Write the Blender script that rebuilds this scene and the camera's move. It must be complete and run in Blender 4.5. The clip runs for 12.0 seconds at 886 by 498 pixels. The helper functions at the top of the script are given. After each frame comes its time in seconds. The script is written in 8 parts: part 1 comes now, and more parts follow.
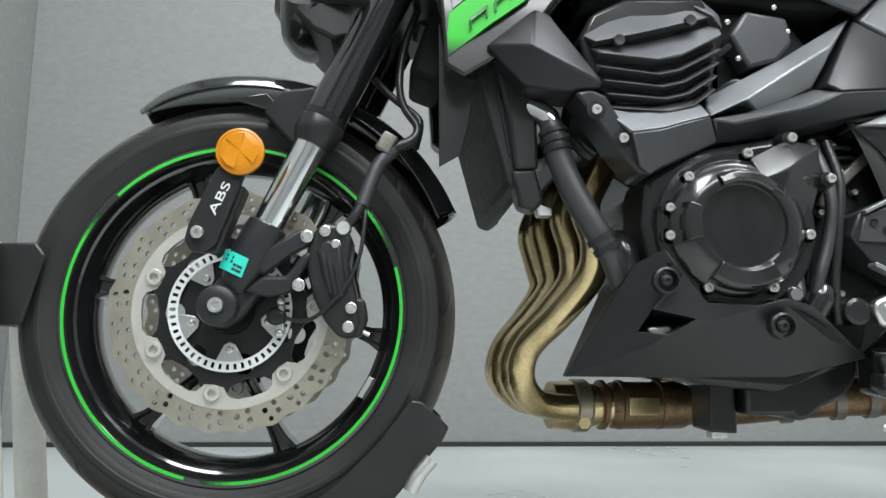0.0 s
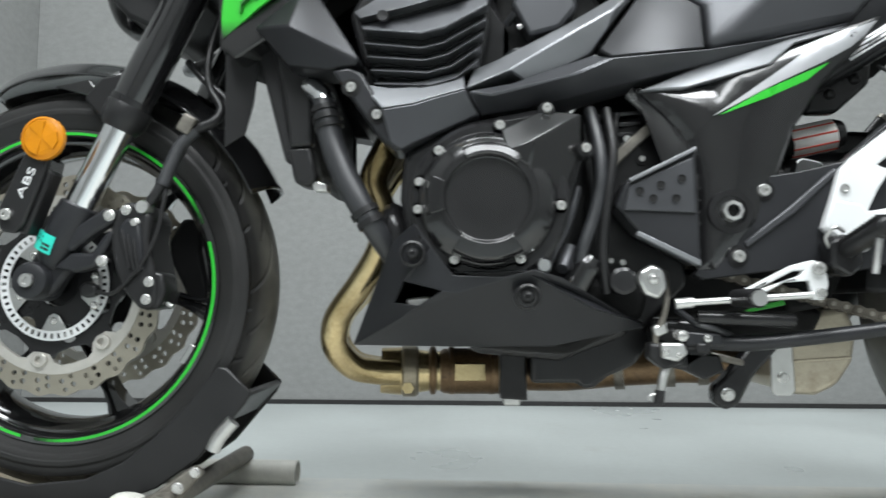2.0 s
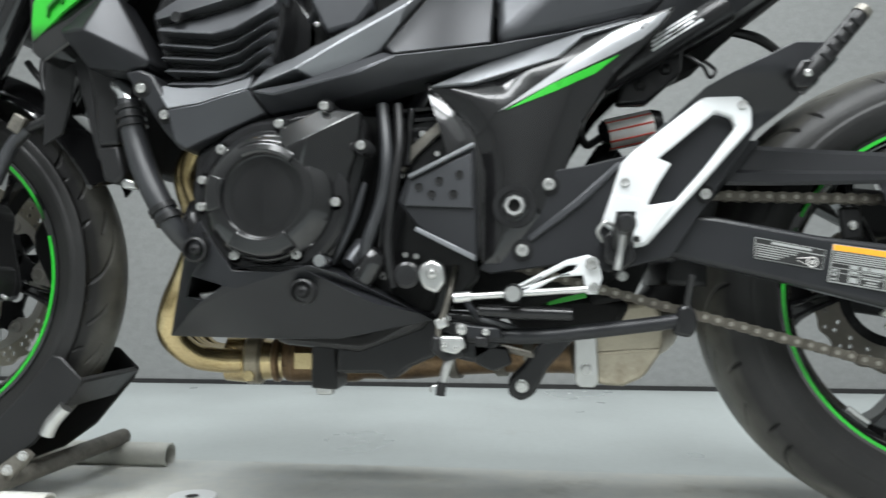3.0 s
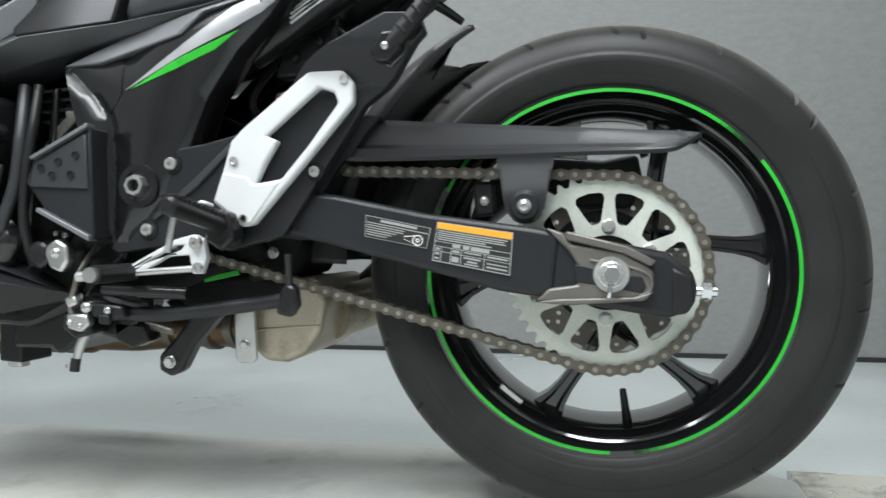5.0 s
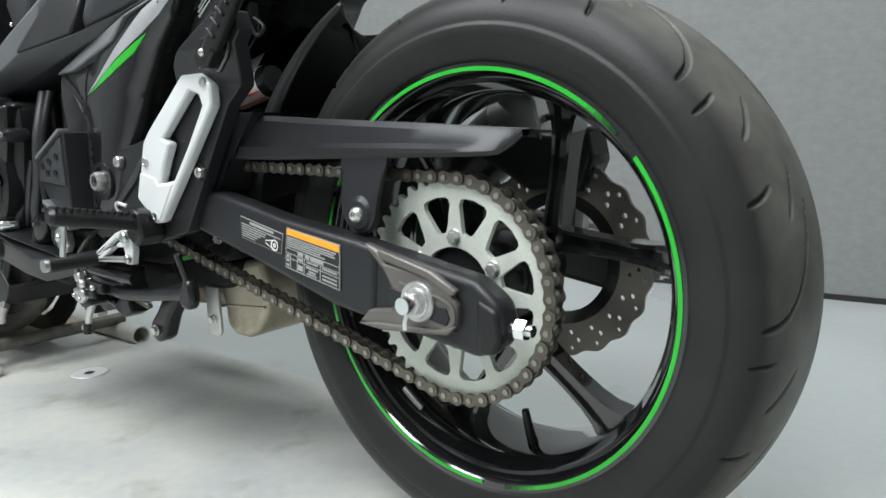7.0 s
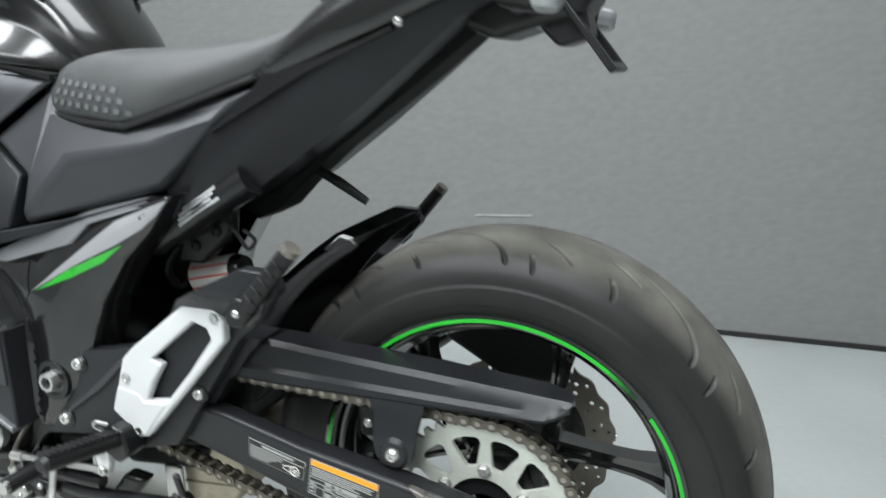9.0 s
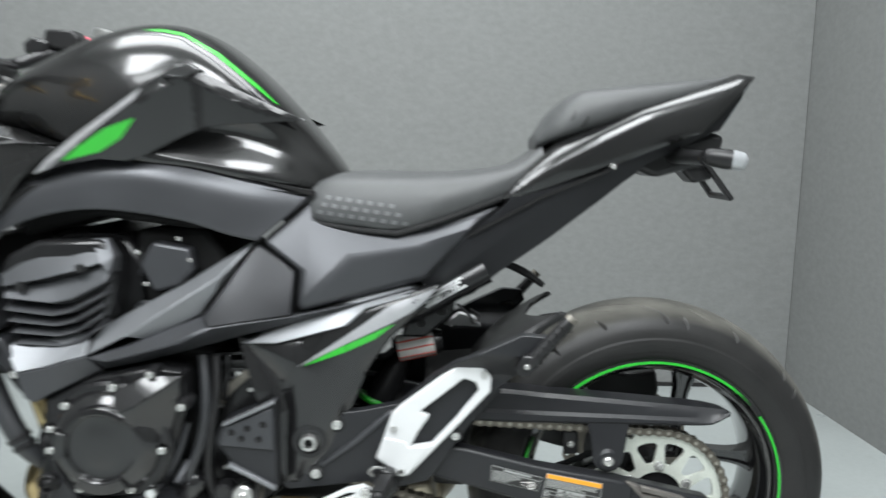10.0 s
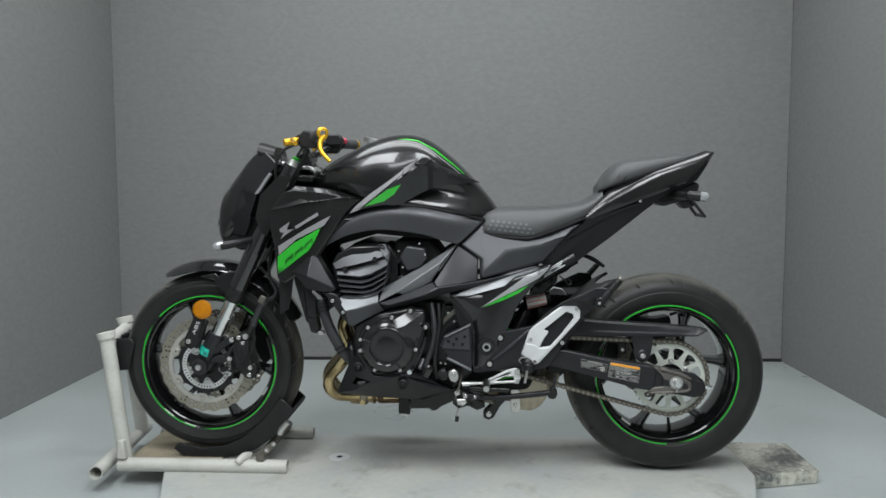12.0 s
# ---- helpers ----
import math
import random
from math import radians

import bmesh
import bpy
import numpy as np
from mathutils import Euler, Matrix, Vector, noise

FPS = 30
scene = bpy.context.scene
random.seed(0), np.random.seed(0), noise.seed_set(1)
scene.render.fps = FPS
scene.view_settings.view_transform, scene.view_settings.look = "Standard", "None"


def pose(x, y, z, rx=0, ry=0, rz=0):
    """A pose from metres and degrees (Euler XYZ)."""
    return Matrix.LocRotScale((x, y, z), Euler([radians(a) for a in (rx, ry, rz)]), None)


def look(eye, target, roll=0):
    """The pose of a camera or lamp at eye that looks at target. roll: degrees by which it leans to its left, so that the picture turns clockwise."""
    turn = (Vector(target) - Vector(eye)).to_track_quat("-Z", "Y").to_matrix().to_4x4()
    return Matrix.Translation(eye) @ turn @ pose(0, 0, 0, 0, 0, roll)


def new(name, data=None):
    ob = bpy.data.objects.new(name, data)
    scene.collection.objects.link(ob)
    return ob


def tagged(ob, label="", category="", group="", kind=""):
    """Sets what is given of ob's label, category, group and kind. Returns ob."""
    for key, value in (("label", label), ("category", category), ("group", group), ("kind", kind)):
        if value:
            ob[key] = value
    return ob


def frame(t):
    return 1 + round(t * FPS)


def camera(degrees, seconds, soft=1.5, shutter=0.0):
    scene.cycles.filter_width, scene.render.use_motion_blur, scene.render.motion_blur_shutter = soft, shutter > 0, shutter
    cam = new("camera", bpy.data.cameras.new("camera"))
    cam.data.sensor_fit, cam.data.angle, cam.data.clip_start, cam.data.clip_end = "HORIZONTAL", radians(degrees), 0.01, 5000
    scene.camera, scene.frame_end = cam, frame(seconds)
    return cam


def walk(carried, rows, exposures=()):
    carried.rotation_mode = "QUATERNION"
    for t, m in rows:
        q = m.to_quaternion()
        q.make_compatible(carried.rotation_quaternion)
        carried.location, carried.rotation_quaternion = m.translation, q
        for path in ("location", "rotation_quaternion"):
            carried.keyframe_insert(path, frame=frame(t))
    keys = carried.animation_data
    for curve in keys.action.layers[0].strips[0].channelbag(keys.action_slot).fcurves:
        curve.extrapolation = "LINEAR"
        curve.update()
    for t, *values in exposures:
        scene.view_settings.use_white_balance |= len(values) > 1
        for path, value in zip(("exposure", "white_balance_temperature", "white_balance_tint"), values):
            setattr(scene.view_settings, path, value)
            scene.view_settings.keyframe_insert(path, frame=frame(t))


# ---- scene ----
cam = camera(61.7, 12.0, shutter=0.5)
PATH = [
    (0.0, (0.2135, -1.0314, 0.2823), (0.3393, 0.9457, 0.5568), 0.5),
    (0.5, (0.2427, -1.0419, 0.2682), (0.348, 0.9368, 0.5392), 0.22),
    (1.0, (0.3371, -1.0529, 0.2781), (0.3591, 0.9344, 0.502), 0.26),
    (1.5, (0.4553, -1.0643, 0.2964), (0.4108, 0.9276, 0.4699), 0.15),
    (2.0, (0.5953, -1.0684, 0.3011), (0.4857, 0.9223, 0.4602), 0.22),
    (2.5, (0.749, -1.0648, 0.3138), (0.5733, 0.9233, 0.4427), 0.17),
    (3.0, (0.9013, -1.0652, 0.3214), (0.6817, 0.9203, 0.4205), 0.17),
    (3.5, (1.0651, -1.0654, 0.3104), (0.8011, 0.9148, 0.4039), 0.06),
    (5.5, (1.5451, -0.9203, 0.3571), (0.9906, 1.0005, 0.3016), -0.16),
    (6.0, (1.6865, -0.8457, 0.3654), (0.8591, 0.9729, 0.2758), -0.37),
    (6.5, (1.8168, -0.758, 0.4129), (0.7388, 0.9138, 0.2058), -1.01),
    (8.3, (1.9216, -0.6, 0.6643), (0.6146, 0.8401, 0.1977), -3.75),
    (8.5, (1.874, -0.639, 0.7098), (0.6801, 0.8893, 0.2212), -3.36),
    (9.0, (1.6636, -0.8244, 0.7956), (0.9807, 0.9973, 0.3321), -0.3),
    (9.5, (1.3549, -1.0385, 0.8317), (1.1515, 0.9185, 0.4729), 1.46),
    (10.0, (1.0847, -1.2626, 0.855), (1.0857, 0.7218, 0.6061), 1.5),
    (10.5, (0.9563, -1.4858, 0.8752), (0.9267, 0.5043, 0.6779), 0.76),
    (11.0, (0.9321, -1.7862, 0.9045), (0.8101, 0.2008, 0.7128), 0.01),
    (11.5, (0.8625, -2.0731, 0.9179), (0.7709, -0.085, 0.7205), 0.07),
    (12.0, (0.8701, -2.3472, 0.8834), (0.7696, -0.3563, 0.7223), -0.14),
]
walk(cam, [(t, look(eye, target, roll)) for t, eye, target, roll in PATH], [(0, 0.92), (2.5, 0.88), (3.5, 0.89), (5.5, 0.69), (6, 0.72), (8.5, 0.54), (9.5, 0.72), (10.5, 0.63), (11, 0.44), (12, -0.02)])

# ---- world and lamps ----
world = bpy.data.worlds.new("booth_world")
scene.world = world
world.use_nodes = True
world.node_tree.nodes["Background"].inputs[0].default_value = (0.80, 0.87, 0.86, 1)
world.node_tree.nodes["Background"].inputs[1].default_value = 0.09


def area_lamp(name, at, target, sx, sy, watts, colour):
    data = bpy.data.lights.new(name, "AREA")
    data.shape, data.size, data.size_y, data.energy, data.color = "RECTANGLE", sx, sy, watts, colour
    ob = new(name, data)
    ob.matrix_world = look(at, target)
    return ob


COOL = (0.960, 1.0, 1.022)
area_lamp("ceiling_and_fill_lamp", (0.00, -1.25, 2.84), (0.10, -0.75, 0.0), 0.8, 2.1, 76, COOL)
area_lamp("ceiling_and_fill_lamp", (1.50, -1.25, 2.84), (1.40, -0.75, 0.0), 0.8, 2.1, 76, COOL)
area_lamp("ceiling_and_fill_lamp", (0.72, 0.35, 2.86), (0.72, 0.35, 0), 2.6, 0.8, 46, COOL)
# Unseen fill lamp, added to brighten the front wall and the bike's near side.
area_lamp("ceiling_and_fill_lamp", (0.75, -3.20, 2.84), (0.75, -2.9, 0.0), 2.2, 0.6, 40, COOL)

# ---- materials ----


def mat(name, colour, rough=0.5, metal=0.0, var=0.15, scale=30.0, bump=0.15, grain=500.0, coat=0.0, spec=0.5, rvar=0.12, transmission=0.0, colour2=None, contrast=1.0, stretch=None):
    """A surface with large stains and fine grain: colour varies by var at both scales, and so does the gloss."""
    m = bpy.data.materials.new(name)
    m.use_nodes = True
    nt = m.node_tree
    b = nt.nodes["Principled BSDF"]
    tc = nt.nodes.new("ShaderNodeTexCoord")
    n1, n2 = nt.nodes.new("ShaderNodeTexNoise"), nt.nodes.new("ShaderNodeTexNoise")
    for n, s, d in ((n1, scale, 4.0), (n2, grain, 2.0)):
        n.inputs["Scale"].default_value, n.inputs["Detail"].default_value = s, d
        if stretch:
            mp = nt.nodes.new("ShaderNodeMapping")
            mp.inputs["Scale"].default_value = stretch
            nt.links.new(tc.outputs["Object"], mp.inputs["Vector"])
            nt.links.new(mp.outputs["Vector"], n.inputs["Vector"])
        else:
            nt.links.new(tc.outputs["Object"], n.inputs["Vector"])
    add = nt.nodes.new("ShaderNodeMath")
    add.operation = "MULTIPLY_ADD"
    nt.links.new(n2.outputs["Fac"], add.inputs[0])
    add.inputs[1].default_value = 0.5
    nt.links.new(n1.outputs["Fac"], add.inputs[2])
    ramp = nt.nodes.new("ShaderNodeMapRange")
    ramp.inputs["From Min"].default_value, ramp.inputs["From Max"].default_value = 0.75 - 0.3 / contrast, 0.75 + 0.3 / contrast
    nt.links.new(add.outputs[0], ramp.inputs["Value"])
    mix = nt.nodes.new("ShaderNodeMix")
    mix.data_type = "RGBA"
    lo = [c * (1 - var) for c in colour]
    hi = [min(1.0, c * (1 + var)) for c in (colour2 or colour)]
    mix.inputs["A"].default_value, mix.inputs["B"].default_value = (*lo, 1), (*hi, 1)
    nt.links.new(ramp.outputs["Result"], mix.inputs["Factor"])
    nt.links.new(mix.outputs["Result"], b.inputs["Base Color"])
    rr = nt.nodes.new("ShaderNodeMapRange")
    rr.inputs["To Min"].default_value, rr.inputs["To Max"].default_value = max(0.02, rough - rvar * rough * 2), min(1, rough + rvar * rough * 2)
    nt.links.new(n1.outputs["Fac"], rr.inputs["Value"])
    nt.links.new(rr.outputs["Result"], b.inputs["Roughness"])
    b.inputs["Metallic"].default_value = metal
    b.inputs["Coat Weight"].default_value = coat
    b.inputs["Coat Roughness"].default_value = 0.06
    b.inputs["Specular IOR Level"].default_value = spec
    b.inputs["Transmission Weight"].default_value = transmission
    if bump:
        bn = nt.nodes.new("ShaderNodeBump")
        bn.inputs["Strength"].default_value, bn.inputs["Distance"].default_value = bump, 0.0006
        nt.links.new(n2.outputs["Fac"], bn.inputs["Height"])
        nt.links.new(bn.outputs["Normal"], b.inputs["Normal"])
    return m


FELT = mat("grey_felt", (0.202, 0.207, 0.203), 0.95, var=0.085, scale=34, grain=170, bump=0.9, spec=0.1, contrast=1.15, stretch=(1, 1, 1.7))
FLOOR = mat("floor_paint", (0.36, 0.388, 0.383), 0.34, var=0.09, scale=2.2, grain=60, bump=0.06, rvar=0.3)
FLOORP = mat("platform_paint", (0.43, 0.452, 0.445), 0.38, var=0.10, scale=4.5, grain=45, bump=0.06, rvar=0.3, colour2=(0.43, 0.43, 0.395), contrast=1.6)
CEIL = mat("ceiling_paint", (0.55, 0.57, 0.56), 0.8, var=0.05, scale=2)
GAP = mat("gap_shade", (0.012, 0.012, 0.012), 0.8)


def stained(m, dirt, scale, level, amount):
    """Sparse smudges of dirt over a surface, with soft uneven edges."""
    nt = m.node_tree
    b = nt.nodes["Principled BSDF"]
    own = b.inputs["Base Color"].links[0].from_socket
    tc = nt.nodes.new("ShaderNodeTexCoord")
    no = nt.nodes.new("ShaderNodeTexNoise")
    no.inputs["Scale"].default_value, no.inputs["Detail"].default_value, no.inputs["Roughness"].default_value = scale, 6, 0.68
    nt.links.new(tc.outputs["Object"], no.inputs["Vector"])
    rng = nt.nodes.new("ShaderNodeMapRange")
    rng.inputs["From Min"].default_value, rng.inputs["From Max"].default_value, rng.inputs["To Max"].default_value = level, level + 0.16, amount
    nt.links.new(no.outputs["Fac"], rng.inputs["Value"])
    mix = nt.nodes.new("ShaderNodeMix")
    mix.data_type = "RGBA"
    nt.links.new(rng.outputs["Result"], mix.inputs["Factor"])
    nt.links.new(own, mix.inputs["A"])
    mix.inputs["B"].default_value = (*dirt, 1)
    nt.links.new(mix.outputs["Result"], b.inputs["Base Color"])


stained(FLOORP, (0.20, 0.18, 0.14), 5.5, 0.55, 0.6)
stained(FLOORP, (0.22, 0.21, 0.19), 38, 0.66, 0.5)
stained(FLOOR, (0.24, 0.23, 0.21), 4.0, 0.62, 0.4)
RUBBER = mat("tyre_rubber", (0.0132, 0.0132, 0.0136), 0.44, var=0.25, scale=14, grain=320, bump=0.35, spec=0.26)


def dusty(m, dust):
    """Road dust where the mesh carries its share, broken up by the stains of the surface."""
    nt = m.node_tree
    b = nt.nodes["Principled BSDF"]
    own = b.inputs["Base Color"].links[0].from_socket
    at = nt.nodes.new("ShaderNodeAttribute")
    at.attribute_name = "dust"
    no = nt.nodes.new("ShaderNodeTexNoise")
    no.inputs["Scale"].default_value, no.inputs["Detail"].default_value = 22, 5
    tc = nt.nodes.new("ShaderNodeTexCoord")
    nt.links.new(tc.outputs["Object"], no.inputs["Vector"])
    mul = nt.nodes.new("ShaderNodeMath")
    mul.operation = "MULTIPLY"
    nt.links.new(at.outputs["Fac"], mul.inputs[0])
    nt.links.new(no.outputs["Fac"], mul.inputs[1])
    mix = nt.nodes.new("ShaderNodeMix")
    mix.data_type = "RGBA"
    nt.links.new(mul.outputs[0], mix.inputs["Factor"])
    nt.links.new(own, mix.inputs["A"])
    mix.inputs["B"].default_value = (*dust, 1)
    nt.links.new(mix.outputs["Result"], b.inputs["Base Color"])


dusty(RUBBER, (0.235, 0.228, 0.200))
GLOSS = mat("gloss_black", (0.0075, 0.0075, 0.0080), 0.11, var=0.2, scale=8, bump=0.0, coat=1.0, spec=0.5)
METALBLACK = mat("metallic_black_paint", (0.031, 0.031, 0.0312), 0.26, metal=0.75, var=0.18, scale=5, grain=1500, bump=0.02, coat=0.55)
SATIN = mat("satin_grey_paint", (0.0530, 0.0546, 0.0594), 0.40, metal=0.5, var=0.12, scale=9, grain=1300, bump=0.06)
# Grey frame paint made paler: lamp and ceiling sheen is in the colour.
SPAR = mat("grey_paint_with_sheen", (0.1995, 0.2053, 0.2158), 0.40, metal=0.55, var=0.12, scale=9, grain=1400, bump=0.06)
# Lighter than the dark head casting: its reflections are put into this grey.
HEADP = mat("satin_sheen_head_paint", (0.0920, 0.0945, 0.1010), 0.42, metal=0.6, var=0.12, scale=9, grain=1400, bump=0.06)
PLASTIC = mat("black_plastic", (0.0147, 0.0147, 0.0152), 0.33, spec=0.28, var=0.2, scale=18, grain=900, bump=0.25)
COWL = mat("charcoal_plastic", (0.0159, 0.0165, 0.0184), 0.34, spec=0.3, var=0.16, scale=12, grain=1100, bump=0.2)
TAILP = mat("dark_metallic_paint", (0.0192, 0.0197, 0.0216), 0.36, metal=0.45, var=0.15, scale=9, grain=1300, bump=0.08, spec=0.35)
ENGINE = mat("engine_black_enamel", (0.0120, 0.0120, 0.0126), 0.22, var=0.25, scale=16, grain=700, bump=0.2, spec=0.36)
CHAINPIN = mat("worn_pin_steel", (0.34, 0.32, 0.28), 0.38, metal=0.85, var=0.3, scale=80, grain=400, bump=0.2)
BRUSHED = mat("machined_disc_steel", (0.47, 0.455, 0.42), 0.36, metal=0.5, var=0.08, scale=40, grain=700, bump=0.1)
COVER = mat("engine_cover_paint", (0.0078, 0.0078, 0.0082), 0.21, var=0.2, scale=12, grain=900, bump=0.06, coat=0.55, spec=0.40)
DARK = mat("shadow_black", (0.0130, 0.0130, 0.0130), 0.7, var=0.3, scale=20, spec=0.12)
BOLTM = mat("bright_bolt_steel", (0.55, 0.55, 0.535), 0.24, metal=0.75, var=0.12, scale=60, bump=0.0)
CHROME = mat("chrome", (0.72, 0.73, 0.74), 0.14, metal=1.0, var=0.06, scale=30, bump=0.0)
ALU = mat("brushed_aluminium", (0.56, 0.56, 0.55), 0.34, metal=1.0, var=0.12, scale=40, grain=900, bump=0.15)
STEEL = mat("zinc_steel", (0.56, 0.56, 0.55), 0.36, metal=0.95, var=0.2, scale=50, grain=700, bump=0.2)
# Rear disc steel: tarnish plus the shade on its inner face, as darker colour.
TARNISHSHADE = mat("tarnished_shaded_disc_steel", (0.20, 0.185, 0.16), 0.45, metal=0.75, var=0.2, scale=30, grain=600, bump=0.15)
DISC = mat("brake_disc_steel", (0.345, 0.318, 0.262), 0.38, metal=0.8, var=0.12, scale=30, grain=600, bump=0.15)
SPROCKET = mat("sprocket_steel", (0.60, 0.63, 0.57), 0.5, metal=0.35, var=0.15, scale=26, grain=300, bump=0.2)
CHAIN = mat("oily_chain_steel", (0.135, 0.122, 0.103), 0.40, metal=0.8, var=0.35, scale=60, grain=400, bump=0.3)
SILVER = mat("silver_paint", (0.62, 0.63, 0.635), 0.40, metal=0.12, var=0.05, scale=18, grain=1200, bump=0.05)
TITAN = mat("heat_stained_steel", (0.40, 0.29, 0.12), 0.22, metal=0.95, var=0.3, scale=9, grain=260, bump=0.1, colour2=(0.50, 0.41, 0.24))
RUSTY = mat("burnt_steel", (0.10, 0.055, 0.028), 0.40, metal=0.75, var=0.45, scale=16, grain=250, bump=0.35, colour2=(0.17, 0.115, 0.065))
WELD = mat("weld_steel", (0.30, 0.265, 0.20), 0.36, metal=0.8, var=0.25, scale=30, grain=300, bump=0.2)
CANST = mat("muffler_steel", (0.40, 0.36, 0.28), 0.42, metal=0.5, var=0.16, scale=14, grain=260, bump=0.2)
stained(CANST, (0.12, 0.09, 0.055), 15, 0.55, 0.6)
stained(CANST, (0.05, 0.04, 0.03), 70, 0.64, 0.7)
stained(RUSTY, (0.045, 0.035, 0.028), 26, 0.52, 0.7)
stained(TITAN, (0.14, 0.085, 0.035), 12, 0.56, 0.5)
GREEN = mat("green_vinyl", (0.018, 0.40, 0.028), 0.36, var=0.08, scale=30, bump=0.02)
GREENFADES = [mat("worn_green_vinyl", (0.018 * k, 0.40 * k, 0.028 * k), 0.36, var=0.2, scale=60, bump=0.02) for k in (0.08, 0.22, 0.45, 0.72)]
GREENP = mat("green_paint", (0.02, 0.36, 0.022), 0.30, var=0.10, scale=14, bump=0.02, coat=0.4)
GREENFADE = mat("fading_green_paint", (0.02, 0.36, 0.022), 0.30, var=0.10, scale=14, bump=0.02, coat=0.4)
nt = GREENFADE.node_tree
fade_at = nt.nodes.new("ShaderNodeSeparateXYZ")
nt.links.new(nt.nodes.new("ShaderNodeTexCoord").outputs["Object"], fade_at.inputs[0])
fade = nt.nodes.new("ShaderNodeMapRange")
fade.inputs["From Min"].default_value, fade.inputs["From Max"].default_value = 0.634, 0.656
nt.links.new(fade_at.outputs["Z"], fade.inputs["Value"])
fade_mix = nt.nodes.new("ShaderNodeMix")
fade_mix.data_type = "RGBA"
fade_mix.inputs["A"].default_value = (0.008, 0.012, 0.008, 1)
nt.links.new(nt.nodes["Principled BSDF"].inputs["Base Color"].links[0].from_socket, fade_mix.inputs["B"])
nt.links.new(fade.outputs["Result"], fade_mix.inputs["Factor"])
nt.links.new(fade_mix.outputs["Result"], nt.nodes["Principled BSDF"].inputs["Base Color"])
TAILGLOSS = mat("tail_gloss_black", (0.010, 0.010, 0.011), 0.13, var=0.15, scale=8, bump=0.0, spec=0.4)
ORANGE = mat("amber_lens", (0.46, 0.170, 0.002), 0.36, var=0.10, scale=60, bump=0.1, coat=0.12, spec=0.3)
TEAL = mat("teal_sticker", (0.015, 0.46, 0.36), 0.5, var=0.06, scale=60)
GOLD = mat("gold_anodised", (0.74, 0.42, 0.03), 0.30, metal=0.75, var=0.1, scale=40)
RED = mat("red_print", (0.62, 0.06, 0.03), 0.45, var=0.1, scale=40)
WHITE = mat("white_label", (0.72, 0.70, 0.67), 0.45, var=0.05, scale=60)
SCRAPE = mat("scraped_felt", (0.34, 0.34, 0.325), 0.8, var=0.2, scale=60)
INK = mat("black_ink", (0.01, 0.01, 0.01), 0.5)
GREYINK = mat("grey_ink", (0.30, 0.31, 0.30), 0.5, var=0.05)
ORANGEINK = mat("orange_ink", (0.80, 0.33, 0.02), 0.5, var=0.05)
DECALGREY = mat("grey_decal", (0.19, 0.19, 0.195), 0.5, metal=0.0, var=0.06, scale=30, bump=0.0)
DECALWHITE = mat("pearl_decal", (0.38, 0.385, 0.40), 0.32, metal=0.4, var=0.06, scale=30, bump=0.0)
SEATMARK = mat("worn_seat_print", (0.115, 0.118, 0.122), 0.5, var=0.15, scale=40, bump=0.1)
SEAT = mat("seat_vinyl", (0.0540, 0.0560, 0.0570), 0.46, var=0.12, scale=25, grain=700, bump=0.8, spec=0.45)
HOSE = mat("hose_rubber", (0.0240, 0.0252, 0.0276), 0.42, var=0.15, scale=30, grain=700, bump=0.15)
STANDPAINT = mat("chipped_white_paint", (0.50, 0.50, 0.46), 0.45, var=0.14, scale=14, grain=120, bump=0.3)
GRIME = mat("greasy_steel", (0.16, 0.15, 0.13), 0.45, metal=0.6, var=0.4, scale=30, grain=200, bump=0.4)
PLATE = mat("galvanised_plate", (0.26, 0.265, 0.26), 0.26, metal=0.7, var=0.2, scale=7, grain=60, bump=0.12, colour2=(0.74, 0.72, 0.63), contrast=2.6)
LENS = mat("clear_lens", (0.30, 0.31, 0.32), 0.12, metal=0.2, var=0.1, scale=60, bump=0.0, coat=0.8)
SMOKE = mat("smoked_screen", (0.010, 0.010, 0.011), 0.16, var=0.1, scale=20, bump=0.0, coat=0.5)
CORE = mat("radiator_core", (0.0078, 0.0078, 0.0084), 0.6, metal=0.0, spec=0.3, var=0.2, scale=50, grain=600)
# Tone of the added front wall, set for the fill and reflections it gives.
PALEWALL = mat("pale_wall_paint", (0.24, 0.245, 0.24), 0.7, var=0.05, scale=2)
AXLEPLATE = mat("bronze_grey_paint", (0.135, 0.125, 0.115), 0.42, metal=0.4, var=0.12, scale=20)
DARKGREEN = mat("dark_green_print", (0.006, 0.10, 0.008), 0.35)
BOARD = mat("worn_board", (0.27, 0.235, 0.17), 0.7, var=0.3, scale=12, grain=90, bump=0.3)
MAGENTA = mat("red_master_cap", (0.55, 0.05, 0.09), 0.4)

# ---- shapes ----
from mathutils.bvhtree import BVHTree

BASE = {}


def thing(name, at, label, category, group="", kind=""):
    ob = new(name)
    ob.location, ob.empty_display_size = at, 0.1
    BASE[ob.name] = Vector(at)
    return tagged(ob, label, category, group, kind)


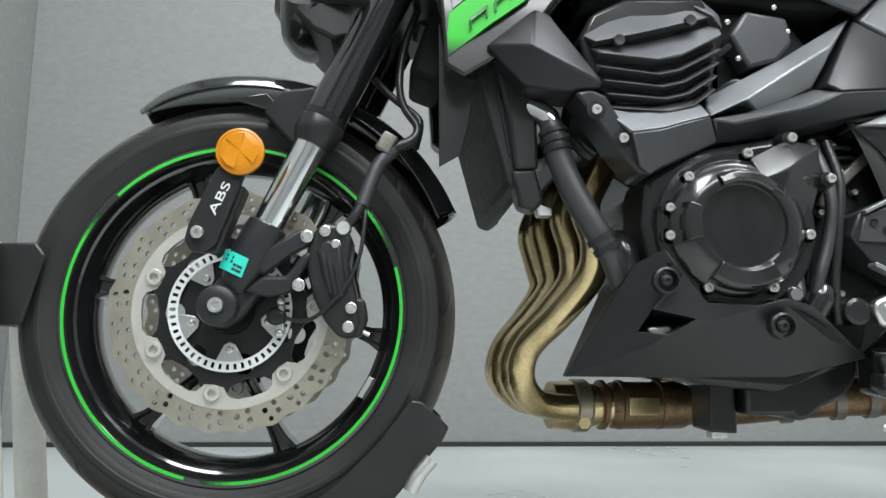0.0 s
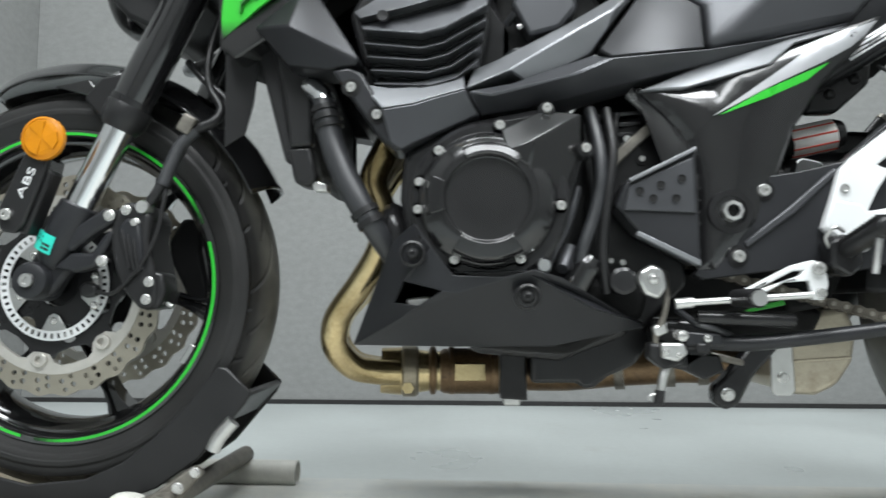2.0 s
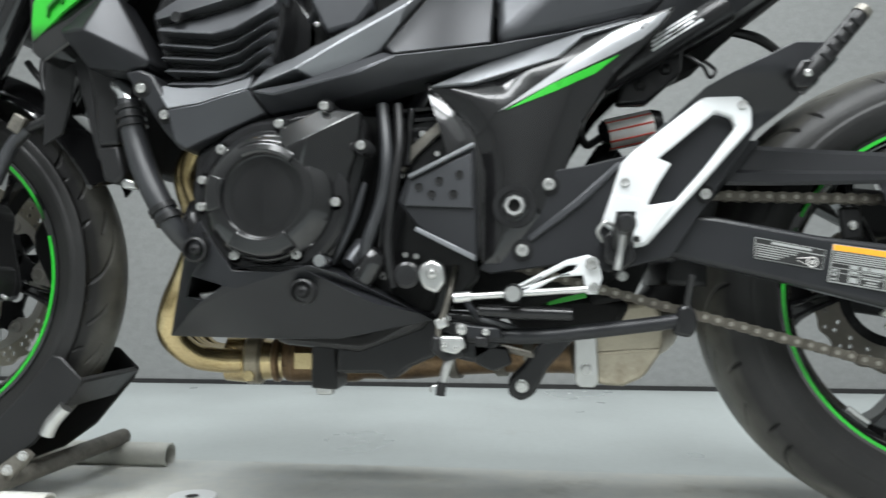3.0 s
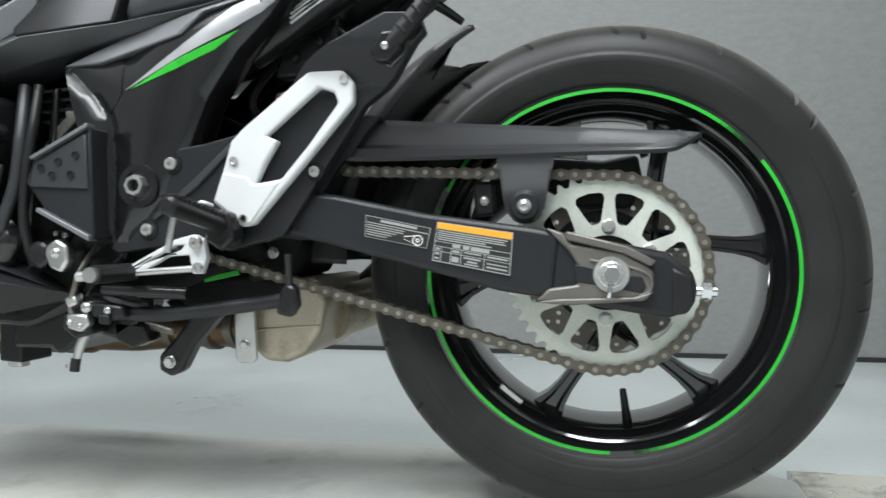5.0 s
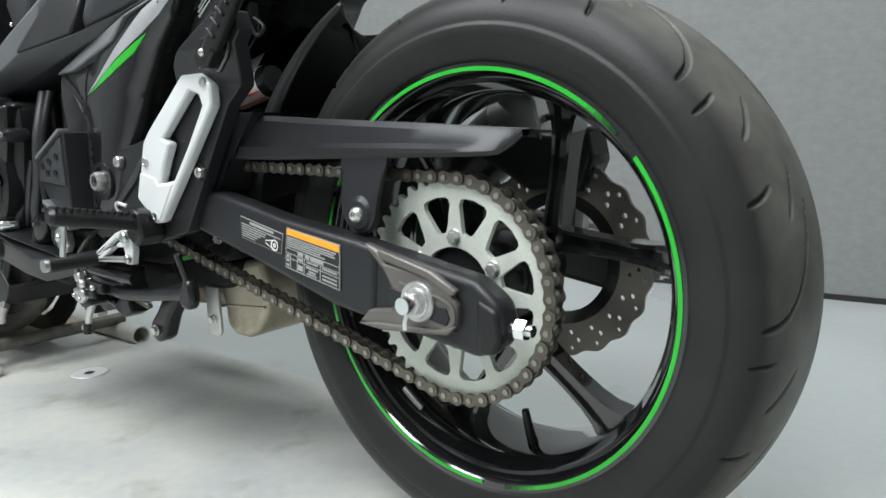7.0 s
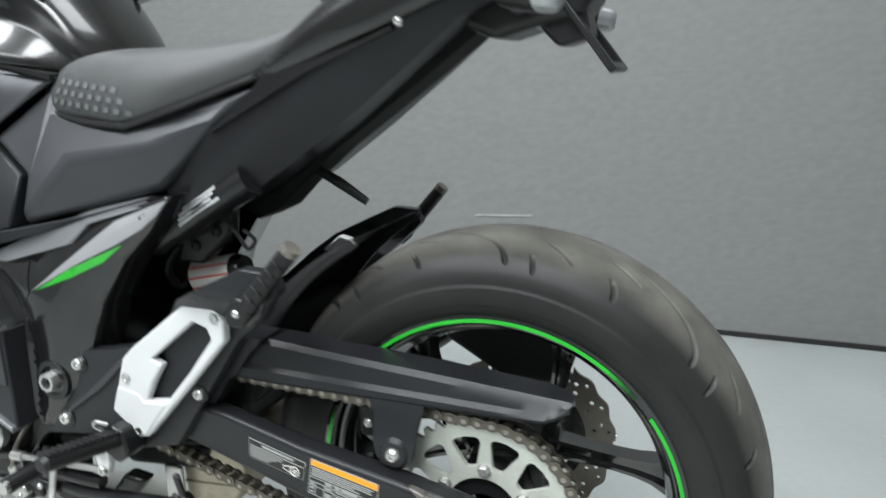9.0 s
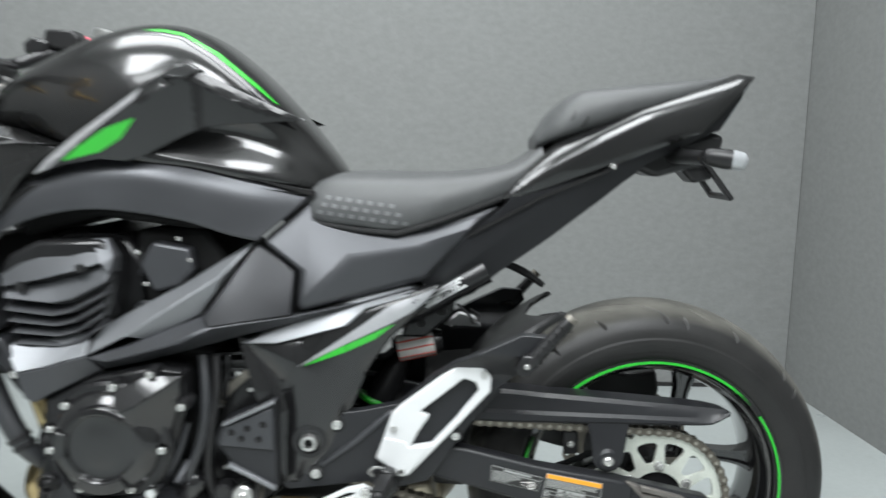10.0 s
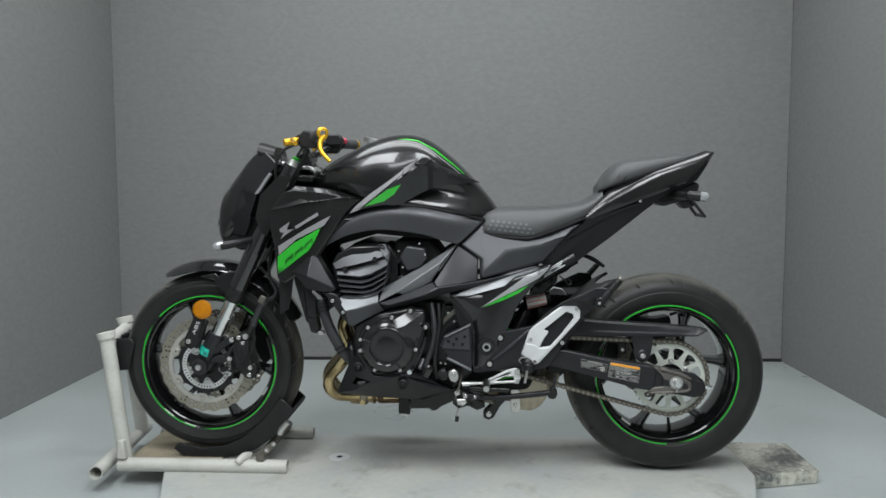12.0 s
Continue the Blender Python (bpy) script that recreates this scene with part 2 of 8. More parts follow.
def part(name, bm, material, parent, label="", bevel=0.0, segments=2, smooth=True, angle=32):
    """Links a bmesh, in place, as one mesh under a thing or a part."""
    bmesh.ops.recalc_face_normals(bm, faces=bm.faces)
    me = bpy.data.meshes.new(name)
    bm.to_mesh(me)
    bm.free()
    me.materials.append(material)
    if smooth:
        me.polygons.foreach_set("use_smooth", [True] * len(me.polygons))
        me.set_sharp_from_angle(angle=radians(angle))
    ob = new(name, me)
    if parent is not None:
        ob.parent = parent
        if parent.name in BASE:
            ob.matrix_parent_inverse = Matrix.Translation(-BASE[parent.name])
    if bevel:
        mod = ob.modifiers.new("edge", "BEVEL")
        mod.width, mod.segments, mod.limit_method, mod.angle_limit = bevel, segments, "ANGLE", radians(28)
    if label:
        tagged(ob, label)
    return ob


def share(name, me, parent, m, label=""):
    """One more object on a shared mesh, at the pose m."""
    ob = new(name, me)
    ob.parent = parent
    if parent.name in BASE:
        ob.matrix_parent_inverse = Matrix.Translation(-BASE[parent.name])
    ob.matrix_basis = m
    if label:
        tagged(ob, label)
    return ob


def shared_mesh(name, bm, material, angle=32):
    bmesh.ops.recalc_face_normals(bm, faces=bm.faces)
    me = bpy.data.meshes.new(name)
    bm.to_mesh(me)
    bm.free()
    me.materials.append(material)
    me.polygons.foreach_set("use_smooth", [True] * len(me.polygons))
    me.set_sharp_from_angle(angle=radians(angle))
    return me


def height(y):
    return y if callable(y) else (lambda x, z: y)


def slab(poly, ya, yb):
    """A plate with the outline poly in x and z, from ya (a number, or a rule of x and z) to yb."""
    bm = bmesh.new()
    fa, fb = height(ya), height(yb)
    a = [bm.verts.new((x, fa(x, z), z)) for x, z in poly]
    b = [bm.verts.new((x, fb(x, z), z)) for x, z in poly]
    n = len(poly)
    bm.faces.new(a)
    bm.faces.new(b[::-1])
    for i in range(n):
        bm.faces.new((a[i], a[(i + 1) % n], b[(i + 1) % n], b[i]))
    return bm


def panel(poly, ya, yb, fine=0.014):
    """A moulded plate: the outline poly in x and z, its face curved by the rule ya of x and z, closed at the rear by yb."""
    bm = bmesh.new()
    bm.faces.new([bm.verts.new((x, 0, z)) for x, z in poly])
    bmesh.ops.triangulate(bm, faces=bm.faces)
    for _ in range(7):
        long = [e for e in bm.edges if e.calc_length() > fine]
        if not long:
            break
        bmesh.ops.subdivide_edges(bm, edges=long, cuts=1)
        bmesh.ops.triangulate(bm, faces=bm.faces)
    fa, fb = height(ya), height(yb)
    rim = [e for e in bm.edges if e.is_boundary]
    got = bmesh.ops.extrude_edge_only(bm, edges=rim)
    rear = {v for v in got["geom"] if isinstance(v, bmesh.types.BMVert)}
    for v in bm.verts:
        v.co.y = fb(v.co.x, v.co.z) if v in rear else fa(v.co.x, v.co.z)
    return bm


def inset(poly):
    """The distance of a place (x, z) from the outline poly."""
    a = np.array(poly, float)
    d = np.roll(a, -1, axis=0) - a
    n = (d * d).sum(1)

    def rule(x, z):
        p = np.array((x, z)) - a
        t = np.clip((p * d).sum(1) / n, 0, 1)[:, None]
        return float(np.sqrt(((p - t * d) ** 2).sum(1)).min())
    return rule


def pierced(outer, holes, ya, yb):
    """A plate with openings cut right through it."""
    bm = bmesh.new()
    edges = []
    for loop in (outer, *holes):
        vs = [bm.verts.new((x, ya, z)) for x, z in loop]
        edges += [bm.edges.new((vs[i], vs[(i + 1) % len(vs)])) for i in range(len(vs))]
    bmesh.ops.triangle_fill(bm, use_beauty=True, use_dissolve=False, edges=edges, normal=(0, -1, 0))
    got = bmesh.ops.extrude_face_region(bm, geom=list(bm.faces))
    for v in got["geom"]:
        if isinstance(v, bmesh.types.BMVert):
            v.co.y = yb
    return bm


def ring(cx, cz, r, n=24, start=0.0, wave=0.0, lobes=0):
    return [(cx + (r + wave * math.cos(lobes * 2 * math.pi * i / n)) * math.cos(start + 2 * math.pi * i / n),
             cz + (r + wave * math.cos(lobes * 2 * math.pi * i / n)) * math.sin(start + 2 * math.pi * i / n)) for i in range(n)]


def lathe(profile, cx, cz, n=72, a0=0.0, a1=360.0, closed=False, cy=0.0):
    """Turns a profile of (radius, y) round an axle along y."""
    bm = bmesh.new()
    full = abs(a1 - a0) >= 360
    steps = n if full else n + 1
    rows = []
    for i in range(steps):
        a = radians(a0 + (a1 - a0) * i / n)
        rows.append([bm.verts.new((cx + r * math.cos(a), cy + y, cz + r * math.sin(a))) for r, y in profile])
    m = len(profile)
    for i in range(n):
        p, q = rows[i], rows[(i + 1) % steps]
        for j in range(m if closed else m - 1):
            k = (j + 1) % m
            bm.faces.new((p[j], p[k], q[k], q[j]))
    if not full:
        for row in (rows[0], rows[-1]):
            if m > 2:
                bm.faces.new(row)
    bmesh.ops.remove_doubles(bm, verts=bm.verts, dist=1e-6)
    return bm


def smooth_path(points, res):
    pts = [Vector(p) for p in points]
    out = []
    for i in range(len(pts) - 1):
        p0, p1, p2, p3 = pts[max(0, i - 1)], pts[i], pts[i + 1], pts[min(len(pts) - 1, i + 2)]
        for k in range(res):
            t = k / res
            out.append(0.5 * ((2 * p1) + (p2 - p0) * t + (2 * p0 - 5 * p1 + 4 * p2 - p3) * t * t + (3 * p1 - p0 - 3 * p2 + p3) * t ** 3))
    out.append(pts[-1])
    return out


def tube(points, r, seg=12, res=6, straight=False):
    """A round bar along a smooth path; r is a number or one radius a point."""
    radii = r if isinstance(r, (list, tuple)) else [r] * len(points)
    path = [Vector(p) for p in points] if straight else smooth_path(points, res)
    bm = bmesh.new()
    rows, up = [], None
    for i, p in enumerate(path):
        d = (path[min(i + 1, len(path) - 1)] - path[max(i - 1, 0)]).normalized()
        if up is None:
            up = d.orthogonal().normalized()
        up = (up - d * up.dot(d)).normalized()
        side = d.cross(up)
        f = i / (1 if straight else res)
        k = min(int(f), len(radii) - 2)
        rad = radii[k] + (radii[k + 1] - radii[k]) * (f - k)
        rows.append([bm.verts.new(p + rad * (math.cos(a) * up + math.sin(a) * side)) for a in (2 * math.pi * j / seg for j in range(seg))])
    for a, b in zip(rows, rows[1:]):
        for j in range(seg):
            bm.faces.new((a[j], a[(j + 1) % seg], b[(j + 1) % seg], b[j]))
    bm.faces.new(rows[0])
    bm.faces.new(rows[-1][::-1])
    return bm


def rod(p0, p1, r0, r1=None, seg=20):
    return tube([p0, p1], [r0, r0 if r1 is None else r1], seg, straight=True)


def pipe(p0, p1, r, wall, seg=24):
    """An open-ended pipe."""
    bm = bmesh.new()
    p0, p1 = Vector(p0), Vector(p1)
    d = (p1 - p0).normalized()
    up = d.orthogonal().normalized()
    side = d.cross(up)
    loops = []
    for p, rad in ((p0, r), (p1, r), (p1, r - wall), (p0, r - wall)):
        loops.append([bm.verts.new(p + rad * (math.cos(2 * math.pi * j / seg) * up + math.sin(2 * math.pi * j / seg) * side)) for j in range(seg)])
    for i in range(4):
        a, b = loops[i], loops[(i + 1) % 4]
        for j in range(seg):
            bm.faces.new((a[j], a[(j + 1) % seg], b[(j + 1) % seg], b[j]))
    return bm


def box(c, s, turn=(0, 0, 0)):
    bm = bmesh.new()
    bmesh.ops.create_cube(bm, size=1, matrix=pose(*c, *turn) @ Matrix.Diagonal((*s, 1)))
    return bm


def catmull(a, count):
    """Resamples rows of control points smoothly along their first axis."""
    a = np.asarray(a, float)
    n = len(a)
    p = np.concatenate([2 * a[:1] - a[1:2], a, 2 * a[-1:] - a[-2:-1]])
    u = np.linspace(0, n - 1, count)
    k = np.minimum(u.astype(int), n - 2)
    t = (u - k).reshape((-1,) + (1,) * (a.ndim - 1))
    p0, p1, p2, p3 = p[k], p[k + 1], p[k + 2], p[k + 3]
    return 0.5 * (2 * p1 + (p2 - p0) * t + (2 * p0 - 5 * p1 + 4 * p2 - p3) * t * t + (3 * p1 - p0 - 3 * p2 + p3) * t ** 3)


def skin(grid, close_v=False, cap=False):
    nu, nv = len(grid), len(grid[0])
    bm = bmesh.new()
    vs = [[bm.verts.new(p) for p in row] for row in grid]
    for i in range(nu - 1):
        for j in range(nv if close_v else nv - 1):
            k = (j + 1) % nv
            bm.faces.new((vs[i][j], vs[i][k], vs[i + 1][k], vs[i + 1][j]))
    if cap:
        bm.faces.new(vs[0])
        bm.faces.new(vs[-1][::-1])
    bmesh.ops.remove_doubles(bm, verts=bm.verts, dist=1e-5)
    return bm


def hull(stations, nu=40, nv=40):
    """A symmetric body: stations of (x, half outline of (y, z) from the top middle to the bottom middle); x may vary by a slant of the outline."""
    ctrl = []
    for st in stations:
        x, half = st[0], st[1]
        dx = st[2] if len(st) > 2 else 0.0
        ztop, zbot = half[0][1], half[-1][1]
        pts = [(x + dx * (ztop - z), -y, z) for y, z in half]
        pts += [(p[0], -p[1], p[2]) for p in pts[-2:0:-1]]
        ctrl.append(pts)
    ctrl = np.array(ctrl)
    ctrl = catmull(ctrl, nu)
    n = ctrl.shape[1]
    loop = np.concatenate([ctrl, ctrl[:, :1]], axis=1).transpose(1, 0, 2)
    wrapped = np.concatenate([loop[-2:-1], loop, loop[1:2]])
    dense = catmull(wrapped, (n + 2) * max(2, nv // n) + 1)
    step = max(2, nv // n)
    dense = dense[step:-step - 1]
    return skin(dense.transpose(1, 0, 2), close_v=True, cap=True)


def tree_of(bm):
    bm.normal_update()
    return BVHTree.FromBMesh(bm)


def drape(tree, poly, lift=0.0012, cuts=5, side=-1, fallback=-0.15):
    """A thin decal of the outline poly (x, z), laid on a surface as seen square from the side."""
    bm = bmesh.new()
    bm.faces.new([bm.verts.new((x, 0, z)) for x, z in poly])
    bmesh.ops.triangulate(bm, faces=bm.faces)
    for _ in range(cuts):
        long = [e for e in bm.edges if e.calc_length() > 0.010]
        if not long:
            break
        bmesh.ops.subdivide_edges(bm, edges=long, cuts=1)
        bmesh.ops.triangulate(bm, faces=bm.faces)
    for v in bm.verts:
        hit = tree.ray_cast(Vector((v.co.x, side * 2.0, v.co.z)), Vector((0, -side, 0)))[0]
        v.co.y = (hit.y if hit else fallback) + side * lift
    return bm


def facets(points, faces, back):
    """A panel of flat facets: points by letter, faces as words of letters, closed at the rear along y = back."""
    bm = bmesh.new()
    vs = {k: bm.verts.new(p) for k, p in points.items()}
    for word in faces.split():
        bm.faces.new([vs[c] for c in word])
    rim = [e for e in bm.edges if e.is_boundary]
    got = bmesh.ops.extrude_edge_only(bm, edges=rim)
    outer = [e for e in got["geom"] if isinstance(e, bmesh.types.BMEdge) and e.is_boundary]
    for v in got["geom"]:
        if isinstance(v, bmesh.types.BMVert):
            v.co.y = back
    bmesh.ops.holes_fill(bm, edges=outer, sides=0)
    return bm


def ribbon(upper, lower, yu, yl, back):
    """A blade between two lines of (x, z), its upper edge at yu and its lower edge at yl."""
    bm = bmesh.new()
    a = [bm.verts.new((x, yu, z)) for x, z in upper]
    b = [bm.verts.new((x, yl, z)) for x, z in lower]
    c = [bm.verts.new((x, back, z)) for x, z in upper]
    d = [bm.verts.new((x, back, z)) for x, z in lower]
    n = len(a)
    for i in range(n - 1):
        for p, q in ((a, b), (b, d), (d, c), (c, a)):
            bm.faces.new((p[i], q[i], q[i + 1], p[i + 1]))
    for i in (0, n - 1):
        bm.faces.new((a[i], b[i], d[i], c[i]))
    return bm


def mirrored(bm):
    c = bm.copy()
    for v in c.verts:
        v.co.y = -v.co.y
    return c


def both(name, bm, material, parent, label="", **kw):
    """The same part on either side of the machine."""
    c = mirrored(bm)
    a = part(name, bm, material, parent, label, **kw)
    part(name, c, material, parent, label, **kw)
    return a


def bolt_mesh(name, material, kind):
    n = 6 if kind == "hex" else 20
    if kind == "hex":
        bm = lathe([(0, -0.75), (0.72, -0.75), (0.86, -0.62), (0.86, 0.1), (0, 0.1)], 0, 0, 6)
        c = lathe([(0, -0.12), (0.95, -0.12), (1.08, -0.05), (1.10, 0.15), (0, 0.15)], 0, 0, 24)
        me = bpy.data.meshes.new("flange")
        c.to_mesh(me)
        c.free()
        bm.from_mesh(me)
        bpy.data.meshes.remove(me)
    elif kind == "socket":
        bm = lathe([(0, -0.35), (0.42, -0.35), (0.45, -0.8), (0.85, -0.8), (1.0, -0.6), (1.0, 0.15), (0, 0.15)], 0, 0, 20)
    else:
        bm = lathe([(0, -0.45), (0.3, -0.43), (0.35, -0.7), (0.62, -0.62), (0.92, -0.3), (1.0, 0.0), (1.0, 0.15), (0, 0.15)], 0, 0, 20)
    return shared_mesh(name, bm, material, 25)


HEX = bolt_mesh("hex_bolt", BOLTM, "hex")
SOCKET = bolt_mesh("socket_bolt", BOLTM, "socket")
DOME = bolt_mesh("dome_bolt", BOLTM, "dome")
BLACKDOME = bolt_mesh("black_bolt", PLASTIC, "dome")


def bolt(me, x, y, z, r, parent, side=-1, label=""):
    turn = Matrix.Identity(4) if side < 0 else pose(0, 0, 0, 0, 0, 180)
    r *= 0.9
    return share("bolt", me, parent, Matrix.Translation((x, y, z)) @ turn @ Matrix.Diagonal((r, r, r, 1)), label)

# ---- the booth ----
ROOM = pose(0, 0, 0, 0, 0, 1.15)


def wall(name, c, s, material, label):
    bm = box(c, s)
    bm.transform(ROOM)
    ob = part(name, bm, material, None, smooth=False)
    return tagged(ob, label, "wall", kind="structure")


wall("wall_back", (0.727, 1.663, 1.43), (3.58, 0.10, 2.95), FELT, "back wall covered in mottled grey felt")
wall("wall_left", (-1.115, -1.44, 1.43), (0.10, 6.30, 2.95), FELT, "side wall covered in mottled grey felt")
wall("wall_right", (2.57, -1.44, 1.43), (0.10, 6.30, 2.95), FELT, "side wall covered in mottled grey felt")
# Unseen wall, added to close the room and steer reflections on the bike.
wall("wall_front", (0.727, -4.54, 1.43), (3.58, 0.10, 2.95), PALEWALL, "plain grey unseen wall added behind the camera")
bm = box((0.727, -1.44, 2.945), (3.9, 6.4, 0.08))
bm.transform(ROOM)
tagged(part("ceiling", bm, CEIL, None, smooth=False), "plain pale painted ceiling", "ceiling", kind="structure")
bm = box((0.727, -1.44, -0.095), (3.9, 6.4, 0.10))
bm.transform(ROOM)
floor = tagged(part("floor", bm, FLOOR, None, smooth=False), "glossy pale grey painted floor with scuffs", "floor", kind="structure")
# Thin dark strip: the shade where wall meets floor is put into its colour.
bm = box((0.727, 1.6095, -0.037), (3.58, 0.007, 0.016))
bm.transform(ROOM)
tagged(part("baseboard", bm, GAP, None, smooth=False), "strip of painted shade at the foot of the back wall", "baseboard", kind="structure")
bm = box((1.0, 1.6115, 0.309), (0.20, 0.003, 0.006), (0, -2.5, 0))
bm.transform(ROOM)
tagged(part("trim", bm, SCRAPE, None, smooth=False), "thin pale scrape on the felt", "trim", kind="structure")


def rounded(x0, x1, y0, y1, r, n=8):
    pts = []
    for cx, cy, a in ((x1 - r, y1 - r, 0), (x0 + r, y1 - r, 90), (x0 + r, y0 + r, 180), (x1 - r, y0 + r, 270)):
        pts += [(cx + r * math.cos(radians(a + 90 * k / n)), cy + r * math.sin(radians(a + 90 * k / n))) for k in range(n + 1)]
    return pts


bm = bmesh.new()
deck = [(1.62, 0.235), (-0.02, 0.235), (-0.085, 0.150), (-0.118, -0.070), (-0.124, -0.105), (-0.112, -0.150), (0.160, -0.900), (0.230, -0.960), (1.370, -0.960), (1.440, -0.900), (1.700, -0.130), (1.712, -0.090), (1.712, 0.150)]
low = [bm.verts.new((x, y, -0.044)) for x, y in deck]
bm.faces.new(low)
up = bmesh.ops.extrude_face_region(bm, geom=list(bm.faces))
for v in up["geom"]:
    if isinstance(v, bmesh.types.BMVert):
        v.co.z = 0.0068
platform = thing("platform", (0.8, -0.5, -0.045), "low pale grey painted lift platform with rounded corners", "platform")
part("deck", bm, FLOORP, platform, bevel=0.004)
hole = lathe([(0.0, 0), (0.010, 0.0), (0.011, -0.0022), (0.034, -0.0028), (0.036, -0.001)], 0, 0, 28)
hole.transform(pose(0.41, 0.004, 0.0068, -90))
part("bolt_socket", hole, SILVER, platform, "bare metal ring round a bolt hole")
core = lathe([(0.0, -0.0028), (0.0095, -0.0026)], 0, 0, 20)
core.transform(pose(0.41, 0.004, 0.0068, -90))
part("bolt_hole", core, GAP, platform)

ramp = thing("ramp_plate", (1.82, 0.08, -0.045), "worn shiny metal ramp plate at the end of the platform", "ramp")
bm = bmesh.new()
prof = [(1.716, 0.0), (1.935, -0.002), (1.937, -0.010), (1.930, -0.043), (1.716, -0.043)]
a = [bm.verts.new((x, -0.075 if x < 1.8 else -0.02, z)) for x, z in prof]
b = [bm.verts.new((x, 0.228, z)) for x, z in prof]
bm.faces.new(a)
bm.faces.new(b[::-1])
for i in range(5):
    bm.faces.new((a[i], a[(i + 1) % 5], b[(i + 1) % 5], b[i]))
part("plate", bm, PLATE, ramp, bevel=0.002)

# ---- the motorcycle: wheels and brakes ----
bike = thing("motorcycle", (0.72, 0, 0), "black and green naked motorcycle held in a wheel chock", "motorcycle")
FX, FZ, FR = 0.006, 0.332, 0.291
RX, RZ, RR = 1.4425, 0.3128, 0.3060


def tyre(name, parent, cx, cz, R, hw, rb, count, label):
    """A worn road tyre with curved rain grooves cut into its tread."""
    drop = (0.18, 0.075, 0.018) if hw > 0.08 else (0.36, 0.18, 0.05)
    bead = min(0.0785, 0.86 * hw + 0.02 * (hw > 0.08))
    half = [(rb - 0.006, bead - 0.08 * hw), (rb + 0.004, bead), (rb + 0.020, 0.975 * hw), (rb + 0.38 * (R - rb), 1.0 * hw), (R - 0.38 * (R - rb), 0.955 * hw),
            (R - drop[0] * (R - rb), 0.81 * hw), (R - drop[1] * (R - rb), 0.57 * hw), (R - drop[2] * (R - rb), 0.30 * hw), (R, 0.0)]
    prof = catmull(np.array([(r, -y) for r, y in half] + [(r, y) for r, y in half[-2::-1]]), 181)
    n = 1440
    th = np.arange(n) * 2 * math.pi / n
    r, y = prof[:, 0], prof[:, 1]
    rad = np.repeat(r[None, :], n, 0)
    u = y / hw
    tread = (r > R - 0.50 * (R - rb)).astype(float)
    groove = np.zeros_like(rad)
    pitch = 2 * math.pi / count
    for side, shift in ((-1, 0.0), (1, 0.5)):
        s = u * side
        for off, lo, hi, width in ((0.0, 0.10, 0.90, 1.0), (0.26, 0.26, 0.52, 0.8), (0.46, 0.66, 0.90, 0.8), (0.66, 0.40, 0.74, 0.8), (0.86, 0.74, 0.94, 0.7)):
            # each groove sweeps out of the crown along the tread and turns across it at the shoulder
            line = (off + shift) * pitch + 0.42 * (1 - np.clip(s, 0, 1)) ** 2.4 - 0.05 * s
            d = np.abs((th[:, None] - line[None, :] + pitch / 2) % pitch - pitch / 2) * R
            ends = np.clip((s - lo) / 0.08, 0, 1) * np.clip((hi - s) / 0.05, 0, 1)
            cutd = np.clip(2.0 - d / (0.0015 * width * (0.5 + 0.5 * ends)[None, :] + 0.0004), 0, 1) * (ends > 0.02)[None, :] * tread[None, :]
            groove = np.maximum(groove, cutd * np.clip(ends * 1.6, 0, 1)[None, :])
    rad -= 0.0048 * groove
    for rr in (rb + 0.013, rb + 0.30 * (R - rb), rb + 0.52 * (R - rb)):
        rad += 0.0006 * np.exp(-((r - rr) / 0.0011) ** 2)[None, :] * (np.abs(u) > 0.8)[None, :]
    m = len(r)
    X = cx + rad * np.cos(th)[:, None]
    Z = cz + rad * np.sin(th)[:, None]
    # the moulded sidewall stands a little proud of the tread
    step = np.clip((R - 0.56 * (R - rb) - r) / 0.0016, 0, 1) * np.clip((r - rb) / 0.004, 0, 1)
    Y = np.repeat((y + np.sign(y) * 0.0016 * step)[None, :], n, 0)
    verts = np.stack([X, Y, Z], -1).reshape(-1, 3)
    i, j = np.meshgrid(np.arange(n), np.arange(m - 1), indexing="ij")
    a = i * m + j
    b = ((i + 1) % n) * m + j
    faces = np.stack([a, a + 1, b + 1, b], -1).reshape(-1, 4)
    me = bpy.data.meshes.new(name)
    me.from_pydata(verts.tolist(), [], faces.tolist())
    me.materials.append(RUBBER)
    me.polygons.foreach_set("use_smooth", [True] * len(me.polygons))
    dust = me.attributes.new("dust", "FLOAT", "POINT")
    worn = np.clip((r - (R - 0.26 * (R - rb))) / (0.22 * (R - rb)), 0, 1) * 0.85 + 0.04
    dust.data.foreach_set("value", np.repeat(worn[None, :], n, 0).astype(np.float32).ravel() * (1 - 0.95 * groove).ravel())
    ob = new(name, me)
    ob.parent = parent
    tagged(ob, label)
    rnd = random.Random(int(cx * 100) + 7)
    rl = rb + 0.34 * (R - rb)
    for start, word in ((35, 9), (205, 10)) if hw < 0.08 else ():
        a = start
        for k in range(word):
            wd = rnd.uniform(1.4, 2.4)
            for side in (-1, 1):
                bar = lathe([(rl - 0.0032, side * (0.992 * hw)), (rl - 0.0032, side * (1.0 * hw)), (rl + 0.0032, side * (1.0 * hw)), (rl + 0.0032, side * (0.992 * hw))], cx, cz, 4, a, a + wd, closed=True)
                part("sidewall_mark", bar, RUBBER, ob)
            a += wd + 0.9
    return ob


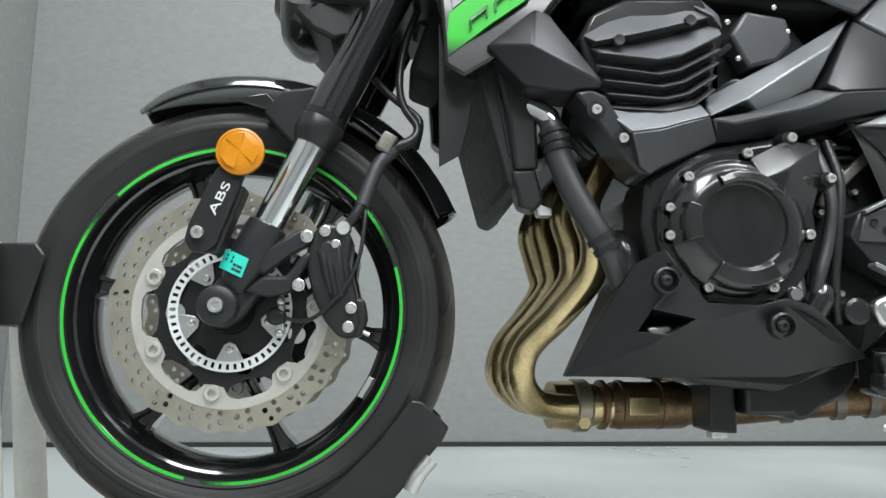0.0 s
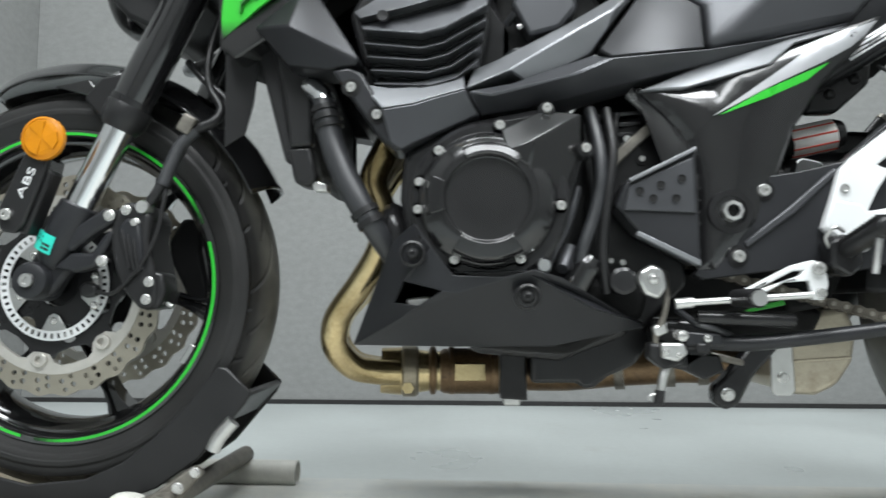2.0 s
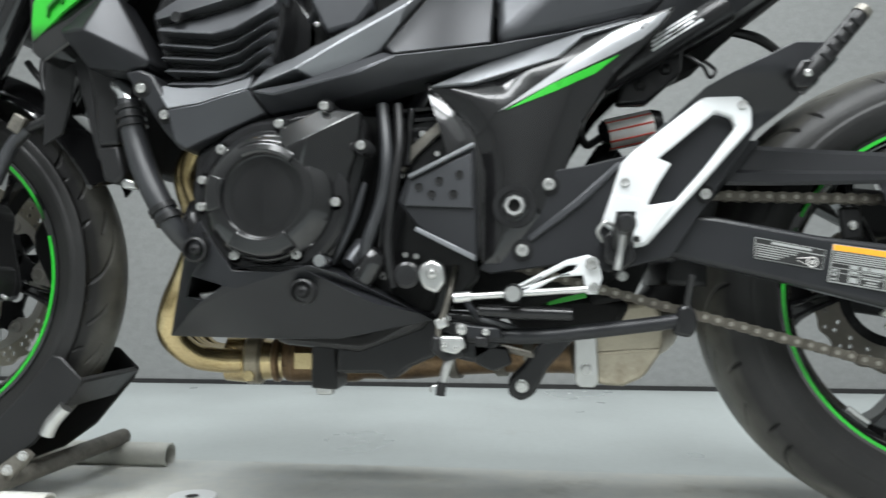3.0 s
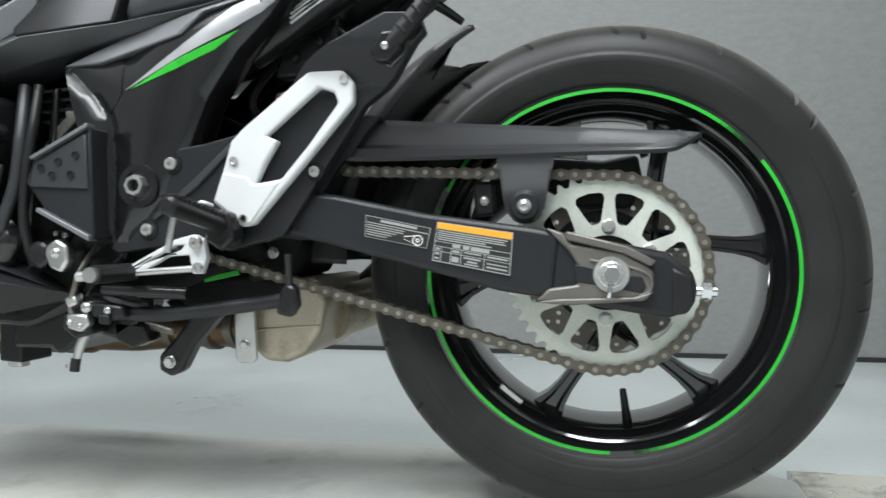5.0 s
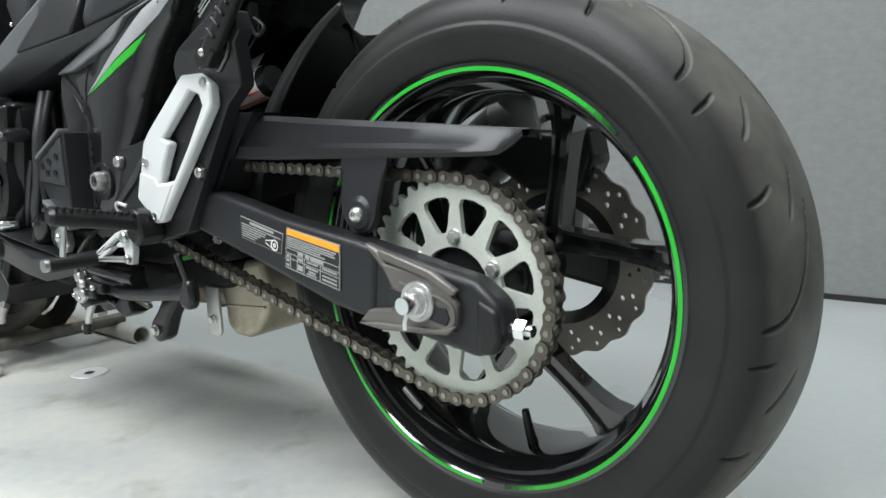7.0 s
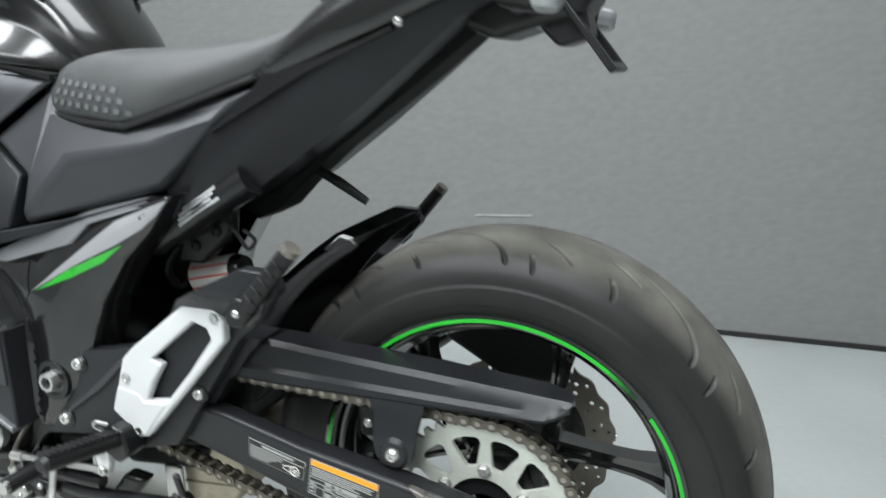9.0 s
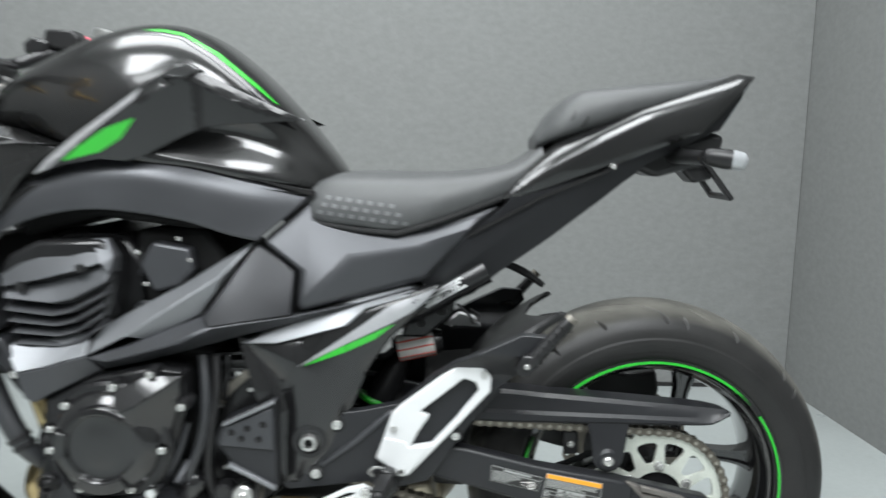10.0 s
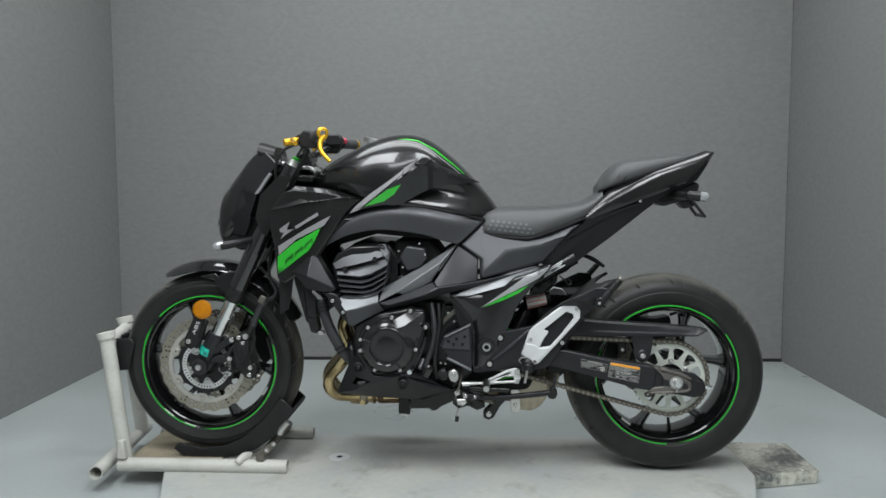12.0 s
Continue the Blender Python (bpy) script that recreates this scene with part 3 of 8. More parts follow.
def spoke_mesh(name, r0, r1, depth):
    """A cast spoke along +x with a raised rib on each edge."""
    bm = bmesh.new()
    rows = []
    for k in range(9):
        f = k / 8
        x = r0 + (r1 - r0) * f
        w = 0.0105 - 0.0028 * math.sin(math.pi * f) + (0.007 * max(0, f - 0.84) / 0.16)
        d = depth * (1 - 0.25 * math.sin(math.pi * f))
        rows.append([bm.verts.new((x, y * d, z * w)) for y, z in ((-1, -1), (-1.0, -0.62), (-0.55, -0.35), (-0.55, 0.35), (-1, 0.62), (-1, 1), (1, 1), (1.0, 0.62), (0.55, 0.35), (0.55, -0.35), (1, -0.62), (1, -1))])
    for p, q in zip(rows, rows[1:]):
        for j in range(12):
            bm.faces.new((p[j], p[(j + 1) % 12], q[(j + 1) % 12], q[j]))
    bm.faces.new(rows[0])
    bm.faces.new(rows[-1][::-1])
    return shared_mesh(name, bm, GLOSS, 30)


def wheel(name, cx, cz, hw, spokes, lean, thick, starts, label):
    e = hw
    prof = [(0.2225, -e), (0.2215, -e - 0.005), (0.2135, -e - 0.006), (0.2095, -e - 0.002), (0.2065, -e + 0.006), (0.2035, -e + 0.008), (0.2025, -e + 0.014), (0.1965, -e + 0.022), (0.1950, -e + 0.026), (0.1935, -e + 0.030), (0.1915, -e * 0.30), (0.1905, 0), (0.1915, e * 0.30),
            (0.1935, e - 0.030), (0.1950, e - 0.026), (0.1965, e - 0.022), (0.2025, e - 0.014), (0.2035, e - 0.008), (0.2065, e - 0.006), (0.2095, e + 0.002), (0.2135, e + 0.006), (0.2215, e + 0.005), (0.2225, e), (0.213, e - 0.004), (0.207, 0), (0.213, -e + 0.004)]
    w = part(name, lathe(prof, cx, cz, 144, closed=True), GLOSS, bike, label)
    me = spoke_mesh("spoke", 0.044, 0.196, 0.017)
    for k in range(6):
        # the spokes run in pairs that draw together towards the hub
        turn = Matrix.Rotation(radians(lean if k % 2 == 0 else -lean), 4, "Y") @ Matrix.Diagonal((1, 1, thick, 1))
        share("spoke", me, w, Matrix.Translation((cx, 0, cz)) @ Matrix.Rotation(-radians(spokes + 60 * k), 4, "Y") @ Matrix.Translation((0.19, 0, 0)) @ turn @ Matrix.Translation((-0.19, 0, 0)))
    for s, span in starts:
        for sy in (-1, 1):
            for a0, a1, green in [(s - span + 10, s, GREEN)] + [(s - span + 2.5 * k, s - span + 2.5 * (k + 1), GREENFADES[k]) for k in range(4)]:
                tape = lathe([(0.2133, sy * (e + 0.0066)), (0.2174, sy * (e + 0.0064)), (0.2174, sy * (e + 0.0072)), (0.2133, sy * (e + 0.0074))], cx, cz, 60 if green == GREEN else 6, a0, a1, closed=True)
                part("rim_stripe", tape, green, w, "bright green rim tape" if green == GREEN else "end of the rim tape fading to dark green")
    part("hub", lathe([(0.012, -0.060), (0.030, -0.060), (0.034, -0.050), (0.036, -0.030), (0.048, -0.022), (0.050, 0), (0.048, 0.022), (0.036, 0.030), (0.034, 0.050), (0.030, 0.060), (0.012, 0.060)], cx, cz, 48), ENGINE, w)
    return w


front = wheel("front_wheel", FX, FZ, 0.050, 350, 9, 1.0, ((136.4, 113), (16.3, 115), (256, 112)), "gloss black six-spoke front wheel with green rim tape")
tyre("tyre", front, FX, FZ, FR, 0.060, 0.2195, 9, "worn black front tyre with curved rain grooves")
rear = wheel("rear_wheel", RX, RZ, 0.073, 8.5, 14, 1.25, ((36.5, 118), (271, 114), (153, 109.5)), "gloss black six-spoke rear wheel with green rim tape")
tyre("tyre", rear, RX, RZ, RR, 0.087, 0.2195, 8, "wide worn black rear tyre with curved rain grooves")
va = radians(-82)
part("valve", tube([(RX + 0.196 * math.cos(va), -0.012, RZ + 0.196 * math.sin(va)), (RX + 0.180 * math.cos(va), -0.016, RZ + 0.180 * math.sin(va)), (RX + 0.152 * math.cos(va), -0.020, RZ + 0.152 * math.sin(va))], [0.007, 0.0055, 0.0042]), PLASTIC, rear, "black rubber tyre valve")
part("balance_weight", box((FX + 0.172, -0.030, FZ - 0.098), (0.012, 0.004, 0.030), (0, 30, 0)), ALU, front, "silver stick-on wheel weight", bevel=0.001)
part("balance_weight", box((RX - 0.118, -0.050, RZ - 0.158), (0.034, 0.004, 0.012), (0, 37, 0)), ALU, rear, "silver stick-on wheel weight", bevel=0.001)


def brake_disc(parent, cx, cz, y0, y1, ro, ri, lobes, rows, label, steel=DISC):
    holes = []
    for k in range(lobes):
        a = 2 * math.pi * (k + 0.5) / lobes
        for r, da, hr in rows:
            holes.append(ring(cx + r * math.cos(a + da), cz + r * math.sin(a + da), hr, 9))
    inner = ring(cx, cz, ri, 84)
    outer = ring(cx, cz, ro, lobes * 8, math.pi / lobes / 1.0, 0.0022, lobes)
    return part("brake_disc", pierced(outer, [inner] + holes, y0, y1), steel, parent, label, angle=25)


def carrier(parent, cx, cz, y0, y1):
    """The inner ring that carries the disc, with its arms and bobbins."""
    outer = []
    for k in range(7):
        for a, r in ((-9, 0.104), (0, 0.106), (9, 0.104), (13, 0.094), (25.7, 0.089), (38.4, 0.094)):
            t = radians(3 + 51.43 * k + a)
            outer.append((cx + r * math.cos(t), cz + r * math.sin(t)))
    holes = [ring(cx, cz, 0.030, 30)]
    for k in range(7):
        t = radians(3 + 51.43 * k + 25.7)
        holes.append(ring(cx + 0.070 * math.cos(t), cz + 0.070 * math.sin(t), 0.013, 14))
    part("disc_carrier", pierced(outer, holes, y0, y1), ENGINE, parent, "black disc carrier", bevel=0.0008)
    bob = shared_mesh("bobbin", lathe([(0.0052, -0.002), (0.0055, -0.0080), (0.0092, -0.0080), (0.0105, -0.0065), (0.0105, 0.006), (0.0045, 0.006)], 0, 0, 24), BRUSHED)
    for k in range(7):
        t = radians(3 + 51.43 * k)
        share("bobbin", bob, parent, Matrix.Translation((cx + 0.105 * math.cos(t), (y0 + y1) / 2, cz + 0.105 * math.sin(t))))


ROWS3 = ((0.1450, 0.0, 0.0033), (0.1390, 0.085, 0.0038), (0.1330, -0.030, 0.0038), (0.1278, 0.075, 0.0036))
for sy in (-1, 1):
    brake_disc(front, FX, FZ, sy * 0.0735, sy * 0.0685, 0.1515, 0.1165, 24, ROWS3, "stainless wave brake disc with drilled holes")
    inner = []
    for k in range(7):
        for a, r in ((-25.7, 0.1115), (-16, 0.1115), (-11, 0.108), (-7, 0.0965), (0, 0.0945), (7, 0.0965), (11, 0.108), (16, 0.1115)):
            t = radians(3 + 51.43 * k + a)
            inner.append((FX + r * math.cos(t), FZ + r * math.sin(t)))
    bm = pierced(ring(FX, FZ, 0.1235, 84), [inner], sy * 0.0743, sy * 0.0677)
    part("disc_rim", bm, BRUSHED, front, "bright machined inner ring of the disc")
    carrier(front, FX, FZ, sy * 0.0740, sy * 0.0690)
tone = pierced(ring(FX, FZ, 0.0775, 96), [ring(FX, FZ, 0.0645, 72)] + [
    [(FX + r * math.cos(2 * math.pi * (k + d) / 48), FZ + r * math.sin(2 * math.pi * (k + d) / 48)) for r, d in ((0.0675, -0.22), (0.0675, 0.22), (0.0745, 0.22), (0.0745, -0.22))] for k in range(48)], -0.0800, -0.0780)
part("sensor_ring", tone, SILVER, front, "slotted silver speed sensor ring")
for k in range(5):
    t = radians(200 + 72 * k)
    tab = slab([(FX + r * math.cos(t + da), FZ + r * math.sin(t + da)) for r, da in ((0.068, -0.28), (0.044, -0.16), (0.040, 0), (0.044, 0.16), (0.068, 0.28))], -0.0798, -0.0778)
    part("ring_tab", tab, ALU, front, bevel=0.0006)
    bolt(DOME, FX + 0.050 * math.cos(t), -0.0798, FZ + 0.050 * math.sin(t), 0.006, front)
bm = brake_disc(rear, RX, RZ, 0.098, 0.093, 0.118, 0.078, 20, ((0.111, 0.0, 0.0030), (0.102, 0.1, 0.0034), (0.092, 0.02, 0.0034)), "tarnished wave rear brake disc, darkened for shade, with drilled holes", TARNISHSHADE)
part("disc_carrier", pierced(ring(RX, RZ, 0.0805, 60), [ring(RX, RZ, 0.066, 48)], 0.099, 0.092), ENGINE, rear)

# sprocket
teeth, pr = 44, 0.1112
outer = []
for k in range(teeth):
    for f, r in ((0.0, pr - 0.0045), (0.18, pr - 0.0035), (0.40, pr + 0.0035), (0.60, pr + 0.0035), (0.82, pr - 0.0035)):
        a = 2 * math.pi * (k + f) / teeth
        outer.append((RX + r * math.cos(a), RZ + r * math.sin(a)))
holes = [ring(RX, RZ, 0.043, 48)]
for k in range(12):
    m = radians(13 + 30 * k)
    pts = [(0.085, -0.196), (0.0902, -0.178), (0.0922, -0.135), (0.0932, 0), (0.0922, 0.135), (0.0902, 0.178), (0.085, 0.196), (0.063, 0.128), (0.0575, 0.090), (0.0566, 0), (0.0575, -0.090), (0.063, -0.128)]
    holes.append([(RX + r * math.cos(m + d), RZ + r * math.sin(m + d)) for r, d in pts])
part("sprocket", pierced(outer, holes, -0.1135, -0.1075), SPROCKET, rear, "pale steel rear sprocket with large windows", angle=25)
for k in range(6):
    t = radians(88 + 60 * k)
    bolt(HEX, RX + 0.053 * math.cos(t), -0.1135, RZ + 0.053 * math.sin(t), 0.0085, rear)
part("sprocket_carrier", lathe([(0.02, -0.107), (0.048, -0.107), (0.050, -0.100), (0.048, -0.060), (0.045, -0.055)], RX, RZ, 48), ENGINE, rear)

# chain round both sprockets
CX0, CZ0, cr = 0.832, 0.404, 0.041
CY = -0.1105
dx, dz = CX0 - RX, CZ0 - RZ
dist = math.hypot(dx, dz)
base = math.atan2(dz, dx)
off = math.acos((pr - cr) / dist)
up_a, lo_a = base - off, base + off
T = lambda cx, cz, r, a: (cx + r * math.cos(a), cz + r * math.sin(a))
path = []
for k in range(41):
    a = lo_a + (up_a + 2 * math.pi - lo_a) * k / 40
    path.append(T(RX, RZ, pr, a))
for k in range(13):
    a = up_a + 2 * math.pi + ((lo_a + 2 * math.pi) - (up_a + 2 * math.pi)) * k / 12
    path.append(T(CX0, CZ0, cr, a))
path.append(path[0])
seg = [math.hypot(q[0] - p[0], q[1] - p[1]) for p, q in zip(path, path[1:])]
total = sum(seg)
links = 2 * round(total / 0.015875 / 2)
step = total / links


def along(s):
    s %= total
    for p, q, d in zip(path, path[1:], seg):
        if s <= d:
            return p[0] + (q[0] - p[0]) * s / d, p[1] + (q[1] - p[1]) * s / d
        s -= d
    return path[-1]


def link_mesh(name, y):
    p = step
    out = []
    for k in range(9):
        a = radians(90 + 180 * k / 8)
        out.append((0.0068 * math.cos(a), 0.0068 * math.sin(a)))
    out.append((p * 0.5, -0.0048))
    for k in range(9):
        a = radians(-90 + 180 * k / 8)
        out.append((p + 0.0068 * math.cos(a), 0.0068 * math.sin(a)))
    out.append((p * 0.5, 0.0048))
    bm = slab(out, -y - 0.0016, -y)
    c = slab(out, y, y + 0.0016)
    me = bpy.data.meshes.new("half")
    c.to_mesh(me)
    c.free()
    bm.from_mesh(me)
    bpy.data.meshes.remove(me)
    return shared_mesh(name, bm, CHAIN, 25)


pins = bmesh.new()
for k in range(links):
    x, z = along(k * step)
    for r, hy in ((0.0050, 0.0052), (0.0030, 0.0106)):
        bmesh.ops.create_cone(pins, cap_ends=True, segments=10, radius1=r, radius2=r, depth=2 * hy, matrix=Matrix.Translation((x, CY, z)) @ Matrix.Rotation(radians(90), 4, "X"))
chain = part("chain", pins, CHAINPIN, bike, "oily dark steel drive chain")
INNER, OUTER = link_mesh("chain_link", 0.0055), link_mesh("chain_link", 0.0078)
for k in range(links):
    x, z = along(k * step)
    x2, z2 = along((k + 1) * step)
    share("link", OUTER if k % 2 else INNER, chain, Matrix.Translation((x, CY, z)) @ Matrix.Rotation(-math.atan2(z2 - z, x2 - x), 4, "Y"))

# ---- fork, mudguard, front brake ----
RAKE = 0.4766


def fork_x(z):
    return 0.198 - (0.74 - z) * RAKE


def fork_leg(sy):
    y = sy * 0.106
    at = lambda z, dx=0.0: (fork_x(z) + dx, y, z)
    leg = part("fork_leg", tube([at(0.565), at(0.70), at(0.955)], [0.0275, 0.0275, 0.0270], 28, straight=True), GLOSS, bike, "gloss black upside-down fork leg")
    part("slider", rod(at(0.425), at(0.575), 0.0205, seg=32), CHROME, leg, "polished chrome fork slider")
    part("dust_seal", tube([at(0.540), at(0.552), at(0.556), at(0.570), at(0.574)], [0.0235, 0.0295, 0.0300, 0.0300, 0.0278], 28, straight=True), PLASTIC, leg)
    part("seal_band", tube([at(0.572), at(0.580)], [0.0292, 0.0292], 28, straight=True), ENGINE, leg)
    part("fork_foot", tube([at(0.352, 0.004), at(0.366, 0.001), at(0.385), at(0.425), at(0.436), at(0.438)], [0.014, 0.022, 0.0262, 0.0265, 0.0250, 0.0215], 28, straight=True), COWL, leg, "charcoal fork foot casting")
    axle = lathe([(0.0, -0.120), (0.008, -0.120), (0.010, -0.131), (0.0165, -0.131), (0.023, -0.128), (0.0255, -0.122), (0.0265, -0.085), (0.0, -0.085)], FX - 0.006, FZ + 0.003, 40)
    if sy > 0:
        axle = mirrored(axle)
    part("axle_boss", axle, COWL, leg)
    bm = lathe([(0.0, -0.1335), (0.0045, -0.1335), (0.0050, -0.136), (0.0088, -0.136), (0.0095, -0.134), (0.0095, -0.12)], FX - 0.006, FZ + 0.003, 28)
    part("axle", bm if sy < 0 else mirrored(bm), STEEL, leg)
    web = slab([(-0.015, 0.352), (0.000, 0.372), (0.020, 0.380), (0.052, 0.395), (0.050, 0.352), (0.025, 0.318), (0.005, 0.310)], sy * 0.116, sy * 0.092)
    part("foot_web", web, COWL, leg, bevel=0.006)
    for poly in ([(0.030, 0.392), (0.058, 0.408), (0.096, 0.432), (0.112, 0.428), (0.110, 0.412), (0.084, 0.398), (0.052, 0.372)],
                 [(0.028, 0.352), (0.052, 0.372), (0.080, 0.372), (0.098, 0.398), (0.114, 0.406), (0.086, 0.352), (0.060, 0.346)]):
        part("caliper_bracket", slab(poly, sy * 0.124, sy * 0.104), COWL, leg, bevel=0.005)
    return leg


left_leg = fork_leg(-1)
fork_leg(1)
bm = slab([(0.006, 0.405), (0.037, 0.391), (0.029, 0.368), (-0.002, 0.382)], -0.001, 0.0)
bmesh.ops.subdivide_edges(bm, edges=bm.edges[:], cuts=5, use_grid_fill=True)
for v in bm.verts:
    off = 0.9 * (v.co.x - fork_x(v.co.z))
    v.co.y = -0.106 - math.sqrt(max(0.0001, 0.0272 ** 2 - off ** 2)) - (0.0006 if v.co.y < -0.0005 else 0.0)
sticker = part("sticker", bm, TEAL, left_leg, "small teal inspection sticker")
for i, (a, b) in enumerate(((0.18, 0.42), (0.50, 0.78))):
    for j in range(2):
        p = Vector((0.006, 0, 0.405)).lerp(Vector((-0.002, 0, 0.382)), a + 0.22 * j)
        q = Vector((0.037, 0, 0.391)).lerp(Vector((0.029, 0, 0.368)), a + 0.22 * j)
        s0, s1 = (0.16, 0.48) if i == 0 else (0.55, 0.9)
        p2, q2 = p.lerp(q, s0), p.lerp(q, s1)
        poly = [(p2.x, p2.z), (q2.x, q2.z), (q2.x - 0.0012, q2.z - 0.0032), (p2.x - 0.0012, p2.z - 0.0032)]
        bm = slab(poly, -0.001, 0.0)
        for v in bm.verts:
            off = 0.9 * (v.co.x - fork_x(v.co.z))
            v.co.y = -0.106 - math.sqrt(max(0.0001, 0.0272 ** 2 - off ** 2)) - (0.0012 if v.co.y < -0.0005 else 0.0)
        part("print_bar", bm, INK, sticker)

# caliper, hoses
cal = part("brake_caliper", slab([(0.104, 0.404), (0.112, 0.428), (0.124, 0.440), (0.146, 0.438), (0.160, 0.420), (0.156, 0.390), (0.166, 0.350), (0.172, 0.318), (0.166, 0.298), (0.146, 0.298), (0.128, 0.318), (0.114, 0.345), (0.106, 0.375)], -0.124, -0.052), PLASTIC, bike, "black four-piston radial brake caliper", bevel=0.007, segments=3)
part("caliper_face", slab([(0.116, 0.404), (0.128, 0.418), (0.146, 0.412), (0.150, 0.384), (0.154, 0.350), (0.142, 0.342), (0.126, 0.366)], -0.1285, -0.118), COWL, cal, bevel=0.004)
part("caliper_bridge", slab([(0.150, 0.352), (0.176, 0.345), (0.180, 0.322), (0.172, 0.300), (0.152, 0.296), (0.142, 0.322)], -0.120, -0.075), PLASTIC, cal, bevel=0.004)
for k in range(3):
    part("caliper_rib", slab([(0.121 + 0.008 * k, 0.398 - 0.006 * k), (0.125 + 0.008 * k, 0.402 - 0.006 * k), (0.138 + 0.006 * k, 0.352 - 0.002 * k), (0.134 + 0.006 * k, 0.350 - 0.002 * k)], -0.131, -0.127), PLASTIC, cal, bevel=0.001)
for x, z, r in ((0.104, 0.421, 0.0078), (0.126, 0.428, 0.0070), (0.139, 0.411, 0.0066), (0.096, 0.361, 0.0078), (0.160, 0.334, 0.0070), (0.157, 0.311, 0.0070)):
    bolt(HEX, x, -0.126, z, r, cal)
part("caliper_pin", rod((0.150, -0.10, 0.318), (0.182, -0.10, 0.302), 0.0028), STEEL, cal)
part("brake_caliper", slab([(0.104, 0.404), (0.124, 0.440), (0.146, 0.438), (0.160, 0.420), (0.156, 0.390), (0.172, 0.318), (0.146, 0.298), (0.106, 0.375)], 0.124, 0.060), PLASTIC, bike, "black four-piston radial brake caliper", bevel=0.007)
bm = slab([(0.054, 0.328), (0.062, 0.336), (0.078, 0.330), (0.080, 0.318), (0.066, 0.312), (0.056, 0.316)], -0.104, -0.088)
sensor = part("speed_sensor", bm, PLASTIC, bike, "black wheel speed sensor", bevel=0.004)
part("sensor_tab", slab([(0.066, 0.350), (0.075, 0.350), (0.077, 0.300), (0.064, 0.296)], -0.092, -0.086), ALU, sensor, bevel=0.003)
for z in (0.343, 0.303):
    bolt(DOME, 0.0705, -0.092, z, 0.0062, sensor)
wire = part("sensor_wire", tube([(0.078, -0.100, 0.322), (0.100, -0.112, 0.318), (0.122, -0.125, 0.326), (0.150, -0.128, 0.356), (0.168, -0.126, 0.395), (0.174, -0.120, 0.440), (0.176, -0.112, 0.474), (0.196, -0.105, 0.512)], 0.0026, 10), PLASTIC, bike, "thin sensor wire")
hose = part("brake_hose", tube([(0.146, -0.118, 0.430), (0.160, -0.120, 0.446), (0.172, -0.115, 0.470), (0.186, -0.108, 0.512), (0.206, -0.105, 0.538), (0.232, -0.100, 0.552), (0.238, -0.095, 0.572), (0.220, -0.088, 0.602), (0.214, -0.082, 0.640), (0.222, -0.07, 0.70), (0.25, -0.06, 0.78)], [0.0060, 0.0065, 0.0075, 0.0075, 0.0070, 0.0075, 0.0055, 0.0052, 0.0052, 0.0052, 0.0052], 14), PLASTIC, bike, "black braided brake hose")
part("banjo", lathe([(0, -0.128), (0.008, -0.128), (0.0095, -0.125), (0.0095, -0.112), (0, -0.112)], 0.148, 0.432, 24), STEEL, hose)
part("hose_sleeve", tube([(0.170, -0.116, 0.462), (0.188, -0.109, 0.514), (0.208, -0.105, 0.538)], 0.0092, 14), HOSE, hose)
part("hose_clip", box((0.199, -0.112, 0.545), (0.020, 0.012, 0.026), (0, 30, 0)), GRIME, hose, "clear zip clip", bevel=0.003)
part("second_hose", tube([(0.236, -0.088, 0.545), (0.242, -0.085, 0.575), (0.236, -0.08, 0.592), (0.205, -0.075, 0.618), (0.180, -0.07, 0.645)], 0.0050, 12), PLASTIC, hose)

# mudguard
mud = []
for k in range(15):
    f = k / 14
    a = radians(118 - 92 * f)
    w = 0.070 * (0.30 + 0.70 * min(1, f / 0.16) ** 0.6) * (1 - 0.30 * max(0, f - 0.75) / 0.25)
    drop = 0.030 if f > 0.1 else 0.012 + 0.018 * f / 0.1
    r = 0.3215 + 0.006 * math.sin(math.pi * f) - 0.004 * (1 - min(1, f / 0.1))
    row = []
    for u in (-1, -0.93, -0.72, -0.42, 0, 0.42, 0.72, 0.93, 1):
        rr = r - drop * abs(u) ** 3.0
        row.append((FX + rr * math.cos(a), w * u, FZ + rr * math.sin(a)))
    mud.append(row)
g = catmull(catmull(np.array(mud), 57).transpose(1, 0, 2), 33).transpose(1, 0, 2)
fender = part("mudguard", skin(g), GLOSS, bike, "gloss black front mudguard")
m = fender.modifiers.new("wall", "SOLIDIFY")
m.thickness, m.offset = 0.003, 1
for sy in (-1, 1):
    br = slab([(0.036, 0.592), (0.060, 0.622), (0.104, 0.630), (0.118, 0.590), (0.100, 0.560), (0.076, 0.548)], sy * 0.080, sy * 0.068)
    part("mudguard_bracket", br, PLASTIC, fender, bevel=0.004)
bm = slab([(-0.012, 0.612), (0.030, 0.600), (0.064, 0.592), (0.040, 0.622)], -0.0725, -0.067)
part("mudguard_panel", bm, METALBLACK, fender, bevel=0.003)

# reflector on its blade, with the three raised letters
blade = part("reflector_blade", slab([(-0.004, 0.500), (0.012, 0.508), (0.030, 0.494), (0.026, 0.482), (0.000, 0.408), (-0.012, 0.396), (-0.030, 0.398), (-0.038, 0.412), (-0.034, 0.432)], -0.145, -0.134), PLASTIC, bike, "black reflector blade on the fork foot", bevel=0.003)
bolt(SOCKET, -0.022, -0.146, 0.420, 0.0085, blade)
part("blade_stay", box((0.004, -0.122, 0.440), (0.024, 0.03, 0.09), (0, 20, 0)), PLASTIC, blade, bevel=0.004)
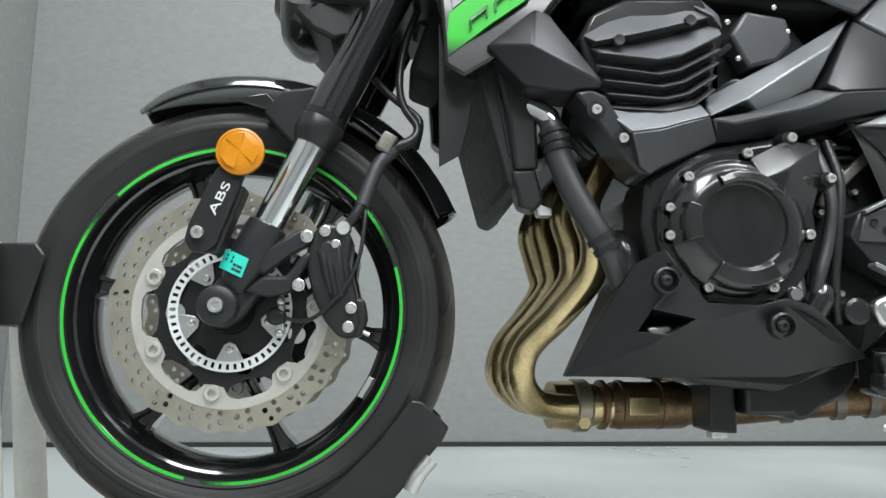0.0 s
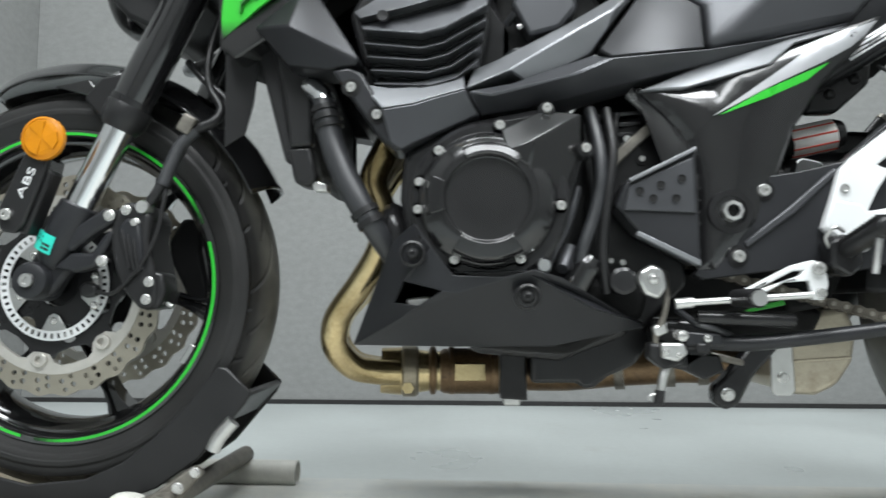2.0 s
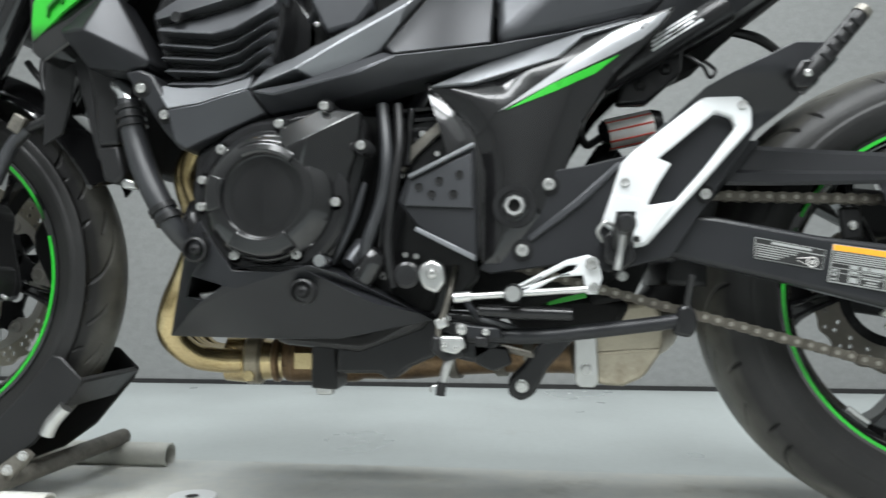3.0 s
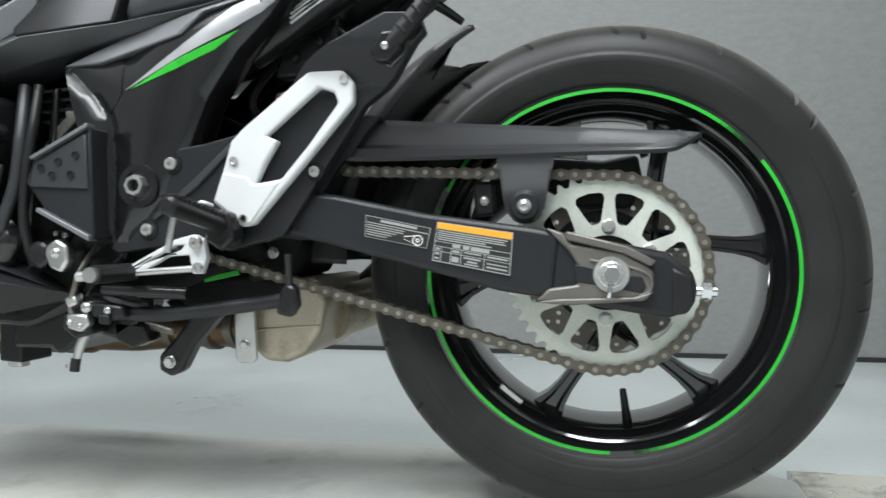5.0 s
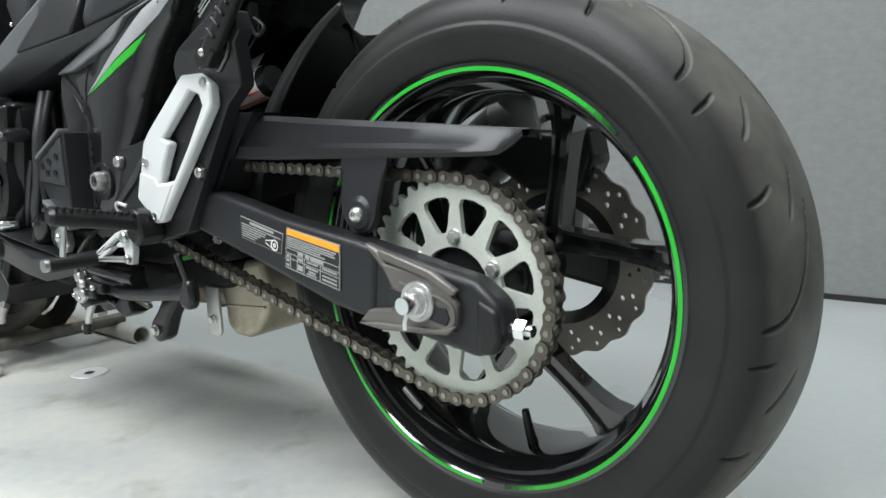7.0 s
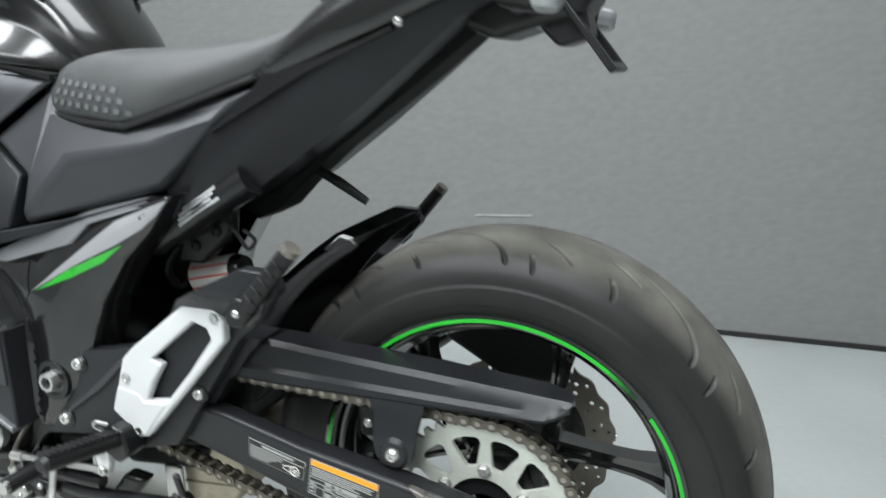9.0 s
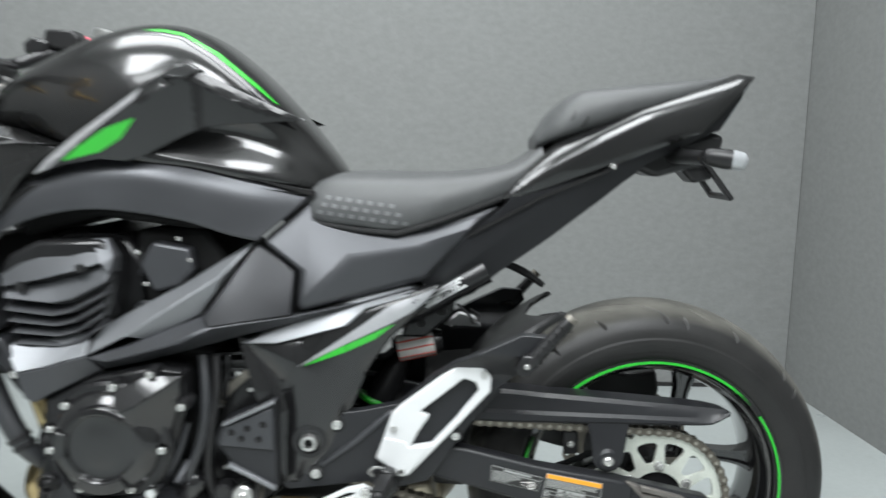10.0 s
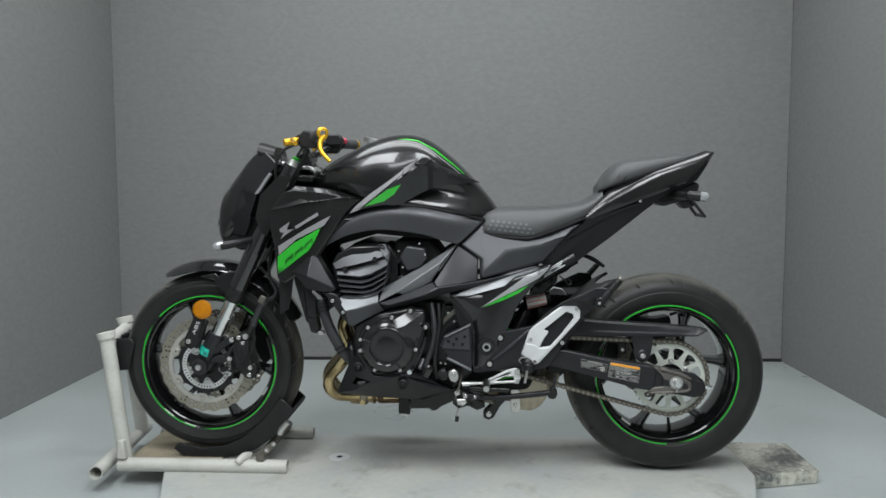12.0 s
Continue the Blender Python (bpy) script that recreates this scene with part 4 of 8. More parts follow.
refl = part("reflector", lathe([(0.0, -0.1535), (0.022, -0.1530), (0.0255, -0.1515), (0.0258, -0.147), (0.0, -0.147)], 0.024, 0.519, 48), ORANGE, blade, "round amber reflector")
part("reflector_rim", lathe([(0.0256, -0.1525), (0.0285, -0.1515), (0.0288, -0.1455), (0.0256, -0.1455)], 0.024, 0.519, 48, closed=True), ORANGE, blade)
for k in range(6):
    # six wedges of the moulded lens, each leaning its own way
    a0, a1 = radians(60 * k + 18), radians(60 * k + 78)
    tilt = 0.0012 * (-1) ** k
    part("facet", panel([(0.024, 0.519), (0.024 + 0.0225 * math.cos(a0), 0.519 + 0.0225 * math.sin(a0)), (0.024 + 0.0228 * math.cos((a0 + a1) / 2), 0.519 + 0.0228 * math.sin((a0 + a1) / 2)), (0.024 + 0.0225 * math.cos(a1), 0.519 + 0.0225 * math.sin(a1))],
                        lambda x, z, t=tilt, m=(a0 + a1) / 2: -0.1540 + t * ((x - 0.024) * math.cos(m) + (z - 0.519) * math.sin(m)) / 0.0225, -0.1515, 0.008), ORANGE, refl, angle=10)
cu = bpy.data.curves.new("letters", "FONT")
cu.body, cu.size, cu.extrude, cu.align_x, cu.align_y = "ABS", 0.022, 0.0006, "CENTER", "CENTER"
tmp = bpy.data.objects.new("letters", cu)
scene.collection.objects.link(tmp)
bpy.context.view_layer.update()
me = bpy.data.meshes.new_from_object(tmp.evaluated_get(bpy.context.evaluated_depsgraph_get()))
bpy.data.objects.remove(tmp)
bm = bmesh.new()
bm.from_mesh(me)
bm.transform(pose(0.002, -0.1458, 0.462, 90, 0, 0) @ Matrix.Rotation(radians(66), 4, "Z") @ Matrix.Diagonal((1.15, 0.66, 1, 1)))
part("letters", bm, SILVER, blade, "silver letters")

# clamps, headlamp cowl, bars
for z, w in ((0.765, 0.026), (0.925, 0.022)):
    bm = slab([(fork_x(z) - 0.035, z - w / 2), (fork_x(z) + 0.075, z - w / 2 - 0.012), (fork_x(z) + 0.082, z + w / 2 - 0.012), (fork_x(z) - 0.030, z + w / 2)], -0.112, 0.112)
    part("fork_clamp", bm, ENGINE, bike, "black cast fork clamp", bevel=0.006)
for sy in (-1, 1):
    top = part("fork_cap", tube([(fork_x(0.955), sy * 0.106, 0.955), (fork_x(0.972), sy * 0.106, 0.972)], [0.024, 0.020], 24, straight=True), ALU, bike, "silver fork cap")
    part("preload_ring", tube([(fork_x(0.972), sy * 0.106, 0.972), (fork_x(0.980), sy * 0.106, 0.980)], [0.011, 0.011], 20, straight=True), GREENP, top, "green preload ring")
part("steering_stem", rod((0.245, 0, 0.74), (0.330, 0, 0.93), 0.034), ENGINE, bike)
part("head_pipe", slab([(0.225, 0.66), (0.265, 0.645), (0.300, 0.70), (0.345, 0.74), (0.43, 0.80), (0.40, 0.88), (0.33, 0.905), (0.30, 0.89)], -0.060, 0.060), DARK, bike, bevel=0.01)

cowl_st = [
    (0.046, [(0.0, 0.815), (0.030, 0.812), (0.052, 0.795), (0.058, 0.770), (0.050, 0.745), (0.028, 0.728), (0.0, 0.724)]),
    (0.062, [(0.0, 0.868), (0.060, 0.858), (0.094, 0.825), (0.104, 0.780), (0.094, 0.740), (0.052, 0.714), (0.0, 0.708)]),
    (0.088, [(0.0, 0.912), (0.072, 0.900), (0.114, 0.862), (0.126, 0.805), (0.116, 0.755), (0.064, 0.722), (0.0, 0.714)]),
    (0.118, [(0.0, 0.952), (0.072, 0.940), (0.118, 0.900), (0.130, 0.840), (0.118, 0.785), (0.068, 0.745), (0.0, 0.735)]),
    (0.155, [(0.0, 0.990), (0.066, 0.976), (0.112, 0.930), (0.122, 0.880), (0.106, 0.830), (0.066, 0.795), (0.0, 0.785)]),
    (0.200, [(0.0, 1.018), (0.058, 1.000), (0.100, 0.955), (0.108, 0.920), (0.092, 0.882), (0.058, 0.852), (0.0, 0.842)]),
    (0.248, [(0.0, 0.988), (0.050, 0.975), (0.085, 0.955), (0.090, 0.935), (0.076, 0.918), (0.048, 0.908), (0.0, 0.905)]),
]
bm = hull([(x, [(y * 0.78, z - (0.010 if 0.08 < x < 0.13 else 0.0)) for y, z in row]) for x, row in cowl_st], 36, 56)
cowl_tree = tree_of(bm)
cowl = part("headlamp_cowl", bm, METALBLACK, bike, "black headlamp cowl with smoked screen")
part("cowl_chin", slab([(0.066, 0.752), (0.074, 0.730), (0.096, 0.708), (0.126, 0.694), (0.150, 0.700), (0.196, 0.742), (0.190, 0.800), (0.080, 0.800)], -0.082, 0.082), PLASTIC, cowl, "angular black plastic chin", bevel=0.006)
part("screen", drape(cowl_tree, [(0.084, 0.895), (0.116, 0.938), (0.155, 0.975), (0.195, 1.002), (0.176, 0.962), (0.140, 0.925), (0.108, 0.885)], 0.004), SMOKE, cowl, "smoked instrument screen")
bm = lathe([(0, -0.012), (0.05, -0.010), (0.066, 0.0), (0.068, 0.012), (0, 0.012)], 0, 0, 40)
bm.transform(pose(0.050, 0.0, 0.785, 0, 0, -90) @ pose(0, 0, 0, -18, 0, 0) @ Matrix.Diagonal((0.62, 1, 0.50, 1)))
part("headlamp", bm, SMOKE, cowl, "dark headlamp lens")
COWLSIDE = {"a": (0.066, 0.060, 0.835), "b": (0.096, 0.082, 0.880), "c": (0.172, 0.082, 0.985), "d": (0.208, 0.078, 1.002), "e": (0.256, 0.116, 0.962), "f": (0.236, 0.128, 0.928), "g": (0.194, 0.138, 0.862), "h": (0.174, 0.134, 0.806), "i": (0.164, 0.120, 0.768), "j": (0.146, 0.102, 0.740), "k": (0.084, 0.078, 0.750), "l": (0.072, 0.078, 0.795), "m": (0.150, 0.130, 0.892), "n": (0.122, 0.124, 0.805), "o": (0.160, 0.118, 0.838)}
for sy in (-1, 1):
    side = part("cowl_side", facets({n: (x, sy * y, z) for n, (x, y, z) in COWLSIDE.items()}, "abmnl bcdem mefg mgo gho onm nohij lnjk", sy * 0.050), TAILGLOSS, cowl, "angular gloss black cowl side", bevel=0.004, segments=3)
    part("fork_shield", slab([(0.190, 0.800), (0.206, 0.866), (0.264, 0.926), (0.302, 0.924), (0.268, 0.850), (0.246, 0.786), (0.222, 0.742), (0.206, 0.752)], sy * 0.1345, sy * 0.1330), DARK, cowl)
    part("cowl_flash", slab([(0.236, 0.934), (0.190, 0.868), (0.204, 0.872), (0.242, 0.928)], sy * 0.1405, sy * 0.120), DECALGREY, cowl, "grey flash on the cowl", bevel=0.001)
    sig = part("turn_signal", tube([(0.185, sy * 0.10, 0.735), (0.150, sy * 0.14, 0.726), (0.112, sy * 0.165, 0.718), (0.084, sy * 0.172, 0.714)], [0.010, 0.010, 0.013, 0.012], 16), PLASTIC, bike, "short black front turn signal")
    part("lens", tube([(0.100, sy * 0.166, 0.717), (0.084, sy * 0.172, 0.714), (0.074, sy * 0.174, 0.712)], [0.0145, 0.0140, 0.0085], 20), LENS, sig, "clear lens")
part("meter", hull([(0.185, [(0, 1.03), (0.06, 1.025), (0.085, 1.0), (0.06, 0.975), (0, 0.97)]), (0.235, [(0, 1.015), (0.055, 1.01), (0.08, 0.985), (0.055, 0.96), (0, 0.955)])], 8, 40), PLASTIC, bike, "black instrument housing")
part("bar_clamp", slab([(0.285, 0.945), (0.330, 0.940), (0.345, 0.985), (0.330, 1.000), (0.300, 0.998)], -0.055, 0.055), ENGINE, bike, bevel=0.006)
bar = part("handlebar", tube([(0.424, -0.262, 1.040), (0.404, -0.215, 1.040), (0.362, -0.140, 1.024), (0.320, -0.070, 0.994), (0.316, 0, 0.992), (0.320, 0.070, 0.994), (0.362, 0.140, 1.024), (0.404, 0.215, 1.040), (0.424, 0.262, 1.040)], 0.011, 16), ENGINE, bike, "black tapered handlebar")
for sy in (-1, 1):
    part("grip", tube([(0.392, sy * 0.188, 1.038), (0.395, sy * 0.194, 1.038), (0.424, sy * 0.260, 1.040), (0.426, sy * 0.265, 1.040)], [0.020, 0.0165, 0.0165, 0.018], 20, straight=True), SEAT, bar, "black rubber grip")
    part("bar_end", tube([(0.426, sy * 0.266, 1.040), (0.431, sy * 0.281, 1.040), (0.432, sy * 0.284, 1.040)], [0.0165, 0.0165, 0.012], 24, straight=True), GOLD, bar, "gold bar-end weight")
    part("end_bolt", tube([(0.432, sy * 0.284, 1.040), (0.433, sy * 0.2875, 1.040)], [0.0085, 0.007], 16, straight=True), CHROME, bar)
    part("switch_box", slab([(0.340, 1.005), (0.388, 1.004), (0.400, 1.026), (0.392, 1.054), (0.354, 1.058), (0.336, 1.036)], sy * 0.186, sy * 0.145), PLASTIC, bar, "black switch box", bevel=0.007)
    part("lever_perch", slab([(0.318, 1.018), (0.356, 1.020), (0.362, 1.044), (0.330, 1.050), (0.314, 1.038)], sy * 0.140, sy * 0.112), ENGINE, bar, bevel=0.006)
    lever = part("lever", tube([(0.330, sy * 0.140, 1.032), (0.316, sy * 0.172, 1.028), (0.334, sy * 0.225, 1.020), (0.350, sy * 0.268, 1.012)], [0.007, 0.0078, 0.0075, 0.0062], 14), GOLD, bar, "gold adjustable lever")
    part("adjuster", rod((0.330, sy * 0.180, 1.024), (0.300, sy * 0.199, 1.019), 0.011), GOLD, lever, "gold adjuster knob")
guard = part("lever_guard", tube([(0.438, -0.281, 1.032), (0.425, -0.286, 1.014), (0.430, -0.296, 0.988), (0.454, -0.303, 0.960)], [0.008, 0.0075, 0.0065, 0.005], 14), GOLD, bar, "gold folding lever seen end on")
part("master_cylinder", slab([(0.340, 1.030), (0.406, 1.030), (0.412, 1.050), (0.400, 1.066), (0.350, 1.066)], 0.125, 0.168), PLASTIC, bar, "black brake master cylinder", bevel=0.005)
part("kill_switch", slab([(0.390, 1.044), (0.412, 1.036), (0.418, 1.052), (0.398, 1.062)], 0.172, 0.195), MAGENTA, bar, "red kill switch", bevel=0.003)
part("ignition", rod((0.345, 0.0, 0.930), (0.362, 0.0, 0.958), 0.020), ALU, bike, "silver ignition barrel")
part("cable_bundle", tube([(0.36, -0.145, 1.00), (0.33, -0.12, 0.96), (0.30, -0.11, 0.90), (0.29, -0.09, 0.82), (0.32, -0.07, 0.74)], 0.0065, 12), PLASTIC, bike)
part("clutch_cable", tube([(0.335, -0.13, 1.022), (0.28, -0.13, 1.00), (0.25, -0.12, 0.94), (0.27, -0.11, 0.84), (0.33, -0.10, 0.74)], 0.0042, 12), PLASTIC, bike)
part("bar_riser", slab([(0.262, 0.958), (0.292, 0.944), (0.350, 0.942), (0.368, 0.930), (0.372, 0.940), (0.352, 0.954), (0.292, 0.956), (0.266, 0.970)], -0.100, 0.100), ALU, bike, "silver upper clamp", bevel=0.003)
part("brake_lever", tube([(0.305, 0.20, 0.995), (0.340, 0.205, 1.008), (0.376, 0.21, 1.021)], [0.0065, 0.0075, 0.0055], 12), ALU, bar, "silver brake lever")

# ---- engine, radiator, exhaust ----
block = part("engine_block", slab([(0.418, 0.560), (0.445, 0.690), (0.500, 0.728), (0.600, 0.722), (0.640, 0.660), (0.640, 0.560), (0.800, 0.540), (0.842, 0.470), (0.838, 0.340), (0.770, 0.265), (0.690, 0.235), (0.580, 0.245), (0.548, 0.300), (0.536, 0.380), (0.530, 0.480), (0.450, 0.530)], -0.128, 0.150), ENGINE, bike, "black four-cylinder engine block", bevel=0.012)
case = part("crankcase", slab([(0.500, 0.486), (0.560, 0.520), (0.660, 0.538), (0.708, 0.530), (0.712, 0.474), (0.692, 0.400), (0.668, 0.340), (0.640, 0.318), (0.560, 0.318), (0.510, 0.360), (0.496, 0.430)], -0.205, -0.120), ENGINE, bike, "black crankcase side", bevel=0.010)
part("generator_flange", lathe([(0.0, -0.222), (0.088, -0.222), (0.093, -0.217), (0.093, -0.19), (0.0, -0.19)], 0.602, 0.424, 64), ENGINE, case)
gen = part("generator_cover", lathe([(0.0, -0.2395), (0.030, -0.2388), (0.0455, -0.2370), (0.0480, -0.2378), (0.0495, -0.2425), (0.0565, -0.2425), (0.0640, -0.2395), (0.0770, -0.2285), (0.0800, -0.2225), (0.0810, -0.2080), (0.0, -0.2080)], 0.600, 0.425, 80), COVER, case, "round satin black generator cover")
for a0, a1, r1 in ((50, 118, 0.0640), (158, 196, 0.0700), (236, 304, 0.0720)):
    part("cover_rim", lathe([(0.0475, -0.2370), (0.0490, -0.2455), (0.0520, -0.2480), (r1 - 0.004, -0.2460), (r1, -0.2400), (r1 + 0.002, -0.2300)], 0.600, 0.425, 20, a0, a1, closed=True), COVER, gen, bevel=0.001)
part("cover_wedge", facets({"a": (0.622, -0.2440, 0.476), "b": (0.615, -0.2300, 0.505), "c": (0.664, -0.2200, 0.530), "d": (0.708, -0.2140, 0.527), "i": (0.653, -0.2480, 0.490), "e": (0.706, -0.2160, 0.484), "g": (0.684, -0.2180, 0.420), "f": (0.660, -0.2240, 0.395), "h": (0.646, -0.2440, 0.460)}, "abci cdi dehi egfh iha", -0.190), COVER, case, bevel=0.002)
for x, z, r in ((0.544, 0.482, 0.0065), (0.614, 0.511, 0.0065), (0.668, 0.531, 0.0062), (0.520, 0.414, 0.0060), (0.521, 0.446, 0.0056), (0.562, 0.356, 0.0060), (0.637, 0.357, 0.0064), (0.712, 0.484, 0.0060), (0.683, 0.418, 0.0062)):
    bolt(SOCKET, x, -0.226, z, r, case)
    part("bolt_boss", lathe([(0.0, -0.222), (0.0088, -0.222), (0.0105, -0.215), (0.0105, -0.19), (0, -0.19)], x, z, 18), ENGINE, case)
part("oil_plug", tube([(0.664, -0.200, 0.350), (0.664, -0.222, 0.350), (0.664, -0.226, 0.350)], [0.0095, 0.0095, 0.007], 20, straight=True), CHROME, case, "bright oil sensor plug")

# cylinder head end cover with its louvres
head = part("head_cover", slab([(0.430, 0.662), (0.447, 0.694), (0.490, 0.716), (0.586, 0.720), (0.602, 0.690), (0.604, 0.646), (0.594, 0.606), (0.570, 0.582), (0.476, 0.574), (0.446, 0.604)], -0.186, -0.120), ENGINE, bike, "ribbed black cylinder head cover", bevel=0.006)
# Plate, corner and louvres carry the reflected brightness as paler colour.
part("head_plate", facets({"a": (0.436, -0.186, 0.664), "b": (0.450, -0.176, 0.694), "c": (0.490, -0.172, 0.714), "d": (0.566, -0.172, 0.718), "e": (0.592, -0.196, 0.690), "f": (0.560, -0.206, 0.678), "g": (0.500, -0.206, 0.662), "h": (0.446, -0.204, 0.650)}, "abgh bcdfg def", -0.170), HEADP, head, "satin head plate with painted sheen in its grey", bevel=0.003)
part("head_cap", facets({"a": (0.566, -0.176, 0.720), "b": (0.590, -0.176, 0.722), "c": (0.605, -0.190, 0.696), "d": (0.603, -0.203, 0.672), "e": (0.590, -0.205, 0.688)}, "abce cde", -0.165), HEADP, head, "head corner with painted sheen in its grey", bevel=0.002)
part("head_lower", ribbon([(0.444, 0.648), (0.500, 0.656), (0.560, 0.672), (0.602, 0.686)], [(0.450, 0.634), (0.521, 0.628), (0.548, 0.634), (0.600, 0.662)], -0.190, -0.210, -0.170), HEADP, head, bevel=0.003)
for x, z in ((0.474, 0.652), (0.562, 0.680)):
    part("head_notch", lathe([(0.0, 0.0), (0.0065, -0.0005), (0.0075, 0.004)], x, z, 24, cy=-0.2075), PLASTIC, head)
for k in range(4):
    d = 0.0166 * k
    x0, x1 = 0.451 + 0.0045 * k, 0.598 - 0.003 * k
    upper = [(x0, 0.629 - d), (0.521 + 0.004 * k, 0.622 - d * 0.90), (0.547 + 0.005 * k, 0.628 - d * 0.86), (x1, 0.656 - d)]
    lower = [(x, z - 0.0125) for x, z in upper]
    part("louvre", ribbon(upper, lower, -0.186, -0.210, -0.165), HEADP, head, bevel=0.0015)
inj = part("throttle_cover", slab([(0.630, 0.682), (0.652, 0.716), (0.706, 0.708), (0.712, 0.676), (0.690, 0.650), (0.652, 0.640)], -0.165, -0.130), SATIN, bike, "dark grey throttle body cover", bevel=0.005)
part("throttle_body", slab([(0.610, 0.560), (0.612, 0.730), (0.720, 0.735), (0.760, 0.680), (0.700, 0.600)], -0.128, 0.128), DARK, bike, bevel=0.01)
for x, z in ((0.628, 0.700), (0.706, 0.690), (0.640, 0.652), (0.690, 0.722)):
    bolt(DOME, x, -0.163, z, 0.0042, inj)
for k, (x, z) in enumerate(((0.625, 0.665), (0.668, 0.632), (0.618, 0.610))):
    part("vacuum_hose", tube([(x, -0.14, z), (x + 0.02, -0.158, z + 0.012), (x + 0.045, -0.150, z - 0.004), (x + 0.06, -0.13, z + 0.01)], 0.0050, 10), HOSE, inj)

# small parts behind the generator
cpl = part("sprocket_cover", slab([(0.762, 0.450), (0.842, 0.486), (0.846, 0.352), (0.776, 0.390), (0.750, 0.422)], lambda x, z: -0.196 - 0.04 * (x - 0.75), -0.150), COWL, bike, "dark grey sprocket cover with dimples", bevel=0.003)
part("cover_face", slab([(0.766, 0.446), (0.838, 0.478), (0.841, 0.412), (0.758, 0.416)], lambda x, z: -0.1995 - 0.04 * (x - 0.75), -0.190), SATIN, cpl, bevel=0.002)
for x, z in ((0.777, 0.438), (0.801, 0.445), (0.825, 0.452), (0.792, 0.429), (0.818, 0.429)):
    part("dimple", lathe([(0.0, -0.0006), (0.0035, -0.0008), (0.0048, -0.0018)], x, z, 16, cy=-0.1995 - 0.04 * (x - 0.75)), DARK, cpl)
part("cover_edge", slab([(0.764, 0.452), (0.842, 0.490), (0.842, 0.485), (0.766, 0.448)], -0.206, -0.190), SPAR, cpl, bevel=0.001)
part("cover_edge", slab([(0.774, 0.391), (0.844, 0.357), (0.844, 0.350), (0.772, 0.386)], -0.206, -0.190), SPAR, cpl, bevel=0.001)
gear = part("gearbox_side", slab([(0.700, 0.345), (0.744, 0.440), (0.752, 0.530), (0.800, 0.540), (0.842, 0.500), (0.846, 0.330), (0.790, 0.275), (0.720, 0.285)], -0.140, -0.120), ENGINE, bike, bevel=0.006)
for x, z, r in ((0.746, 0.460, 0.0046), (0.774, 0.512, 0.0054), (0.792, 0.487, 0.0044), (0.752, 0.360, 0.0042), (0.766, 0.358, 0.0046), (0.724, 0.333, 0.0060), (0.758, 0.300, 0.0046)):
    part("bolt_boss", lathe([(0.0, -0.143), (0.0070, -0.143), (0.0090, -0.136), (0.0095, -0.130), (0, -0.130)], x, z, 18), ENGINE, gear)
    bolt(SOCKET, x, -0.145, z, r, gear)
part("starter", tube([(0.700, -0.180, 0.322), (0.718, -0.182, 0.352), (0.726, -0.184, 0.362)], [0.017, 0.017, 0.011], 20), COVER, gear)
part("oil_fitting", lathe([(0.0, -0.186), (0.012, -0.188), (0.016, -0.186), (0.017, -0.165), (0, -0.165)], 0.760, 0.334, 24), ENGINE, gear)
part("harness", tube([(0.725, -0.165, 0.545), (0.735, -0.185, 0.480), (0.728, -0.188, 0.420), (0.712, -0.190, 0.372), (0.708, -0.184, 0.345)], 0.0075, 12), HOSE, gear)
part("harness", tube([(0.745, -0.165, 0.545), (0.750, -0.182, 0.490), (0.742, -0.186, 0.430), (0.736, -0.182, 0.370), (0.742, -0.172, 0.320)], 0.0060, 12), PLASTIC, gear)
part("shift_stay", slab([(0.740, 0.470), (0.752, 0.490), (0.808, 0.540), (0.818, 0.532), (0.764, 0.482), (0.750, 0.462)], -0.152, -0.142), GRIME, gear, "dull olive steel stay", bevel=0.002)
part("polished_edge", tube([(0.708, -0.186, 0.446), (0.700, -0.188, 0.418), (0.690, -0.188, 0.392), (0.668, -0.186, 0.348)], [0.0035, 0.0055, 0.0060, 0.0050], 12), SATIN, gear, "worn polished casting edge")
part("pressure_switch", tube([(0.700, -0.160, 0.372), (0.692, -0.176, 0.356), (0.688, -0.184, 0.348)], [0.0105, 0.0105, 0.0075], 18, straight=True), HEADP, gear, "grey switch body")
part("casting_rib", slab([(0.716, 0.540), (0.726, 0.540), (0.732, 0.440), (0.722, 0.360), (0.714, 0.362), (0.722, 0.440)], -0.158, -0.130), COVER, gear, bevel=0.003)
part("casting_rib", slab([(0.756, 0.545), (0.764, 0.545), (0.758, 0.470), (0.748, 0.470)], -0.156, -0.130), COVER, gear, bevel=0.003)
for k in range(4):
    part("cooling_rib", slab([(0.735, 0.5440 - 0.013 * k), (0.792, 0.5480 - 0.013 * k), (0.792, 0.5430 - 0.013 * k), (0.735, 0.5390 - 0.013 * k)], -0.1475, -0.130), ENGINE, gear, bevel=0.001)

# radiator and its hose
rad = part("radiator", slab([(0.290, 0.700), (0.334, 0.700), (0.376, 0.596), (0.374, 0.486), (0.362, 0.478), (0.346, 0.484), (0.314, 0.600)], -0.160, 0.165), CORE, bike, "black radiator between fork and engine", bevel=0.004)
part("radiator_tank", slab([(0.312, 0.690), (0.336, 0.690), (0.380, 0.600), (0.383, 0.502), (0.354, 0.500), (0.346, 0.565)], -0.172, -0.150), PLASTIC, rad, bevel=0.005)
part("radiator_tank", slab([(0.283, 0.740), (0.318, 0.740), (0.378, 0.600), (0.381, 0.490), (0.356, 0.490), (0.324, 0.600)], 0.160, 0.180), PLASTIC, rad, bevel=0.005)
